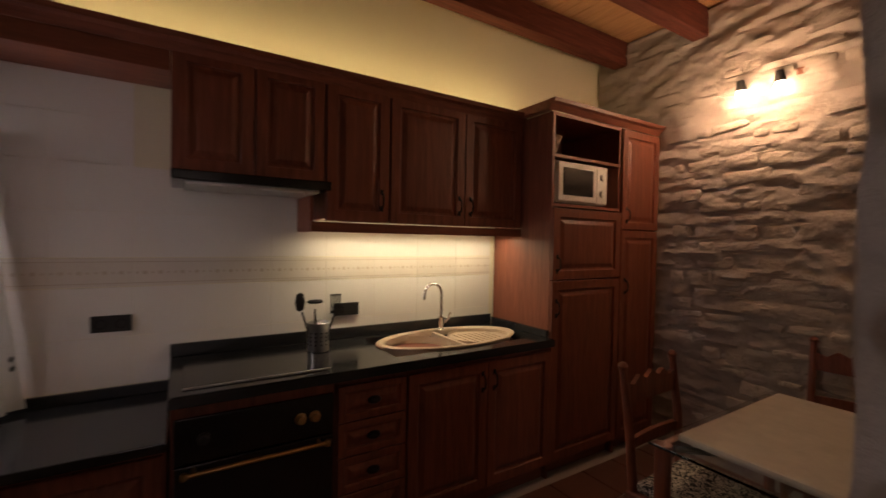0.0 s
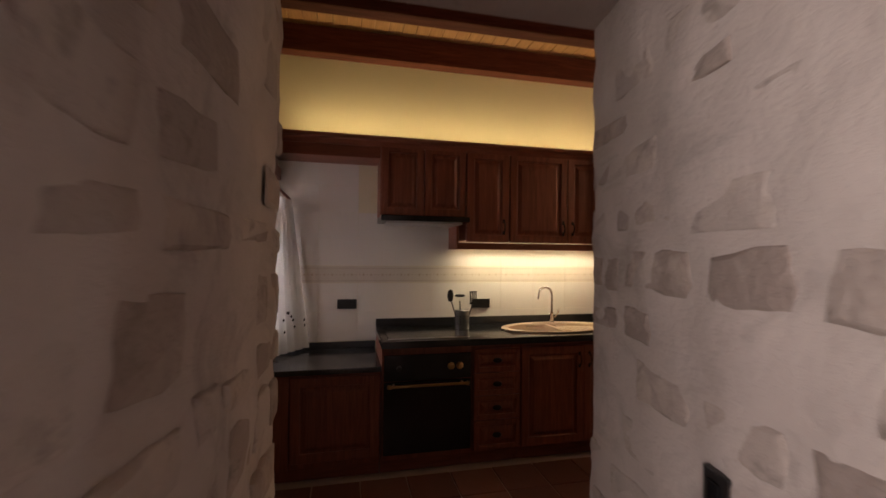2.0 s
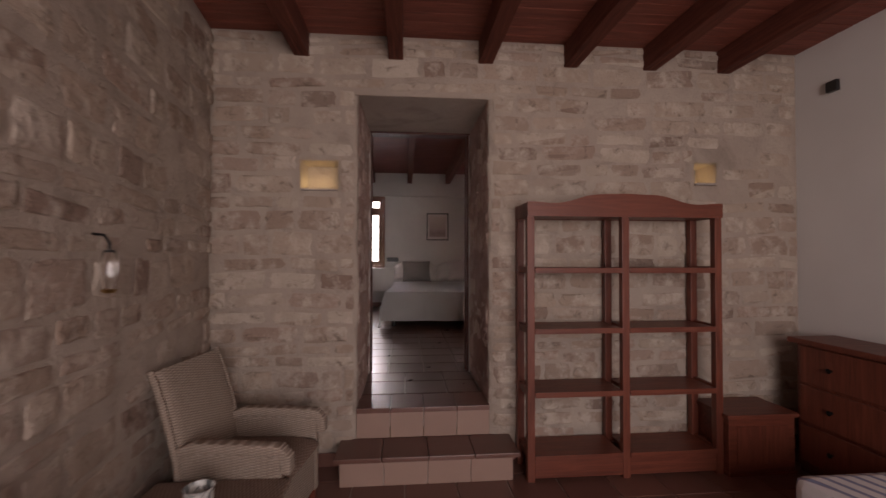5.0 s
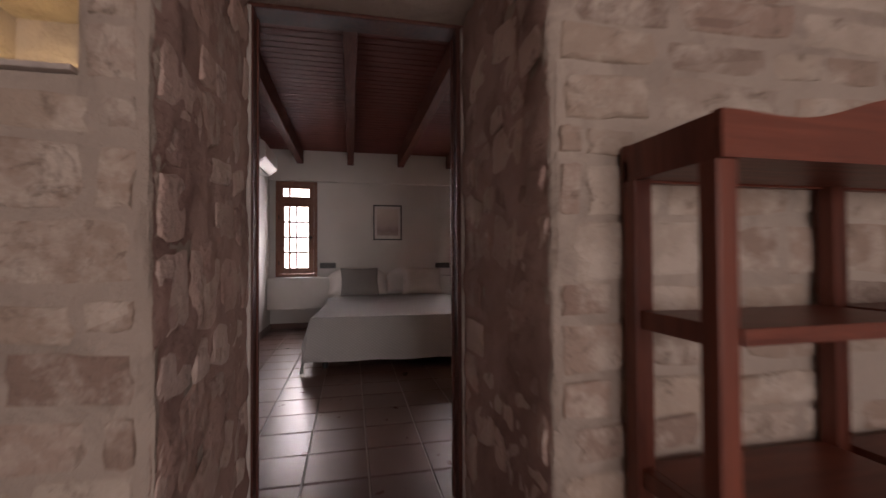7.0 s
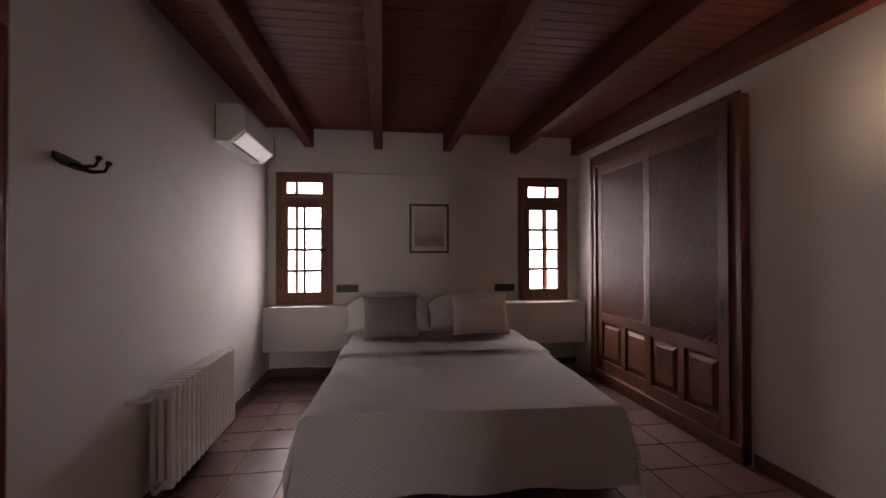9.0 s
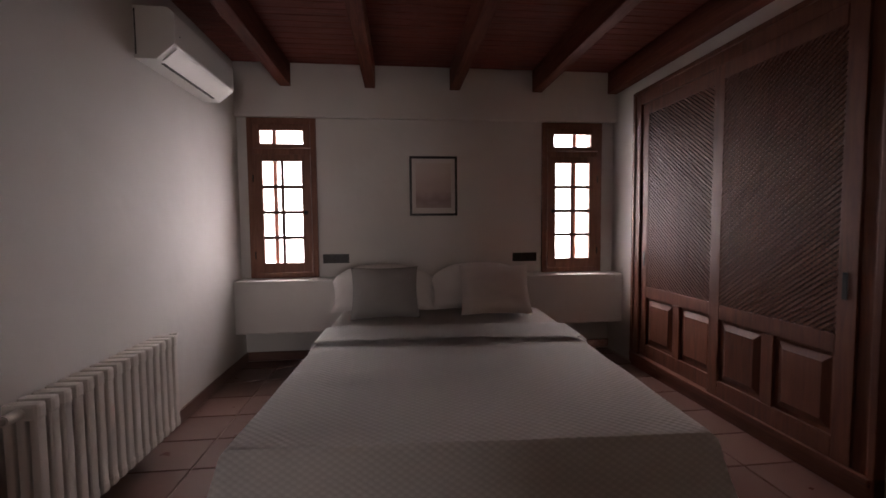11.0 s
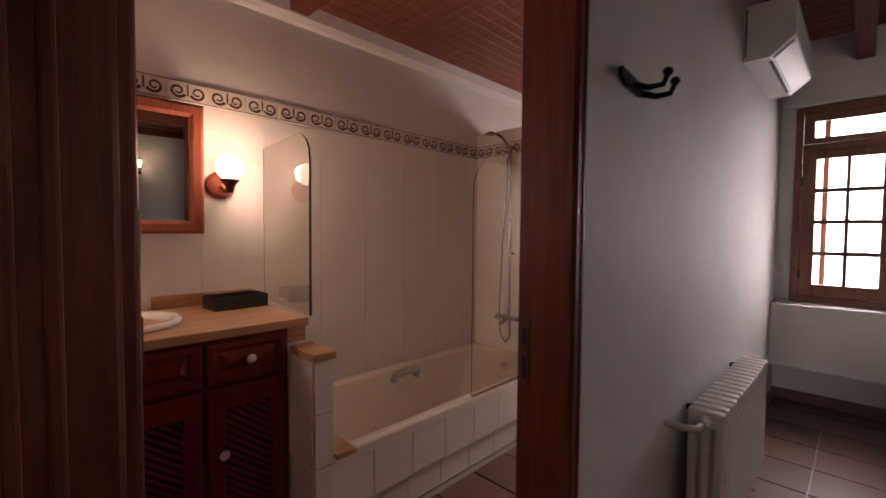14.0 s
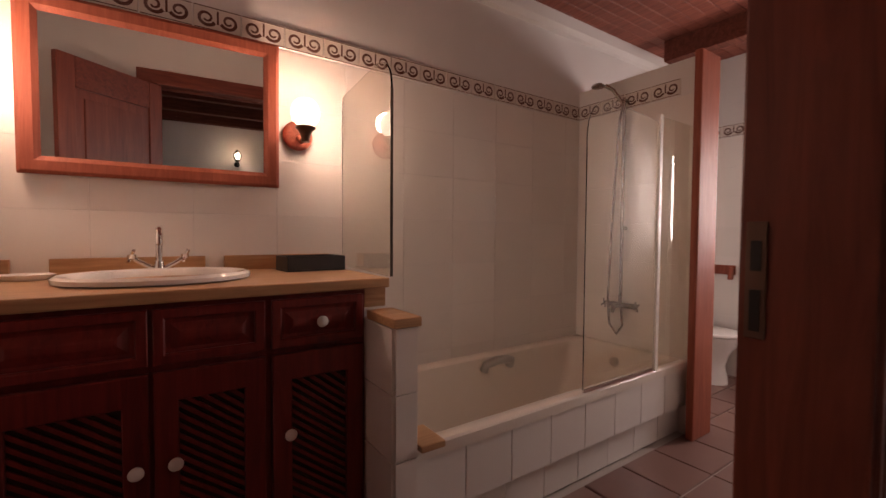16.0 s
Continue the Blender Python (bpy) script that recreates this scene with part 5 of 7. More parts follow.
spread(1.12, 1.46, 0.512, 0.016, 0.30, 4.0, False, BEDSPREAD, "folded_edge", "turned-back hem of the bedspread", 0.012)
spread(1.05, 2.15, 0.498, 0.0, 0.16, 7.0, False, SHEET, "sheet", "white sheet", 0.006)
pillow("cushion", pose(1.045, 4.68, 0.52, -26, 0, 2), 0.50, 0.40, 0.17, PILLOW_GREY, "grey square cushion leaning on the bed pillows", "cushion")
pillow("cushion", pose(1.87, 4.70, 0.52, -28, 0, -3), 0.54, 0.40, 0.17, PILLOW_WHITE, "pale pinkish white cushion leaning on the bed pillows", "cushion")
pillow("pillow", pose(1.02, 4.93, 0.525, -24, 0, 0), 0.80, 0.40, 0.17, SHEET, "white bed pillow propped against the wall ledge", "pillow", 20, 0.35)
pillow("pillow", pose(1.80, 4.93, 0.525, -24, 0, 0), 0.80, 0.40, 0.17, SHEET, "white bed pillow propped against the wall ledge", "pillow", 20, 0.35)
solo("headboard", boxes((0.70, 2.08, 5.205, 5.236, 0.30, 0.66), bev=0.012), SHEET, "low white padded headboard against the ledge", "headboard")


# wardrobe with lattice doors
def wardrobe():
    t = thing("wardrobe", pose(3.146, 4.97, 0.0, 0, 0, -90), "built-in wooden wardrobe with lattice and panel sliding doors", "wardrobe")
    L, H = 1.83, 2.23
    part("casing", boxes((0, 0.085, -0.06, 0.0, 0.03, H), (L - 0.085, L, -0.06, 0.0, 0.03, H), (0.085, L - 0.085, -0.06, 0.0, H - 0.10, H), bev=0.006), WARDWOOD, t)
    part("casing_moulding", boxes((-0.012, 0.02, -0.072, -0.061, 0.03, H + 0.012), (L - 0.02, L + 0.012, -0.072, -0.061, 0.03, H + 0.012), (0.02, L - 0.02, -0.072, -0.061, H - 0.02, H + 0.012), bev=0.004), WARDWOOD, t)
    part("threshold", boxes((0.0, L, -0.085, 0.0, 0.082, 0.118), (0.0, L, -0.075, 0.0, 0.05, 0.0815), (0.0, L, -0.065, 0.0, 0.002, 0.0495), bev=0.005), WARDWOOD_X, t)
    for k, (x0, x1, yb) in enumerate(((0.086, 0.985, -0.022), (0.885, L - 0.086, -0.048))):
        y0, y1 = yb - 0.022, yb
        z0, z1 = 0.12, H - 0.102
        d = part("door", boxes((x0, x0 + 0.085, y0, y1, z0, z1), (x1 - 0.085, x1, y0, y1, z0, z1), (x0 + 0.085, x1 - 0.085, y0, y1, z0, z0 + 0.10), (x0 + 0.085, x1 - 0.085, y0, y1, z1 - 0.09, z1), (x0 + 0.085, x1 - 0.085, y0, y1, 0.60, 0.69), ((x0 + x1) / 2 - 0.035, (x0 + x1) / 2 + 0.035, y0, y1, z0 + 0.10, 0.60), bev=0.004), WARDWOOD, t)
        xs = ((x0 + 0.085, (x0 + x1) / 2 - 0.035), ((x0 + x1) / 2 + 0.035, x1 - 0.085))
        for a, b in xs:
            bm = bmesh.new()
            loops = []
            for ins, y in ((0.0, y1 - 0.004), (0.02, y1 - 0.005), (0.055, y0 + 0.002), (0.06, y0 + 0.002)):
                loops.append([bm.verts.new((u, y, v)) for u, v in ((a + ins, z0 + 0.10 + ins), (b - ins, z0 + 0.10 + ins), (b - ins, 0.60 - ins), (a + ins, 0.60 - ins))])
            for p, q2 in zip(loops, loops[1:]):
                for i in range(4):
                    bm.faces.new((p[i], p[(i + 1) % 4], q2[(i + 1) % 4], q2[i]))
            bm.faces.new(loops[-1])
            part("raised_panel", bm, WARDWOOD, d)
        # two crossed layers of thin slats
        a, b, c, e = x0 + 0.084, x1 - 0.084, 0.689, z1 - 0.089
        lean = 1 if k else -1
        for name, sgn, ya, yc in (("lattice", lean, y0 + 0.002, y0 + 0.010), ("back_lattice", -lean, y0 + 0.0105, y0 + 0.0165)):
            bm = bmesh.new()
            w, h = b - a, e - c
            slope = 0.75
            pitch = 0.027
            n = int((h + w * slope) / pitch) + 1
            for i in range(n):
                z_at0 = c - (w * slope if sgn > 0 else 0) + i * pitch
                pts = []
                for off in (0.0, 0.0135):
                    u0, u1 = 0.0, w
                    f = lambda u: z_at0 + off + sgn * slope * u
                    if sgn > 0:
                        u0 = max(0.0, (c - z_at0 - off) / slope)
                        u1 = min(w, (e - z_at0 - off) / slope)
                    else:
                        u0 = max(0.0, (z_at0 + off - e) / slope)
                        u1 = min(w, (z_at0 + off - c) / slope)
                    if u1 - u0 < 0.01:
                        pts = None
                        break
                    pts.append(((a + u0, f(u0)), (a + u1, f(u1))))
                if pts:
                    prism(bm, [pts[0][0], pts[0][1], pts[1][1], pts[1][0]], ya, yc, "y")
            part(name, bm, WARDWOOD, d, "diagonal wooden lattice" if sgn == lean else "")
        part("backing", boxes((a, b, y1 - 0.004, y1 - 0.001, c, e)), DARKBACKING, d, "dark brown sheet behind the lattice")
        px = x1 - 0.05 if k else x0 + 0.05
        part("finger_pull", boxes((px - 0.012, px + 0.012, y0 - 0.004, y0 - 0.0005, 0.85, 0.97), bev=0.002), IRON, d, "black recessed finger pull")


WARDWOOD_X = wood("wardrobe_wood_along", (0.06, 0.02, 0.012), (0.17, 0.058, 0.032), "x", 0.45, 1.0, 0.3)
# very dark brown sheet close behind the wardrobe and vanity lattices
DARKBACKING = plain("dark_brown_backing", (0.035, 0.02, 0.015), 0.9)
wardrobe()

# radiator
rd = thing("radiator", pose(-0.175, 3.11, 0.0), "cream painted column radiator on the white wall", "radiator")
NS = 16
for i in range(NS):
    y = 0.03 + i * 0.92 / NS
    bm = bmesh.new()
    for x in (0.015, 0.055, 0.095):
        box(bm, x, x + 0.028, y, y + 0.036, 0.15, 0.57, 0.008)
    box(bm, 0.012, 0.126, y - 0.002, y + 0.04, 0.555, 0.615, 0.014)
    box(bm, 0.012, 0.126, y - 0.002, y + 0.04, 0.115, 0.165, 0.014)
    part("section", bm, RADWHITE, rd)
bm = bmesh.new()
tube(bm, [(0.07, -0.03, 0.585), (0.07, 0.98, 0.585)], 0.018, 12)
tube(bm, [(0.07, -0.03, 0.14), (0.07, 0.96, 0.14)], 0.016, 12)
part("header_pipe", bm, RADWHITE, rd, "", True)
bm = bmesh.new()
tube(bm, [(0.07, -0.03, 0.585), (0.07, -0.07, 0.585), (0.03, -0.09, 0.585), (-0.022, -0.09, 0.585)], 0.012, 10)
part("feed_pipe", bm, RADWHITE, rd, "", True)
bm = bmesh.new()
lathe(bm, [(0, -0.025), (0.018, -0.022), (0.02, 0.02), (0, 0.025)], 14, (0.07, 1.0, 0.585))
part("valve", bm, RADWHITE, rd, "", True)
for y in (0.15, 0.88):
    for z in (0.56, 0.13):
        part("bracket", boxes((-0.022, 0.012, y, y + 0.02, z, z + 0.02)), IRON, rd)

# air conditioner
ac = thing("air_conditioner", pose(-0.196, 4.035, 2.065), "white wall air conditioner with an open flap", "air conditioner")
bm = bmesh.new()
prism(bm, [(0.0, 0.0), (0.105, 0.0), (0.196, 0.078), (0.20, 0.09), (0.20, 0.235), (0.17, 0.262), (0.0, 0.265)], 0.0, 0.80, "y")
part("body", bm, WHITEPLASTIC, ac)
part("slot", boxes((0.094, 0.108, 0.07, 0.70, -0.004, 0.004), bev=0.001), BLACKPLASTIC, ac, "dark air slot")
bm = bmesh.new()
prism(bm, [(0.115, 0.006), (0.188, 0.0685), (0.1915, 0.0645), (0.1185, 0.002)], 0.04, 0.76, "y")
part("flap", bm, GLOSSWHITE, ac, "glossy white flap")
part("side_seam", boxes((0.006, 0.012, -0.002, 0.0005, 0.02, 0.25)), BLACKPLASTIC, ac)
part("indicator", boxes((0.2005, 0.203, 0.05, 0.055, 0.13, 0.135)), IRON, ac)

# coat hook
hk = thing("coat_hook", pose(-0.196, 2.57, 1.625, 0, 9, 90) @ Matrix.Scale(0.8, 4), "black iron double coat hook on the white wall", "hook")
bm = bmesh.new()
prism(bm, [(0.0, -0.01), (0.05, -0.022), (0.16, -0.014), (0.21, 0.0), (0.16, 0.028), (0.05, 0.024), (0.0, 0.02)], -0.012, 0.0, "y")
part("plate", bm, IRON, hk)
for x, r in ((0.10, 0.045), (0.175, 0.06)):
    bm = bmesh.new()
    tube(bm, [(x, -0.01, 0.0), (x + 0.02, -0.05, -0.01), (x + 0.05, -0.085, 0.005), (x + 0.055, -0.095, 0.04)], [0.012, 0.010, 0.009, 0.009], 10)
    lathe(bm, [(0, -0.014), (0.012, -0.01), (0.017, 0.0), (0.012, 0.01), (0, 0.014)], 12, (x + 0.055, -0.095, 0.048))
    part("prong", bm, IRON, hk, "", True)

# bedroom sconce
bs = thing("bedroom_sconce", pose(3.148, 2.27, 1.88, 0, 0, -90), "lit iron and glass wall lantern on the bedroom wall", "wall lamp")
bm = bmesh.new()
lathe(bm, [(0, 0), (0.04, 0.0), (0.036, 0.012), (0.012, 0.02), (0, 0.02)], 18)
part("backplate", bm, IRON, bs, "", True, pose(0, 0, -0.06, 90, 0, 0))
bm = bmesh.new()
tube(bm, [(0, -0.015, -0.06), (0, -0.06, -0.08), (0, -0.105, -0.06), (0, -0.11, -0.02)], 0.008, 10)
lathe(bm, [(0, -0.03), (0.035, -0.02), (0.04, -0.005), (0, 0.0)], 16, (0, -0.11, 0.0))
part("arm", bm, IRON, bs, "", True)
bm = bmesh.new()
lathe(bm, [(0.03, 0.0), (0.05, 0.03), (0.052, 0.06), (0.03, 0.11), (0.022, 0.13)], 20, (0, -0.11, 0))
gb = part("glass", bm, GLASS, bs, "", True)
gb.visible_shadow = False
bm = bmesh.new()
for a in (0, 90, 180, 270):
    c, s = math.cos(radians(a)) * 0.056, math.sin(radians(a)) * 0.056
    tube(bm, [(c * 0.7, -0.11 + s * 0.7, 0.0), (c, -0.11 + s, 0.05), (c * 0.6, -0.11 + s * 0.6, 0.12), (0, -0.11, 0.15)], 0.004, 6)
part("cage", bm, IRON, bs, "", True)
bm = bmesh.new()
lathe(bm, [(0, 0.0), (0.014, 0.01), (0.018, 0.035), (0.01, 0.06), (0, 0.075)], 12, (0, -0.11, 0.01))
b = part("bulb", bm, BULBGLOW, bs, "lit bulb", True)
b.visible_shadow = False


# ---------- bathroom ----------
bd = thing("door_frame_bathroom", pose(0, 0, 0), "reddish wooden door frame and casing of the bathroom", "door frame")
bd["kind"] = "structure"
Y0, Y1 = 1.567, 2.338
part("jamb", boxes((-0.327, -0.19, Y1, Y1 + 0.045, ZB, 2.0), bev=0.004), DOORWOOD, bd)
part("jamb", boxes((-0.345, -0.19, Y0 - 0.06, Y0, ZB, 2.0), bev=0.004), DOORWOOD, bd)
part("head", boxes((-0.345, -0.19, Y0 - 0.06, Y1 + 0.045, 2.0005, 2.058), bev=0.004), DOORWOOD, bd)
for x0, x1 in ((-0.202, -0.187), (-0.356, -0.334)):
    for a, b in ((Y1 + (0.004 if x0 > -0.3 else 0.09), Y1 + (0.05 if x0 > -0.3 else 0.15)), (Y0 - 0.125, Y0 - 0.012)):
        bm = boxes((x0, x1, a, b, ZB if x0 < -0.3 else 0.0, 1.985), bev=0.006)
        o = 1 if a > 2 else -1
        m = (a + b) / 2
        for k in (-0.014, 0.012):
            box(bm, x0 - 0.003, x1 + 0.003, m + k - 0.006, m + k + 0.006, 0.01, 1.98, 0.003)
        part("casing", bm, DOORWOOD, bd)
    part("casing", boxes((x0, x1, Y0 - 0.125, Y1 + 0.05, 1.9855, 2.085), bev=0.006), DOORWOOD_Y, bd)
part("strike_plate", boxes((-0.318, -0.294, Y1 - 0.003, Y1 - 0.0005, 0.865, 1.02), bev=0.001), STEELDARK, bd, "worn dull strike plate")
part("latch_hole", boxes((-0.312, -0.300, Y1 - 0.0045, Y1 - 0.0032, 0.955, 0.995), (-0.312, -0.300, Y1 - 0.0045, Y1 - 0.0032, 0.875, 0.93)), BLACKPLASTIC, bd)
part("door_stop", boxes((-0.345, -0.292, Y0 + 0.0005, Y0 + 0.018, ZB, 2.0), bev=0.003), DOORWOOD, bd)
part("upper_plate", boxes((-0.322, -0.302, Y0 + 0.0185, Y0 + 0.021, 1.18, 1.245), bev=0.001), STEEL, bd, "small steel plate let into the jamb")
part("lower_plate", boxes((-0.322, -0.302, Y0 + 0.0185, Y0 + 0.021, 1.065, 1.125), bev=0.001), STEELDARK, bd, "small dark plate let into the jamb")
for z in (1.45, 0.35):
    bm = bmesh.new()
    tube(bm, [(-0.335, Y0 + 0.006, z - 0.05), (-0.335, Y0 + 0.006, z + 0.05)], 0.008, 10)
    part("hinge", bm, STEEL, bd, "steel hinge", True)

lf = thing("bathroom_door", pose(-0.352, Y0 + 0.012, ZB + 0.01, 0, 0, 222), "reddish panelled wooden door standing open into the bathroom", "door")
for z0, z1 in ((0.0, 0.22), (0.95, 1.10), (1.95, 2.13)):
    part("rail", boxes((0.10, 0.58, -0.018, 0.018, z0, z1), bev=0.004), DOORWOOD_Y, lf)
for x in (0.0, 0.581):
    part("stile", boxes((x, x + 0.099, -0.018, 0.018, 0.0, 2.13), bev=0.004), DOORWOOD, lf)
for z0, z1 in ((0.221, 0.949), (1.101, 1.949)):
    part("panel", boxes((0.10, 0.58, -0.008, 0.008, z0, z1)), DOORWOOD, lf)
    part("raised_field", boxes((0.15, 0.53, -0.015, 0.015, z0 + 0.05, z1 - 0.05), bev=0.006), DOORWOOD, lf)
bm = bmesh.new()
for s in (-1, 1):
    tube(bm, [(0.63, s * 0.018, 1.02), (0.63, s * 0.055, 1.02), (0.53, s * 0.06, 1.02)], 0.008, 10)
part("handle", bm, BRASS, lf, "", True)

# vanity
XV = -1.46
van = thing("vanity", pose(XV - 0.025, 0.93, ZB, 0, 0, 90), "dark reddish bathroom vanity with lattice doors and drawers", "vanity")
part("body", boxes((0.0, 1.375, 0.002, 0.615, 0.06, 0.975), bev=0.003), DARKRED, van)
part("plinth", boxes((0.0, 1.375, 0.04, 0.06, 0.001, 0.059)), DARKRED, van)
for a, b, kd, kk in ((0.01, 0.385, False, 0.34), (0.395, 0.735, False, 0.345), (0.745, 1.035, False, 0.05), (1.055, 1.36, True, 0.05)):
    w = b - a
    f = part("drawer", raised_door(w, 0.155, 0.03), DARKRED, van, "", False, Matrix.Translation((a, 0, 0.805)))
    dd = part("door", open_frame(a, b, 0.08, 0.785, 0.06, 0.06, 0.06, 0.085, -0.02, 0.0), DARKRED, van)
    part("backing", boxes((a + 0.06, b - 0.06, -0.003, -0.0005, 0.14, 0.70)), DARKBACKING, dd)
    bm = bmesh.new()
    wi, hi, pitch, slope = w - 0.12, 0.56, 0.03, 0.8
    for i in range(int((hi + wi * slope) / pitch) + 1):
        z_at0 = 0.14 - wi * slope + i * pitch
        pts = []
        for off in (0.0, 0.014):
            u0 = max(0.0, (0.14 - z_at0 - off) / slope)
            u1 = min(wi, (0.70 - z_at0 - off) / slope)
            pts.append(((b - 0.06 - u0, z_at0 + off + slope * u0), (b - 0.06 - u1, z_at0 + off + slope * u1)))
        if all(p[0][0] - p[1][0] > 0.012 for p in pts):
            prism(bm, [pts[0][0], pts[0][1], pts[1][1], pts[1][0]], -0.012, -0.005, "y")
    part("lattice", bm, DARKRED, dd)
    for par, kx, kz in ([(f, w / 2, 0.0775)] if kd else []) + [(dd, a + (kk if kk < 0.3 else w - 0.03), 0.53)]:
        bm = bmesh.new()
        lathe(bm, [(0, 0), (0.008, 0), (0.008, 0.012), (0.018, 0.018), (0.019, 0.024), (0.012, 0.03), (0, 0.031)], 18)
        part("knob", bm, PORCELAIN, par, "white porcelain knob", True, pose(kx, -0.02, kz, 90, 0, 0))

vt = thing("wooden_worktop", pose(0, 0, 0), "varnished wooden worktop over the vanity", "worktop")
part("slab", boxes((-2.098, XV, 0.925, 2.392, 0.806, 0.842), bev=0.006), OAK, vt)
part("end_block", boxes((XV - 0.14, XV - 0.03, 2.306, 2.39, 0.735, 0.805), bev=0.003), OAK, vt)
for a, b in ((0.93, 1.28), (1.38, 1.86), (1.93, 2.385)):
    part("upstand", boxes((-2.098, -2.078, a, b, 0.8425, 0.905), bev=0.003), OAK, vt)

wb = thing("washbasin", pose(-1.765, 1.70, 0.843), "white oval washbasin set in the wooden top", "washbasin")
bm = bmesh.new()
lathe(bm, [(0.20, 0.0), (0.212, 0.004), (0.214, 0.018), (0.205, 0.026), (0.185, 0.022), (0.172, 0.004), (0.165, -0.03), (0.13, -0.09), (0.05, -0.115), (0.0, -0.117)], 48, (0, 0, 0), 1.0, 1.28)
part("bowl", bm, PORCELAIN, wb, "", True)
bm = bmesh.new()
lathe(bm, [(0, 0.003), (0.022, 0.002), (0.024, 0.0)], 18, (0, 0, -0.115))
part("waste", bm, CHROME, wb, "", True)
bt = thing("basin_mixer", pose(-1.985, 1.70, 0.8435), "chrome basin mixer with cross handles", "tap")
bm = bmesh.new()
lathe(bm, [(0, 0), (0.03, 0), (0.032, 0.008), (0.018, 0.02), (0.015, 0.05), (0, 0.055)], 18)
tube(bm, [(0, 0, 0.03), (0, 0, 0.13)] + [(0.04 - 0.04 * math.cos(radians(a)), 0, 0.13 + 0.04 * math.sin(radians(a))) for a in range(15, 170, 15)] + [(0.084, 0, 0.115)], 0.012, 12)
part("spout", bm, CHROME, bt, "", True)
for s in (-1, 1):
    bm = bmesh.new()
    tube(bm, [(0, s * 0.012, 0.02), (0, s * 0.055, 0.045), (0, s * 0.075, 0.06)], 0.009, 10)
    for a in (0, 90):
        c, d = math.cos(radians(a + 45)) * 0.03, math.sin(radians(a + 45)) * 0.03
        tube(bm, [(-c, s * 0.085 - d * 0.4, 0.07 - d), (c, s * 0.085 + d * 0.4, 0.07 + d)], 0.0055, 8)
    lathe(bm, [(0, -0.012), (0.013, -0.008), (0.014, 0.008), (0, 0.013)], 12, (0, s * 0.083, 0.068))
    part("cross_handle", bm, CHROME, bt, "", True)
tr = thing("tray", pose(-1.93, 2.25, 0.843, 0, 0, 4) @ Matrix.Diagonal((1, 0.84, 1, 1)), "black rectangular tray on the wooden worktop", "tray")
bm = boxes((-0.075, 0.075, -0.15, 0.15, 0.0, 0.008))
for r in ((-0.075, -0.069, -0.15, 0.15), (0.069, 0.075, -0.15, 0.15), (-0.069, 0.069, -0.15, -0.144), (-0.069, 0.069, 0.144, 0.15)):
    box(bm, *r, 0.0081, 0.062, 0.002)
part("body", bm, BLACKPLASTIC, tr)
sp = thing("soap_dish", pose(-1.97, 1.335, 0.843), "white soap dish on the wooden worktop", "soap dish")
bm = bmesh.new()
lathe(bm, [(0, 0.0), (0.04, 0.0), (0.055, 0.018), (0.05, 0.02), (0.036, 0.006), (0, 0.005)], 20, (0, 0, 0), 0.8, 1.5)
part("dish", bm, PORCELAIN, sp, "", True)
bo = thing("bottle", pose(-1.95, 1.12, 0.843), "dark bottle standing on the wooden worktop", "bottle")
bm = bmesh.new()
lathe(bm, [(0, 0), (0.03, 0), (0.032, 0.01), (0.032, 0.11), (0.02, 0.13), (0.012, 0.135), (0.012, 0.165), (0, 0.166)], 18)
part("body", bm, BLACKPLASTIC, bo, "", True)

mr = thing("mirror", pose(-2.072, 1.725, 1.508, 1.2, 0, 87.3), "rectangular mirror in a wide reddish wooden frame", "mirror")
w, h, f = 0.42, 0.307, 0.062
bm = bmesh.new()
for a, b in (((-w, -h), (w, -h)), ((w, -h), (w, h)), ((w, h), (-w, h)), ((-w, h), (-w, -h))):
    def ins(p, k):
        return (p[0] - math.copysign(k, p[0]), p[1] - math.copysign(k, p[1]))
    prof = ((0.0, 0.0), (0.0, -0.022), (0.012, -0.028), (0.045, -0.026), (f, -0.014), (f, 0.0))
    la = [bm.verts.new((ins(a, k)[0], y, ins(a, k)[1])) for k, y in prof]
    lb = [bm.verts.new((ins(b, k)[0], y, ins(b, k)[1])) for k, y in prof]
    for i in range(len(prof)):
        j = (i + 1) % len(prof)
        bm.faces.new((la[i], la[j], lb[j], lb[i]))
part("frame", bm, MIRRORWOOD, mr)
part("glass", boxes((-w + f - 0.004, w - f + 0.004, -0.012, -0.008, -h + f - 0.004, h - f + 0.004)), MIRROR, mr)


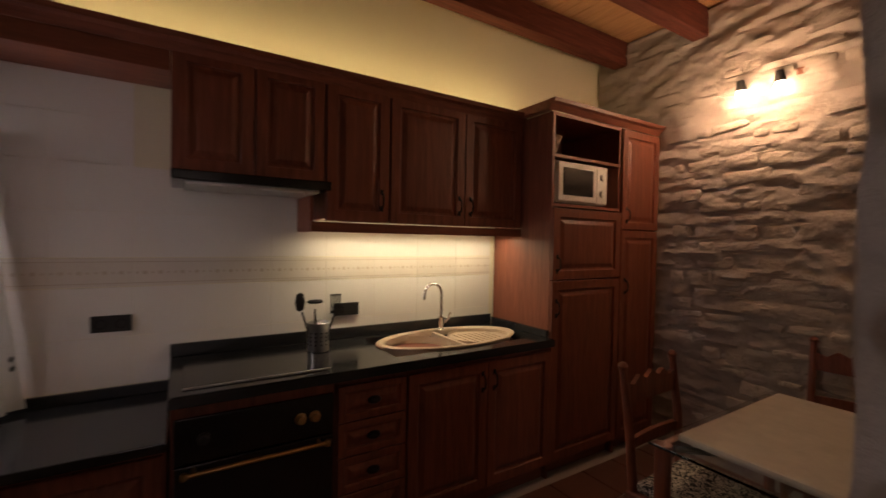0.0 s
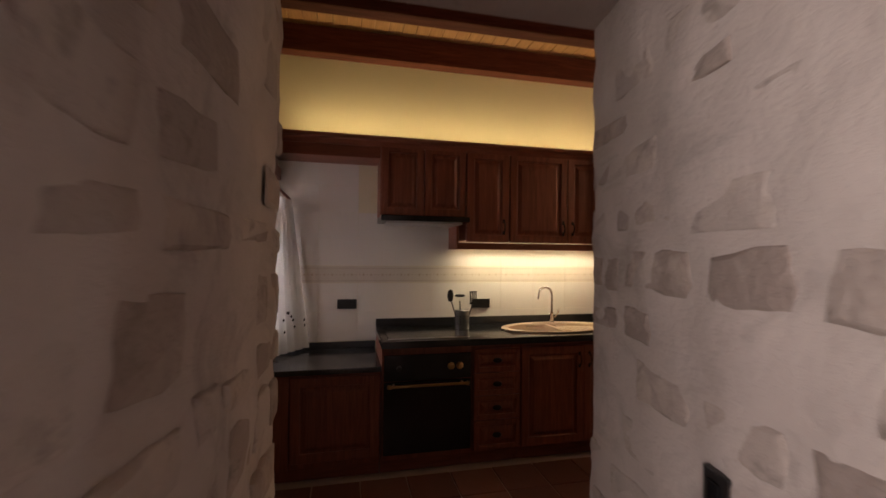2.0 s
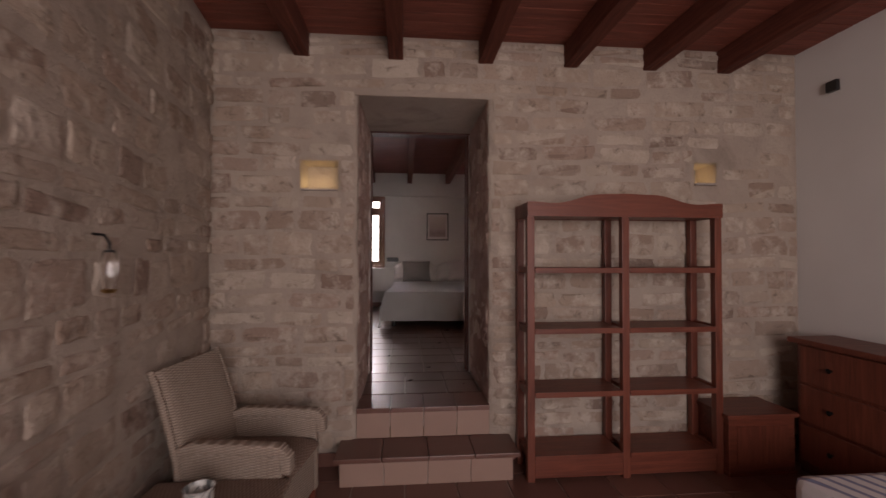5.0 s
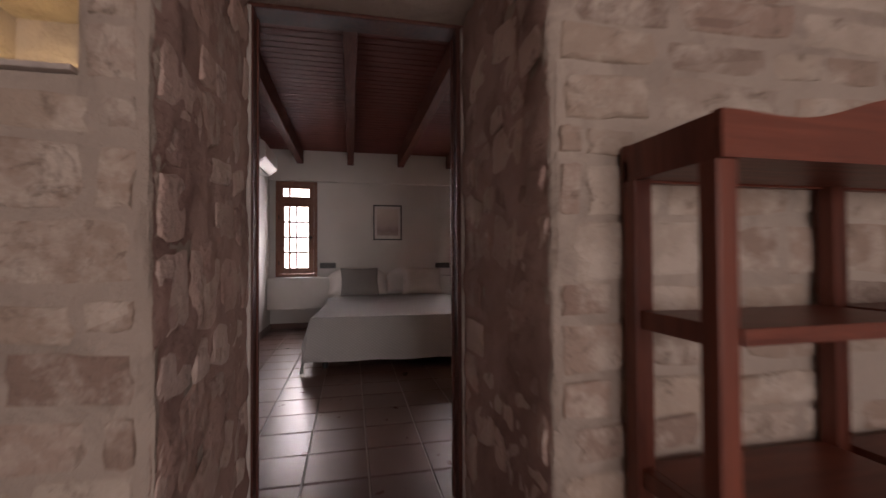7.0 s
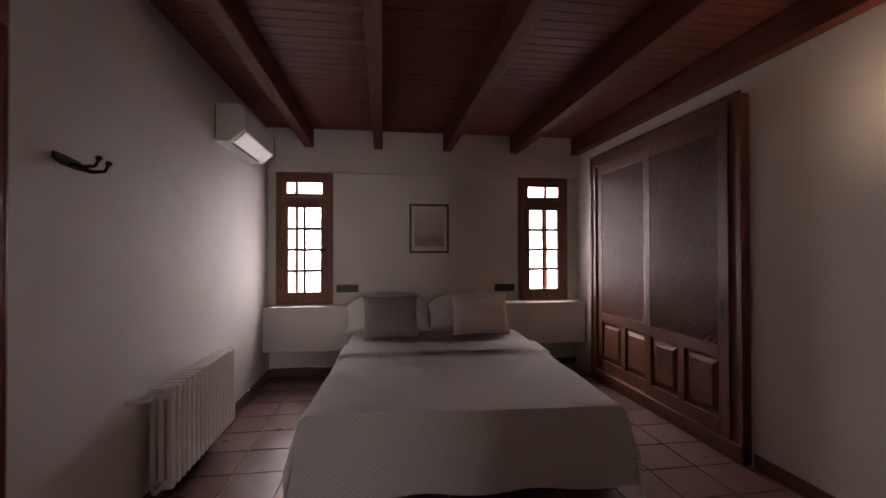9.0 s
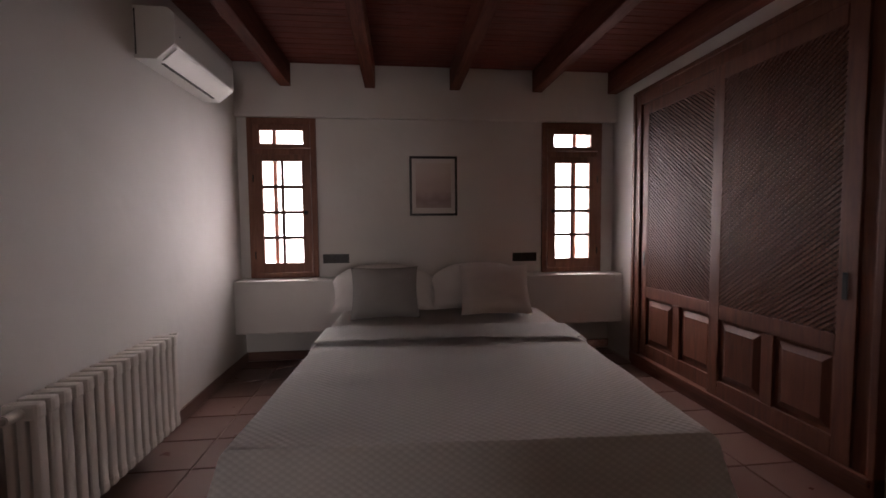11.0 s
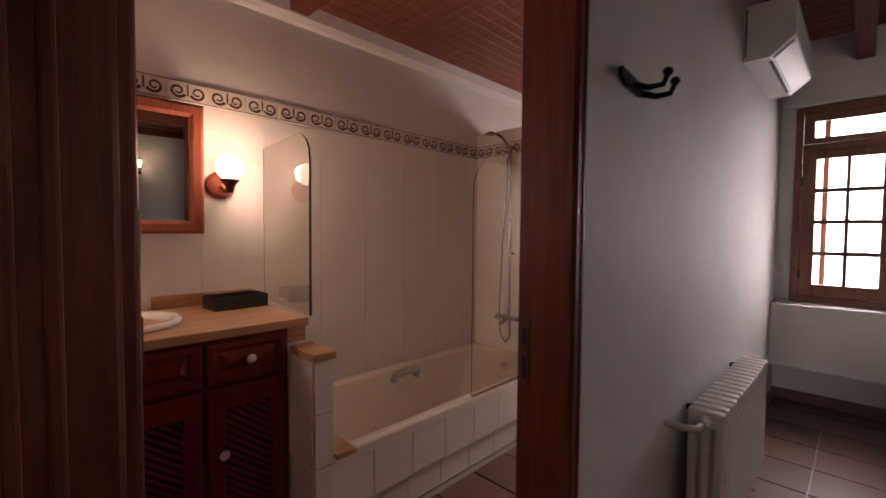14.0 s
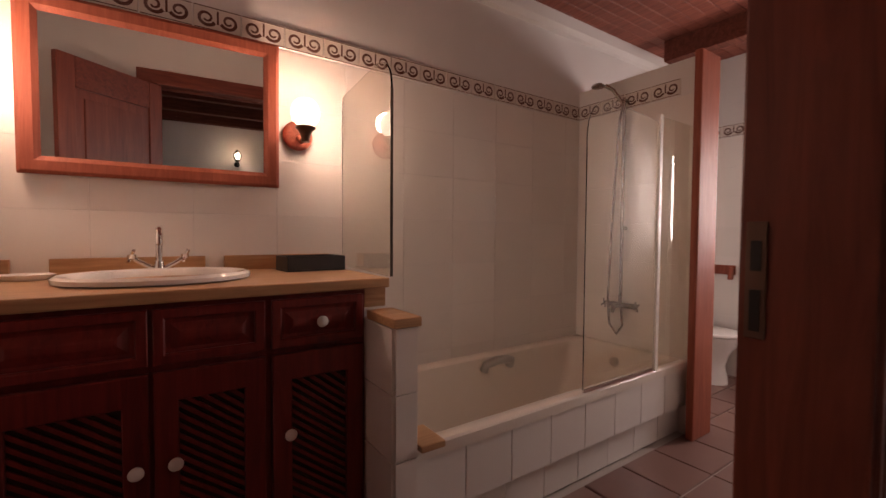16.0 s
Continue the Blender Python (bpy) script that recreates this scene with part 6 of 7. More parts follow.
def bath_sconce(y):
    t = thing("bathroom_sconce", pose(-2.098, y, 1.45, 0, 0, 90), "wooden wall sconce with a lit frosted glass globe", "wall lamp", "sconces beside the mirror")
    bm = bmesh.new()
    lathe(bm, [(0, 0.0), (0.065, 0.0), (0.068, 0.008), (0.06, 0.018), (0.045, 0.022), (0, 0.024)], 28)
    part("rosette", bm, MIRRORWOOD, t, "", True, pose(0, 0, 0, 90, 0, 0))
    bm = bmesh.new()
    tube(bm, [(0, -0.02, -0.01), (0, -0.07, -0.035), (0, -0.12, -0.03), (0, -0.13, 0.0)], 0.012, 12)
    part("arm", bm, MIRRORWOOD, t, "", True)
    bm = bmesh.new()
    lathe(bm, [(0, -0.05), (0.018, -0.048), (0.02, -0.02), (0.032, 0.0), (0.045, 0.012), (0.042, 0.018), (0, 0.016)], 20, (0, -0.13, 0))
    part("cup", bm, BRONZE, t, "", True)
    bm = bmesh.new()
    lathe(bm, [(0.03, 0.018), (0.055, 0.045), (0.062, 0.08), (0.052, 0.115), (0.032, 0.135), (0.028, 0.133)], 24, (0, -0.13, 0))
    b = part("globe", bm, OPAL, t, "lit frosted glass globe", True)
    b.visible_shadow = False
    return t


bath_sconce(2.24)
bath_sconce(1.19)

# half wall between vanity and bath, with its glass
pr = thing("tiled_half_wall", pose(0, 0, 0), "low white tiled half wall with wooden caps beside the bath", "half wall")
part("core", boxes((-2.098, -1.27, 2.31, 2.396, ZB, 0.700)), GROUT_W, pr)
for z0, z1 in ((ZB, 0.03), (0.033, 0.26), (0.263, 0.48), (0.483, 0.698)):
    part("tile", boxes((-1.2695, -1.262, 2.312, 2.394, z0 + 0.002, z1), bev=0.002), WTILE, pr)
    part("tile", boxes((-1.50, -1.272, 2.302, 2.3095, z0 + 0.002, z1), bev=0.002), WTILE, pr)
part("cap", boxes((-1.46, -1.25, 2.30, 2.402, 0.701, 0.733), bev=0.005), OAK, pr, "varnished wooden cap")
part("cap", boxes((-1.40, -1.25, 2.404, 2.50, 0.274, 0.297), bev=0.004), OAK, pr, "varnished wooden cap")
gs = thing("glass_screen", pose(XV, 2.40, 0.845, 0, 0, -5.4) @ Matrix.Translation((-XV, 0, 0)), "frosted edge glass panel with a rounded corner on the half wall", "glass screen")
out = [(-2.096, 0.0), (XV - 0.005, 0.0), (XV - 0.005, 0.70)] + [(XV - 0.165 + 0.16 * math.cos(radians(a)), 0.70 + 0.12 * math.sin(radians(a))) for a in range(15, 91, 15)] + [(-2.096, 0.82)]
bm = bmesh.new()
prism(bm, out, -0.004, 0.004, "y")
part("pane", bm, SHOWERGLASS, gs).visible_shadow = False
part("edge_strip", boxes((XV - 0.006, XV - 0.0005, -0.005, 0.005, 0.0, 0.69), bev=0.001), BROWNEDGE, gs, "dark edge strip")

# bath
tb = thing("bathtub", pose(0, 0, ZB), "cream bathtub with a white tiled front", "bathtub")
X0, X1, YA, YB, ZR = -2.098, -1.30, 2.40, 4.272, 0.44


def ring(ix, iy, r, z, n=10):
    pts = []
    for cx, cy, a0 in ((X1 - ix - r, YB - iy - r, 0), (X0 + ix + r, YB - iy - r, 90), (X0 + ix + r, YA + iy + r, 180), (X1 - ix - r, YA + iy + r, 270)):
        for k in range(n + 1):
            a = radians(a0 + 90 * k / n)
            pts.append((cx + r * math.cos(a), cy + r * math.sin(a), z))
    return pts


bm = bmesh.new()
prev = None
for ix, iy, r, z in ((0.0, 0.0, 0.004, ZR - 0.05), (0.0, 0.0, 0.01, ZR - 0.008), (0.008, 0.008, 0.012, ZR), (0.06, 0.06, 0.10, ZR), (0.075, 0.075, 0.12, ZR - 0.012), (0.10, 0.13, 0.14, ZR - 0.20), (0.16, 0.28, 0.14, ZR - 0.36), (0.24, 0.40, 0.12, ZR - 0.385)):
    cur = [bm.verts.new(p) for p in ring(ix, iy, r, z)]
    if prev:
        n = len(cur)
        for k in range(n):
            bm.faces.new((prev[k], prev[(k + 1) % n], cur[(k + 1) % n], cur[k]))
    prev = cur
bm.faces.new(prev)
part("tub", bm, TUBWHITE, tb, "", True)
part("front_core", boxes((-1.345, -1.318, YA, YB, 0.168, ZR - 0.052)), GROUT_W, tb)
part("base_core", boxes((-1.375, -1.352, YA, YB, 0.0, 0.1675)), GROUT_W, tb)
n = 8
for i in range(n):
    a = YA + (YB - YA) * i / n
    b = YA + (YB - YA) * (i + 1) / n
    part("front_tile", boxes((-1.3175, -1.309, a + 0.002, b - 0.002, 0.172, ZR - 0.054), bev=0.002), WTILE, tb)
    part("front_tile", boxes((-1.3515, -1.345, a + 0.002, b - 0.002, 0.004, 0.166), bev=0.002), WTILE, tb)
bm = bmesh.new()
tube(bm, [(-2.0, 3.30, 0.36), (-1.985, 3.305, 0.40), (-1.955, 3.36, 0.425), (-1.955, 3.44, 0.42), (-1.985, 3.50, 0.40), (-2.0, 3.505, 0.36)], 0.026, 10)
part("grip", bm, STEEL, tb, "chrome grip handle", True)
bm = bmesh.new()
lathe(bm, [(0, 0), (0.032, 0), (0.03, 0.012), (0, 0.014)], 18)
part("overflow", bm, CHROME, tb, "", True, pose(-1.70, 4.15, 0.35, 80, 0, 0))

ss = thing("shower_screen", pose(-1.30, 0, 0.272), "clear glass bath screen with a white post", "shower screen")
out = [(3.30, 0.02), (3.89, 0.02), (3.89, 1.33), (3.50, 1.36)] + [(3.46 + 0.16 * math.cos(radians(a)), 1.19 + 0.17 * math.sin(radians(a))) for a in range(95, 181, 17)]
bm = bmesh.new()
prism(bm, out, -0.003, 0.003, "x")
part("pane", bm, SHOWERGLASS, ss).visible_shadow = False
part("post", boxes((-0.012, 0.012, 3.892, 3.92, 0.003, 1.37), bev=0.003), WHITEENAMEL, ss, "white enamelled post")
part("seal", boxes((-0.005, 0.005, 3.30, 3.89, 0.004, 0.019)), CHROME, ss)
part("fixed_glass", boxes((-0.003, 0.003, 3.921, 4.265, 0.02, 1.36)), SHOWERGLASS, ss).visible_shadow = False

sh = thing("shower_set", pose(-1.715, 4.268, 0.0), "chrome bath mixer with hose, riser and hand shower", "shower")
bm = bmesh.new()
tube(bm, [(-0.09, -0.05, 0.545), (0.09, -0.05, 0.545)], 0.017, 12)
for s in (-1, 1):
    tube(bm, [(s * 0.075, 0.0, 0.545), (s * 0.075, -0.05, 0.545)], 0.014, 10)
    for a in (0, 90):
        c, d = math.cos(radians(a + 20)) * 0.034, math.sin(radians(a + 20)) * 0.034
        tube(bm, [(s * 0.115, -0.05 - c, 0.545 - d), (s * 0.115, -0.05 + c, 0.545 + d)], 0.006, 8)
tube(bm, [(0, -0.05, 0.545), (0, -0.11, 0.54), (0, -0.14, 0.51)], 0.014, 10)
tube(bm, [(0, -0.05, 0.545), (0.0, -0.05, 0.61)], 0.012, 10)
part("mixer", bm, SHOWERMETAL, sh, "", True)
bm = bmesh.new()
tube(bm, [(0.0, -0.045, 0.60), (0.0, -0.045, 1.90)], 0.010, 12)
for z in (1.05, 1.88):
    tube(bm, [(0, 0, z), (0, -0.045, z)], 0.012, 10)
part("riser", bm, SHOWERMETAL, sh, "", True)
bm = bmesh.new()
tube(bm, [(0.0, -0.06, 1.86), (-0.05, -0.09, 1.95), (-0.09, -0.12, 1.985)], [0.011, 0.012, 0.014], 12)
lathe(bm, [(0, 0.02), (0.03, 0.016), (0.045, 0.0), (0.04, -0.006), (0, -0.008)], 20, (-0.13, -0.14, 1.985))
part("shower_head", bm, SHOWERMETAL, sh, "", True)
bm = bmesh.new()
tube(bm, [(0.02, -0.07, 0.53), (0.045, -0.09, 0.42), (0.01, -0.10, 0.36), (-0.05, -0.09, 0.42), (-0.075, -0.075, 0.60), (-0.05, -0.07, 1.2), (-0.02, -0.065, 1.75), (0.0, -0.06, 1.86)], 0.008, 8)
part("hose", bm, SHOWERMETAL, sh, "steel shower hose", True)

wp = thing("wood_partition_end", pose(0, 0, ZB), "tall reddish wooden post closing the partition beside the bath", "post")
part("post", boxes((-1.268, -1.225, 4.19, 4.41, 0.002, 2.21), bev=0.008), MIRRORWOOD, wp)
wp["kind"] = "structure"

# toilet
tt = thing("toilet", pose(-2.10, 5.40, ZB, 0, 0, 90), "white porcelain toilet with closed lid", "toilet")
bm = bmesh.new()
for_prof = [(0.12, 0.0), (0.115, 0.06), (0.10, 0.14), (0.125, 0.24), (0.18, 0.34), (0.19, 0.385), (0.0, 0.385)]
lathe(bm, for_prof, 28, (0, -0.42, 0.001), 1.0, 1.25)
part("pan", bm, PORCELAIN, tt, "", True)
bm = bmesh.new()
lathe(bm, [(0.0, 0.0), (0.195, 0.0), (0.2, 0.01), (0.195, 0.022), (0.0, 0.03)], 28, (0, -0.42, 0.392), 1.0, 1.22)
part("lid", bm, PORCELAIN, tt, "", True)
part("cistern", boxes((-0.19, 0.19, -0.18, -0.005, 0.40, 0.76), bev=0.02), PORCELAIN, tt)
part("cistern_lid", boxes((-0.20, 0.20, -0.19, -0.004, 0.762, 0.79), bev=0.01), PORCELAIN, tt)
ph = thing("paper_holder", pose(-1.70, 5.694, 0.70), "reddish wooden toilet roll holder on the tiled wall", "paper holder")
part("board", boxes((-0.10, 0.10, -0.02, -0.012, -0.02, 0.06), bev=0.006), MIRRORWOOD, ph)
for x in (-0.09, 0.065):
    part("arm", boxes((x, x + 0.025, -0.09, -0.021, -0.06, 0.05), bev=0.01), MIRRORWOOD, ph)
part("mount", boxes((-0.08, 0.08, -0.0115, 0.0, -0.01, 0.05)), MIRRORWOOD, ph)


# ---------- stones, tiles and joints ----------
def stone_mesh(seed, name, mat, soft=0.5):
    """A flat irregular stone in a unit square, rising to 1 along +z, with rounded shoulders."""
    rnd = random.Random(seed)
    bm = bmesh.new()
    n = 12
    ph = rnd.uniform(0, 1)
    out = []
    for i in range(n):
        a = 2 * math.pi * (i + 0.5) / n
        c, s = math.cos(a), math.sin(a)
        k = 0.5 / max(abs(c), abs(s)) ** 0.85 * rnd.uniform(0.84, 1.0)
        out.append((max(-0.5, min(0.5, c * k)), max(-0.5, min(0.5, s * k))))
    base = [bm.verts.new((x, y, -0.6)) for x, y in out]
    mid = [bm.verts.new((x * 0.985, y * 0.98, 0.35 + rnd.uniform(-0.1, 0.1))) for x, y in out]
    top = [bm.verts.new((x * 0.84, y * 0.78, 0.85 + rnd.uniform(-0.15, 0.15))) for x, y in out]
    ctr = bm.verts.new((rnd.uniform(-0.1, 0.1), rnd.uniform(-0.1, 0.1), 1.0))
    for i in range(n):
        j = (i + 1) % n
        bm.faces.new((base[i], base[j], mid[j], mid[i]))
        bm.faces.new((mid[i], mid[j], top[j], top[i]))
        bm.faces.new((top[i], top[j], ctr))
    return mesh_of(name, bm, mat, True, 75)


def stone_set(mat, n=12):
    return [stone_mesh(i * 7 + 3, "stone", mat) for i in range(n)]


def lay_stones(parent, origin, u, lu, v0, v1, course, width, relief, meshes, seed, holes=(), keep=1.0, joint=0.016, most=300, tilt=2.0):
    """Lay courses of stones on a wall: origin at u=0 and z=0, u along the wall; holes are (u0, u1, z0, z1)."""
    rnd = random.Random(seed)
    o, u = Vector(origin), Vector(u).normalized()
    nrm = Vector((u.y, -u.x, 0))
    z, count = v0, 0
    vs, fs = [], []
    while z < v1 - 0.04:
        h = min(rnd.uniform(*course), v1 - z)
        p = -rnd.uniform(0, width[0])
        while p < lu:
            w = rnd.uniform(*width)
            hh = h * rnd.uniform(0.82, 1.06)
            a, b = max(p, 0.0), min(p + w, lu)
            zc = z + h / 2 + rnd.uniform(-0.008, 0.008)
            for x0, x1, y0, y1 in holes:
                if zc - hh / 2 < y1 and zc + hh / 2 > y0:
                    if a < x0 < b:
                        b = x0
                    elif a < x1 < b:
                        a = x1
            bad = b - a < 0.06 or any(a < x1 - 0.002 and b > x0 + 0.002 and zc - hh / 2 < y1 and zc + hh / 2 > y0 for x0, x1, y0, y1 in holes)
            if not bad and rnd.random() < keep:
                m = Matrix((
                    (u.x, 0, nrm.x, 0), (u.y, 0, nrm.y, 0), (0, 1, 0, 0), (0, 0, 0, 1)))
                at = o + u * ((a + b) / 2) + Vector((0, 0, zc))
                rot = Matrix.Rotation(radians(rnd.uniform(-tilt, tilt)), 4, "Z")
                sc = Matrix.Diagonal((b - a - joint, hh - joint, relief * rnd.uniform(0.6, 1.35), 1))
                me, mm = rnd.choice(meshes), Matrix.Translation(at) @ m @ rot @ sc
                if count < most:
                    piece("stone", me, parent, mm)
                else:
                    k = len(vs)
                    vs += [tuple(mm @ v.co) for v in me.vertices]
                    fs += [tuple(k + i for i in f.vertices) for f in me.polygons]
                count += 1
            p += w
        z += h
    if fs:
        me = bpy.data.meshes.new("upper_stones")
        me.from_pydata(vs, [], fs)
        me.polygons.foreach_set("use_smooth", [True] * len(fs))
        me.materials.append(meshes[0].materials[0])
        rest = new("upper_stones", me)
        rest.parent = parent
        rest["kind"] = "stuff"
    return count


def coat(name, parent, origin, u, lu, z0, z1, step, depth, lift, mat, seed, holes=(), scale=3.5, ragged=False, layered=1.0):
    """The uneven mortar coat of a wall, turned in at its edges and round its holes."""
    o, u = Vector(origin), Vector(u).normalized()
    nrm = Vector((u.y, -u.x, 0))
    us = sorted({round(i * lu / max(1, round(lu / step)), 4) for i in range(round(lu / step) + 1)} | {x for h in holes for x in h[:2] if 0 < x < lu})
    zs = sorted({round(z0 + i * (z1 - z0) / round((z1 - z0) / step), 4) for i in range(round((z1 - z0) / step) + 1)} | {x for h in holes for x in h[2:] if z0 < x < z1})

    def inside(a, b):
        return any(h[0] < a < h[1] and h[2] < b < h[3] for h in holes)
    cells = {(i, j) for i in range(len(us) - 1) for j in range(len(zs) - 1) if not inside((us[i] + us[i + 1]) / 2, (zs[j] + zs[j + 1]) / 2)}
    bm = bmesh.new()
    vs = {}

    def vert(i, j):
        if (i, j) not in vs:
            around = [(i - 1, j - 1), (i, j - 1), (i - 1, j), (i, j)]
            p = o + u * us[i] + Vector((0, 0, zs[j]))
            edge = any(c not in cells for c in around)
            q = p + Vector((seed * 3.7, seed * 1.3, 0))
            q.z *= layered
            k = noise.noise(q * scale) * 0.6 + noise.noise(q * scale * 2.6) * 0.4
            vs[i, j] = bm.verts.new(p + nrm * ((0.002 + depth * 0.9 * abs(k) if ragged else 0.001) if edge else lift + depth * k))
        return vs[i, j]
    for i, j in cells:
        bm.faces.new((vert(i, j), vert(i + 1, j), vert(i + 1, j + 1), vert(i, j + 1)))
    return part(name, bm, mat, parent, "", True)


SAND = stone_set(STONE)
PALE = stone_set(STONE_PALE)
KSTONE = stone_set(STONE_KIT, 10)
# living room, wall with the bedroom door (u runs along +x from x=-0.37)
NX = -0.37
nholes = [(0.54 - NX, 1.40 - NX, -0.4, 2.0), (0.186 - NX, 0.418 - NX, 1.38, 1.575), (2.83 - NX, 2.99 - NX, 1.457, 1.605)]
coat("mortar_coat", wall_n, (NX, 0, 0), (1, 0, 0), 3.97, ZL + 0.09, 2.39, 0.055, 0.012, 0.012, MORTAR, 1, nholes)
lay_stones(wall_n, (NX, -0.013, 0), (1, 0, 0), 3.96, ZL + 0.10, 2.38, (0.07, 0.16), (0.13, 0.42), 0.009, SAND, 11, [(a - 0.01, b + 0.01, c - 0.01, d + 0.01) for a, b, c, d in nholes], 0.95, 0.010, most=300, tilt=4)
# living room, wall to the kitchen (u runs from the doorway corner towards the far corner)
du = Vector((-0.29, 2.54, 0))
coat("mortar_coat", wall_m, (-0.08, -2.54, 0), du, du.length, ZL, 2.39, 0.055, 0.014, 0.014, MORTAR, 2)
lay_stones(wall_m, Vector((-0.08, -2.54, 0)) + Vector((0.0125, 0.001, 0)), du, du.length, ZL + 0.02, 2.38, (0.07, 0.19), (0.12, 0.42), 0.009, SAND, 23, (), 0.86, 0.014, most=300, tilt=5)
# reveals of the kitchen doorway
ju = Vector((0.96, -0.175, 0))
coat("reveal_coat", wall_m, (-1.04, -2.365, 0), ju, ju.length, -0.6, 1.575, 0.05, 0.03, 0.018, MORTAR_LIGHT, 3, (), 7.0, True)
lay_stones(wall_m, Vector((-1.04, -2.365, 0)) + Vector((-0.001, -0.013, 0)), ju, ju.length, -0.5, 1.48, (0.07, 0.15), (0.12, 0.32), 0.008, PALE, 31, (), 0.8, 0.03, most=90, tilt=6)
jl = Vector((-0.96, 0.035, 0))
coat("reveal_coat", wall_m, (-0.08, -3.28, 0), jl, jl.length, -0.6, 1.575, 0.05, 0.03, 0.018, MORTAR_LIGHT, 4, (), 7.0, True)
lay_stones(wall_m, Vector((-0.08, -3.28, 0)) + Vector((0.0, 0.016, 0)), jl, jl.length, -0.5, 1.48, (0.07, 0.16), (0.10, 0.30), 0.008, PALE, 37, (), 0.8, 0.03, most=90, tilt=6)
coat("mortar_coat", wall_m, (-0.08, -5.0, 0), (0, 1, 0), 1.72, ZL, 2.39, 0.05, 0.04, 0.03, LIMEPLASTER, 5, (), 5.0)


def corner_bead(parent, x, y, z0, z1, rad, mat, seed):
    """A lumpy rounded arris of lime down a wall's corner."""
    bm = bmesh.new()
    n, seg = round((z1 - z0) / 0.04), 14
    rows = []
    for i in range(n + 1):
        z = z0 + (z1 - z0) * i / n
        row = []
        for k in range(seg):
            a = 2 * math.pi * k / seg
            p = Vector((math.cos(a), math.sin(a), z * 5 + seed * 9))
            rr = rad * (1 + 0.35 * noise.noise(p * 1.3) + 0.2 * noise.noise(p * 3.1))
            row.append(bm.verts.new((x + rr * math.cos(a), y + rr * math.sin(a), z)))
        rows.append(row)
    for a, b in zip(rows, rows[1:]):
        for k in range(seg):
            bm.faces.new((a[k], a[(k + 1) % seg], b[(k + 1) % seg], b[k]))
    return part("corner_bead", bm, mat, parent, "", True)


corner_bead(wall_m, -0.105, -2.512, ZL, 2.39, 0.032, MORTAR, 1)
corner_bead(wall_m, -1.015, -2.335, ZK, 1.57, 0.034, MORTAR_LIGHT, 2)
corner_bead(wall_m, -1.012, -3.278, ZK, 1.57, 0.04, MORTAR_LIGHT, 3)
corner_bead(wall_m, -0.11, -3.312, ZL, 2.39, 0.035, MORTAR_LIGHT, 4)
corner_bead(wall_n, 1.418, 0.018, 0.0, 2.0, 0.026, MORTAR, 5)
corner_bead(wall_n, 0.522, 0.018, 0.0, 2.0, 0.026, MORTAR, 6)
# reveals of the bedroom doorway, dark and rough
coat("reveal_coat", wall_n, (1.40, 0.775, 0), (0, -1, 0), 0.775, 0.002, 2.0, 0.035, 0.035, 0.012, MORTAR_DARK, 6, (), 9.0, True)
coat("reveal_coat", wall_n, (0.54, 0.0, 0), (0, 1, 0), 0.775, 0.002, 2.0, 0.035, 0.035, 0.012, MORTAR_DARK, 7, (), 9.0, True)
REDDISH = stone_set(STONE_RED, 12)
lay_stones(wall_n, (1.39, 0.765, 0), (0, -1, 0), 0.755, 0.02, 1.97, (0.09, 0.22), (0.10, 0.30), 0.007, REDDISH, 51, (), 0.85, 0.006, most=150, tilt=22)
lay_stones(wall_n, (0.55, 0.01, 0), (0, 1, 0), 0.755, 0.02, 1.97, (0.09, 0.22), (0.10, 0.30), 0.007, REDDISH, 57, (), 0.85, 0.006, most=150, tilt=22)
# kitchen stone wall
kfar = bpy.data.objects["wall_kitchen_far"]
coat("mortar_coat", kfar, (-3.37, 0.30, 0), (1, 0, 0), 2.42, ZK, 2.55, 0.022, 0.05, 0.03, MORTAR_KIT, 8, (), 4.5, False, 3.2)
lay_stones(kfar, (-2.69, 0.285, 0), (1, 0, 0), 1.64, ZK + 0.02, 2.10, (0.05, 0.13), (0.09, 0.30), 0.024, KSTONE, 41, (), 0.7, 0.006, most=300, tilt=6)
kwin = bpy.data.objects["wall_kitchen_window"]
coat("mortar_coat", kwin, (-0.95, -3.58, 0), (-1, 0, 0), 1.46, ZK, 2.55, 0.06, 0.03, 0.02, MORTAR_KIT, 9, (), 5.0)


def tile_mesh(name, w, h, th, mat, bev=0.003):
    """A tile in the plane z, its corner at the origin, with a bevelled upper edge."""
    bm = bmesh.new()
    lo = [bm.verts.new(p) for p in ((0, 0, 0), (w, 0, 0), (w, h, 0), (0, h, 0))]
    up = [bm.verts.new(p) for p in ((0, 0, th - bev), (w, 0, th - bev), (w, h, th - bev), (0, h, th - bev))]
    tp = [bm.verts.new(p) for p in ((bev, bev, th), (w - bev, bev, th), (w - bev, h - bev, th), (bev, h - bev, th))]
    for a, b in ((lo, up), (up, tp)):
        for k in range(4):
            bm.faces.new((a[k], a[(k + 1) % 4], b[(k + 1) % 4], b[k]))
    bm.faces.new(tp)
    return mesh_of(name, bm, mat)


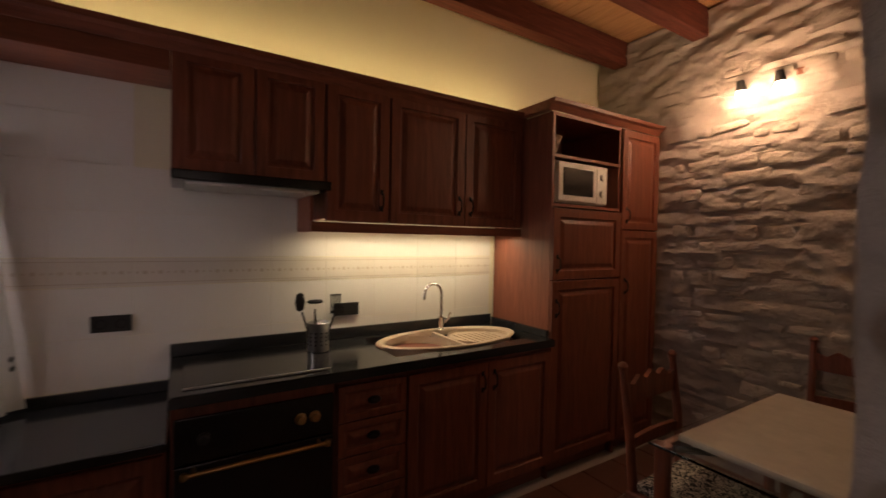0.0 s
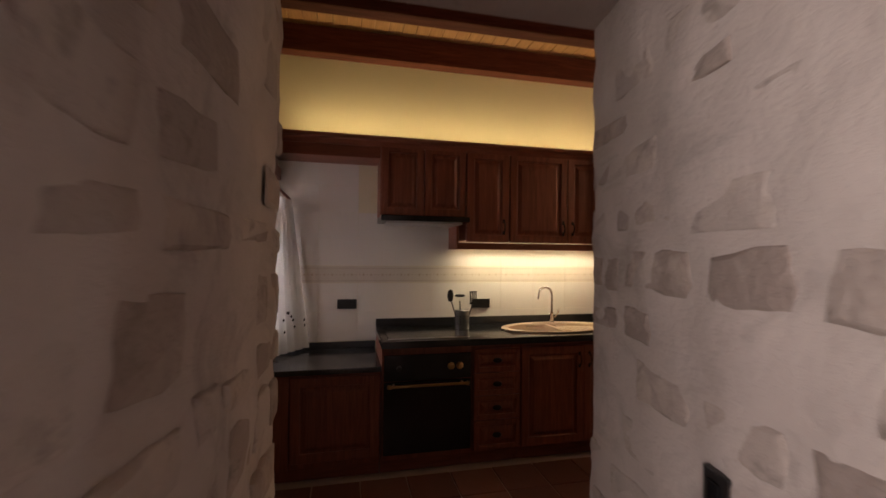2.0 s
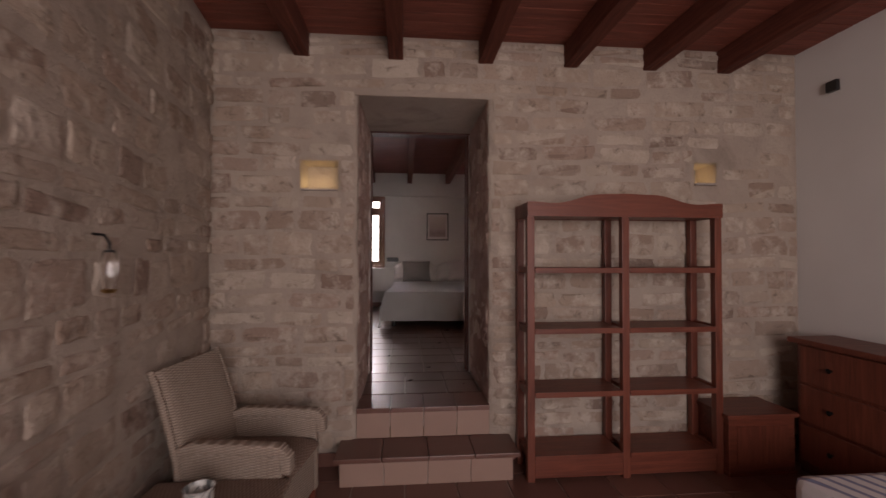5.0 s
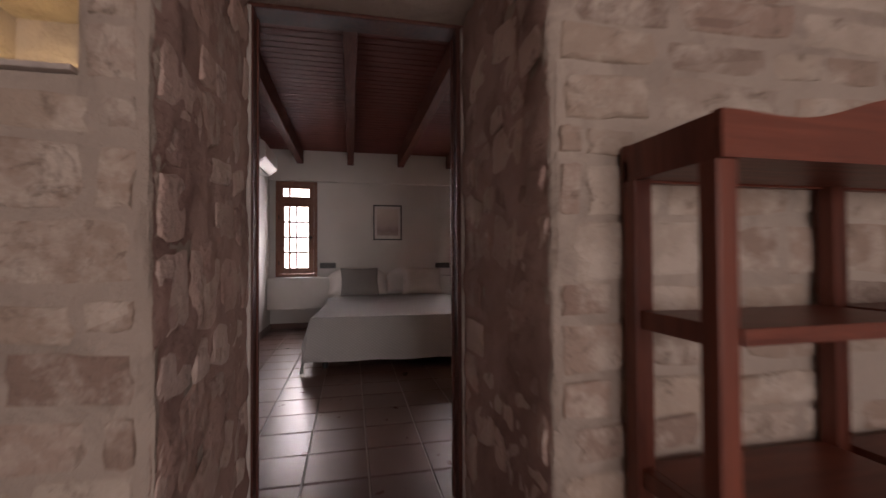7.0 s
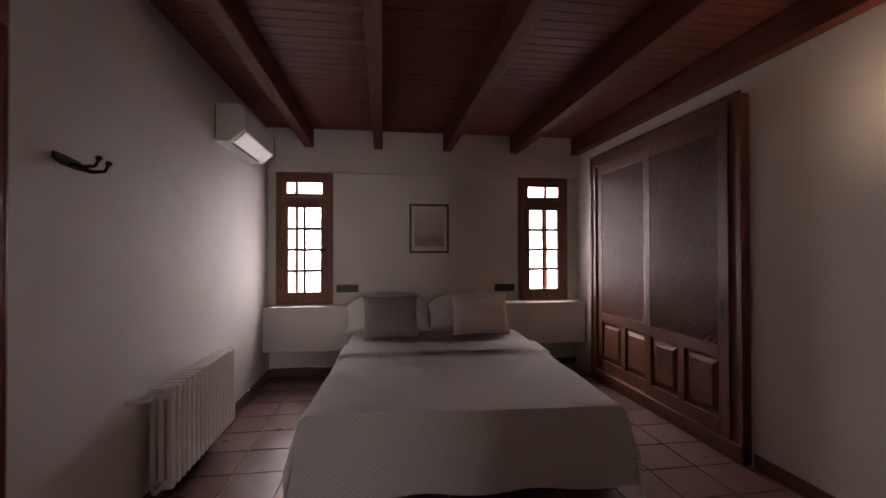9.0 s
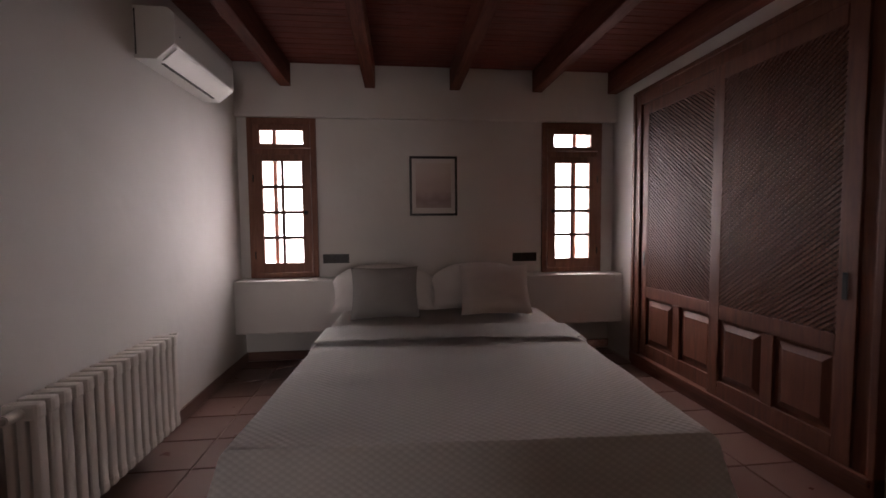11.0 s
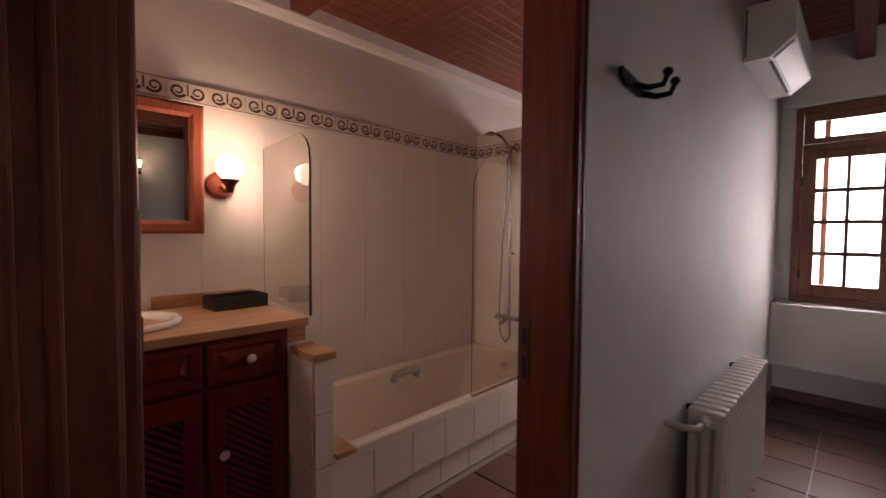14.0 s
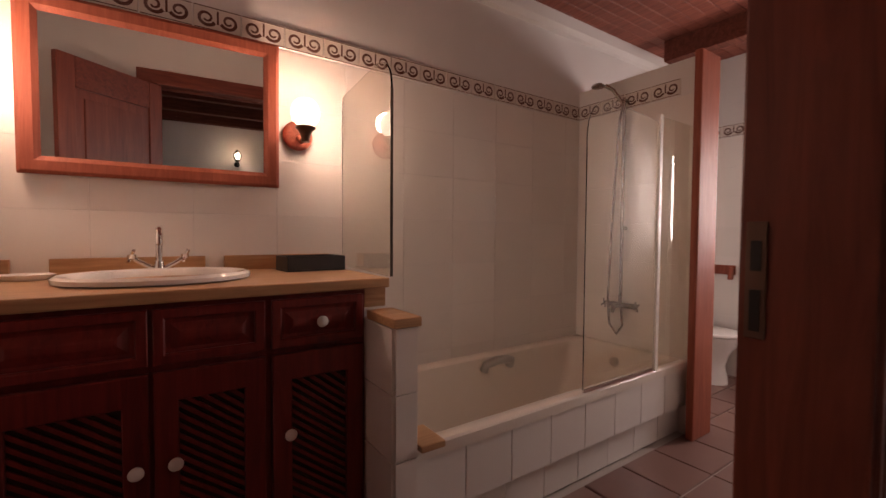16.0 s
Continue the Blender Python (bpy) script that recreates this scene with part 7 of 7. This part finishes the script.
def lay_floor(parent, x0, x1, y0, y1, z, size, mat, joint=0.006, shift=0.0, seed=0, skip=None):
    rnd = random.Random(seed)
    cache = {}
    ny = math.ceil((y1 - y0) / size)
    nx = math.ceil((x1 - x0) / size)
    for j in range(ny):
        for i in range(nx):
            a, b = x0 + i * size, y0 + j * size
            w, h = min(size, x1 - a) - joint, min(size, y1 - b) - joint
            if w < 0.03 or h < 0.03 or (skip and skip(a + w / 2, b + h / 2)):
                continue
            key = (round(w, 3), round(h, 3))
            if key not in cache:
                cache[key] = tile_mesh("floor_tile", w, h, 0.010, mat)
            piece("floor_tile", cache[key], parent, pose(a + joint / 2, b + joint / 2, z - 0.009 + rnd.uniform(-0.0006, 0.0006), rnd.uniform(-0.12, 0.12), rnd.uniform(-0.12, 0.12), 0))


lay_floor(floor_k, -3.36, -0.96, -3.56, 0.28, ZK, 0.30, TERRA, 0.008, seed=1, skip=lambda x, y: x < -2.85)
lay_floor(floor_l, -0.95, 3.59, -4.998, -0.004, ZL, 0.30, TERRA, 0.007, seed=2, skip=lambda x, y: x < -0.05 and not -3.3 < y < -2.4)
lay_floor(floor_b, -0.19, 3.14, 0.785, 5.48, 0.0, 0.30, TERRA_BED, 0.007, seed=3)
lay_floor(floor_b, 0.55, 1.39, 0.245, 0.783, 0.0, 0.30, TERRA_BED, 0.007, seed=4)
lay_floor(floor_w, -1.31, -0.34, 0.93, 5.69, ZB, 0.30, TERRA_BATH, 0.009, seed=5)
lay_floor(floor_w, -2.10, -1.31, 4.42, 5.69, ZB, 0.30, TERRA_BATH, 0.009, seed=6)


def lay_wall(parent, m, w, h, tw, th, mat, name="wall_tile", joint=0.0014, holes=(), thick=0.0018, off=0.0):
    """Tiles on a wall: m carries x along the wall, y up it and z out of it."""
    cache = {}
    j = 0
    y = 0.0
    while y < h - 0.02:
        x = -off
        while x < w - 0.02:
            a, b = max(x, 0), min(x + tw, w)
            c, d = y, min(y + th, h)
            if b - a > 0.02 and not any(a < q[1] - 0.01 and b > q[0] + 0.01 and c < q[3] - 0.01 and d > q[2] + 0.01 for q in holes):
                key = (round(b - a - joint, 3), round(d - c - joint, 3))
                if key not in cache:
                    cache[key] = tile_mesh(name, key[0], key[1], thick, mat, 0.0009)
                piece(name, cache[key], parent, m @ Matrix.Translation((a + joint / 2, c + joint / 2, 0.0)))
            x += tw
        y += th


def upright(x, y, z, turn):
    return pose(x, y, z, 90, 0, turn)


kb = bpy.data.objects["wall_kitchen_back"]
lay_wall(kb, upright(-3.3695, -3.575, 0.23, 90), 2.70, 0.455, 0.30, 0.2275, KTILE)
lay_wall(kb, upright(-3.3695, -3.575, 0.687, 90), 2.70, 0.13, 0.30, 0.13, KBORDER, "border_tile", thick=0.0045)
lay_wall(kb, upright(-3.3695, -3.575, 0.82, 90), 2.70, 0.84, 0.30, 0.21, KTILE, holes=[(0.75, 2.8, 0.42, 0.9)])
bm = bmesh.new()
for k in range(18):
    for s, (za, zb) in enumerate(((0.700, 0.704), (0.798, 0.802))):
        box(bm, -3.3652, -3.364, -3.575 + k * 0.15, -3.428 + k * 0.15, za, zb)
    for i in range(5):
        c = -3.56 + k * 0.15 + i * 0.03
        tube(bm, [(-3.3652, c, 0.75), (-3.3638, c, 0.75)], 0.010 if i % 2 else 0.006, 6)
part("border_relief", bm, BEIGERELIEF, kb)

bb = bpy.data.objects["wall_bathroom_back"]
lay_wall(bb, upright(-2.1095, 0.93, ZB, 90), 4.76, 2.00, 0.33, 0.25, WTILE, off=0.1)
ep = bpy.data.objects["wall_bathroom_partition"]
lay_wall(ep, upright(-2.10, 4.2795, ZB, 0), 0.83, 2.00, 0.33, 0.25, WTILE)
fw = bpy.data.objects["wall_bathroom_far"]
lay_wall(fw, upright(-2.10, 5.6995, ZB, 0), 1.14, 2.00, 0.33, 0.25, WTILE)
sw_ = bpy.data.objects["wall_bathroom_south"]
lay_wall(sw_, upright(-0.34, 0.9205, ZB, 180), 1.75, 2.00, 0.33, 0.25, WTILE)


def scroll_mesh():
    bm = bmesh.new()
    for s in (-1, 1):
        pts = []
        for i in range(22):
            a = i / 21 * 1.35 * 2 * math.pi
            r = 0.034 * (1 - 0.72 * i / 21)
            pts.append((s * (0.042 + r * math.cos(a + 3.6)), 0.05 + r * math.sin(a + 3.6) * 0.95, 0.0088))
        w = 0.0072
        ring_a = [bm.verts.new((p[0], p[1] - 0, p[2])) for p in pts]
        tot = []
        for i, p in enumerate(pts):
            q1, q0 = Vector(pts[min(i + 1, 21)]), Vector(pts[max(i - 1, 0)])
            d = (q1 - q0).normalized()
            nn = Vector((-d.y, d.x, 0)) * w * (1 - 0.5 * i / 21)
            tot.append((bm.verts.new(Vector(p) + nn), bm.verts.new(Vector(p) - nn)))
        for v in ring_a:
            bm.verts.remove(v)
        for (a, b), (c, d) in zip(tot, tot[1:]):
            bm.faces.new((a, b, d, c))
    box(bm, -0.086, 0.086, 0.004, 0.0075, 0.0078, 0.0086)
    box(bm, -0.086, 0.086, 0.0925, 0.096, 0.0078, 0.0086)
    box(bm, -0.004, 0.004, 0.03, 0.085, 0.0078, 0.0088)
    return mesh_of("scroll", bm, BROWNGLAZE)


SC = scroll_mesh()
BT = tile_mesh("border_tile", 0.176, 0.098, 0.008, BBORDER, 0.002)


def border(parent, m, length):
    n = int(length / 0.18)
    for i in range(n):
        t = piece("border_tile", BT, parent, m @ Matrix.Translation((i * 0.18, 0, 0)))
        piece("scroll", SC, t, Matrix.Translation((0.088, 0, 0)))


border(bb, upright(-2.1095, 0.93, 1.838, 90), 4.76)
border(ep, upright(-2.10, 4.2795, 1.838, 0), 0.83)
border(fw, upright(-2.10, 5.6995, 1.838, 0), 1.14)

# ---------- outside ----------
bm = bmesh.new()
n = 24
cx = bm.verts.new((0, 0, -1.1))
rings = []
for r in (8, 20, 60, 300, 2500):
    rings.append([bm.verts.new((r * math.cos(2 * math.pi * k / n), r * math.sin(2 * math.pi * k / n), -1.1)) for k in range(n)])
for k in range(n):
    bm.faces.new((cx, rings[0][k], rings[0][(k + 1) % n]))
    for a, b in zip(rings, rings[1:]):
        bm.faces.new((a[k], b[k], b[(k + 1) % n], a[(k + 1) % n]))
GRASS = plain("dry_grass", (0.16, 0.17, 0.07), 0.95, 0, 0.5)
solo("ground", bm, GRASS, "pale dry grass outside the windows", "ground", "structure")
LEAF = plain("olive_leaves", (0.10, 0.12, 0.06), 0.8, 0, 0.4)
BARK = plain("grey_bark", (0.14, 0.11, 0.09), 0.9, 0, 0.4)


def tree(x, y, h, seed):
    rnd = random.Random(seed)
    t = thing("tree", pose(x, y, -1.1), "small grey-green tree standing in the dry grass", "tree")
    bm = bmesh.new()
    tube(bm, [(0, 0, 0), (0.1, 0, h * 0.3), (0.05, 0.1, h * 0.55)], [0.16, 0.12, 0.08], 8)
    for k in range(6):
        a = rnd.uniform(0, 6.28)
        tube(bm, [(0.05, 0.05, h * 0.45), (0.5 * math.cos(a), 0.5 * math.sin(a), h * 0.62), (1.1 * math.cos(a), 1.1 * math.sin(a), h * rnd.uniform(0.7, 0.9))], [0.06, 0.04, 0.015], 6)
    part("trunk", bm, BARK, t)
    vs, fs = [], []
    for k in range(1500):
        a, b = rnd.uniform(0, 6.28), rnd.uniform(-1, 1)
        r = h * 0.36 * rnd.uniform(0.35, 1) * (1 + 0.35 * math.sin(a * 3 + seed))
        p = Vector((r * math.cos(a) * math.sqrt(1 - b * b), r * math.sin(a) * math.sqrt(1 - b * b), h * 0.72 + 0.75 * r * b))
        d = Vector((rnd.uniform(-1, 1), rnd.uniform(-1, 1), rnd.uniform(-1, 1))).normalized() * 0.10
        e = d.orthogonal().normalized() * 0.045
        i = len(vs)
        vs += [p - d, p + e, p + d, p - e]
        fs.append((i, i + 1, i + 2, i + 3))
    me = bpy.data.meshes.new("crown")
    me.from_pydata([tuple(v) for v in vs], [], fs)
    me.materials.append(LEAF)
    cr = new("crown", me)
    cr.parent = t


for i, (x, y, h) in enumerate(((-2.4, 16, 4.2), (6.6, 16, 3.6))):
    tree(x, y, h, i + 1)
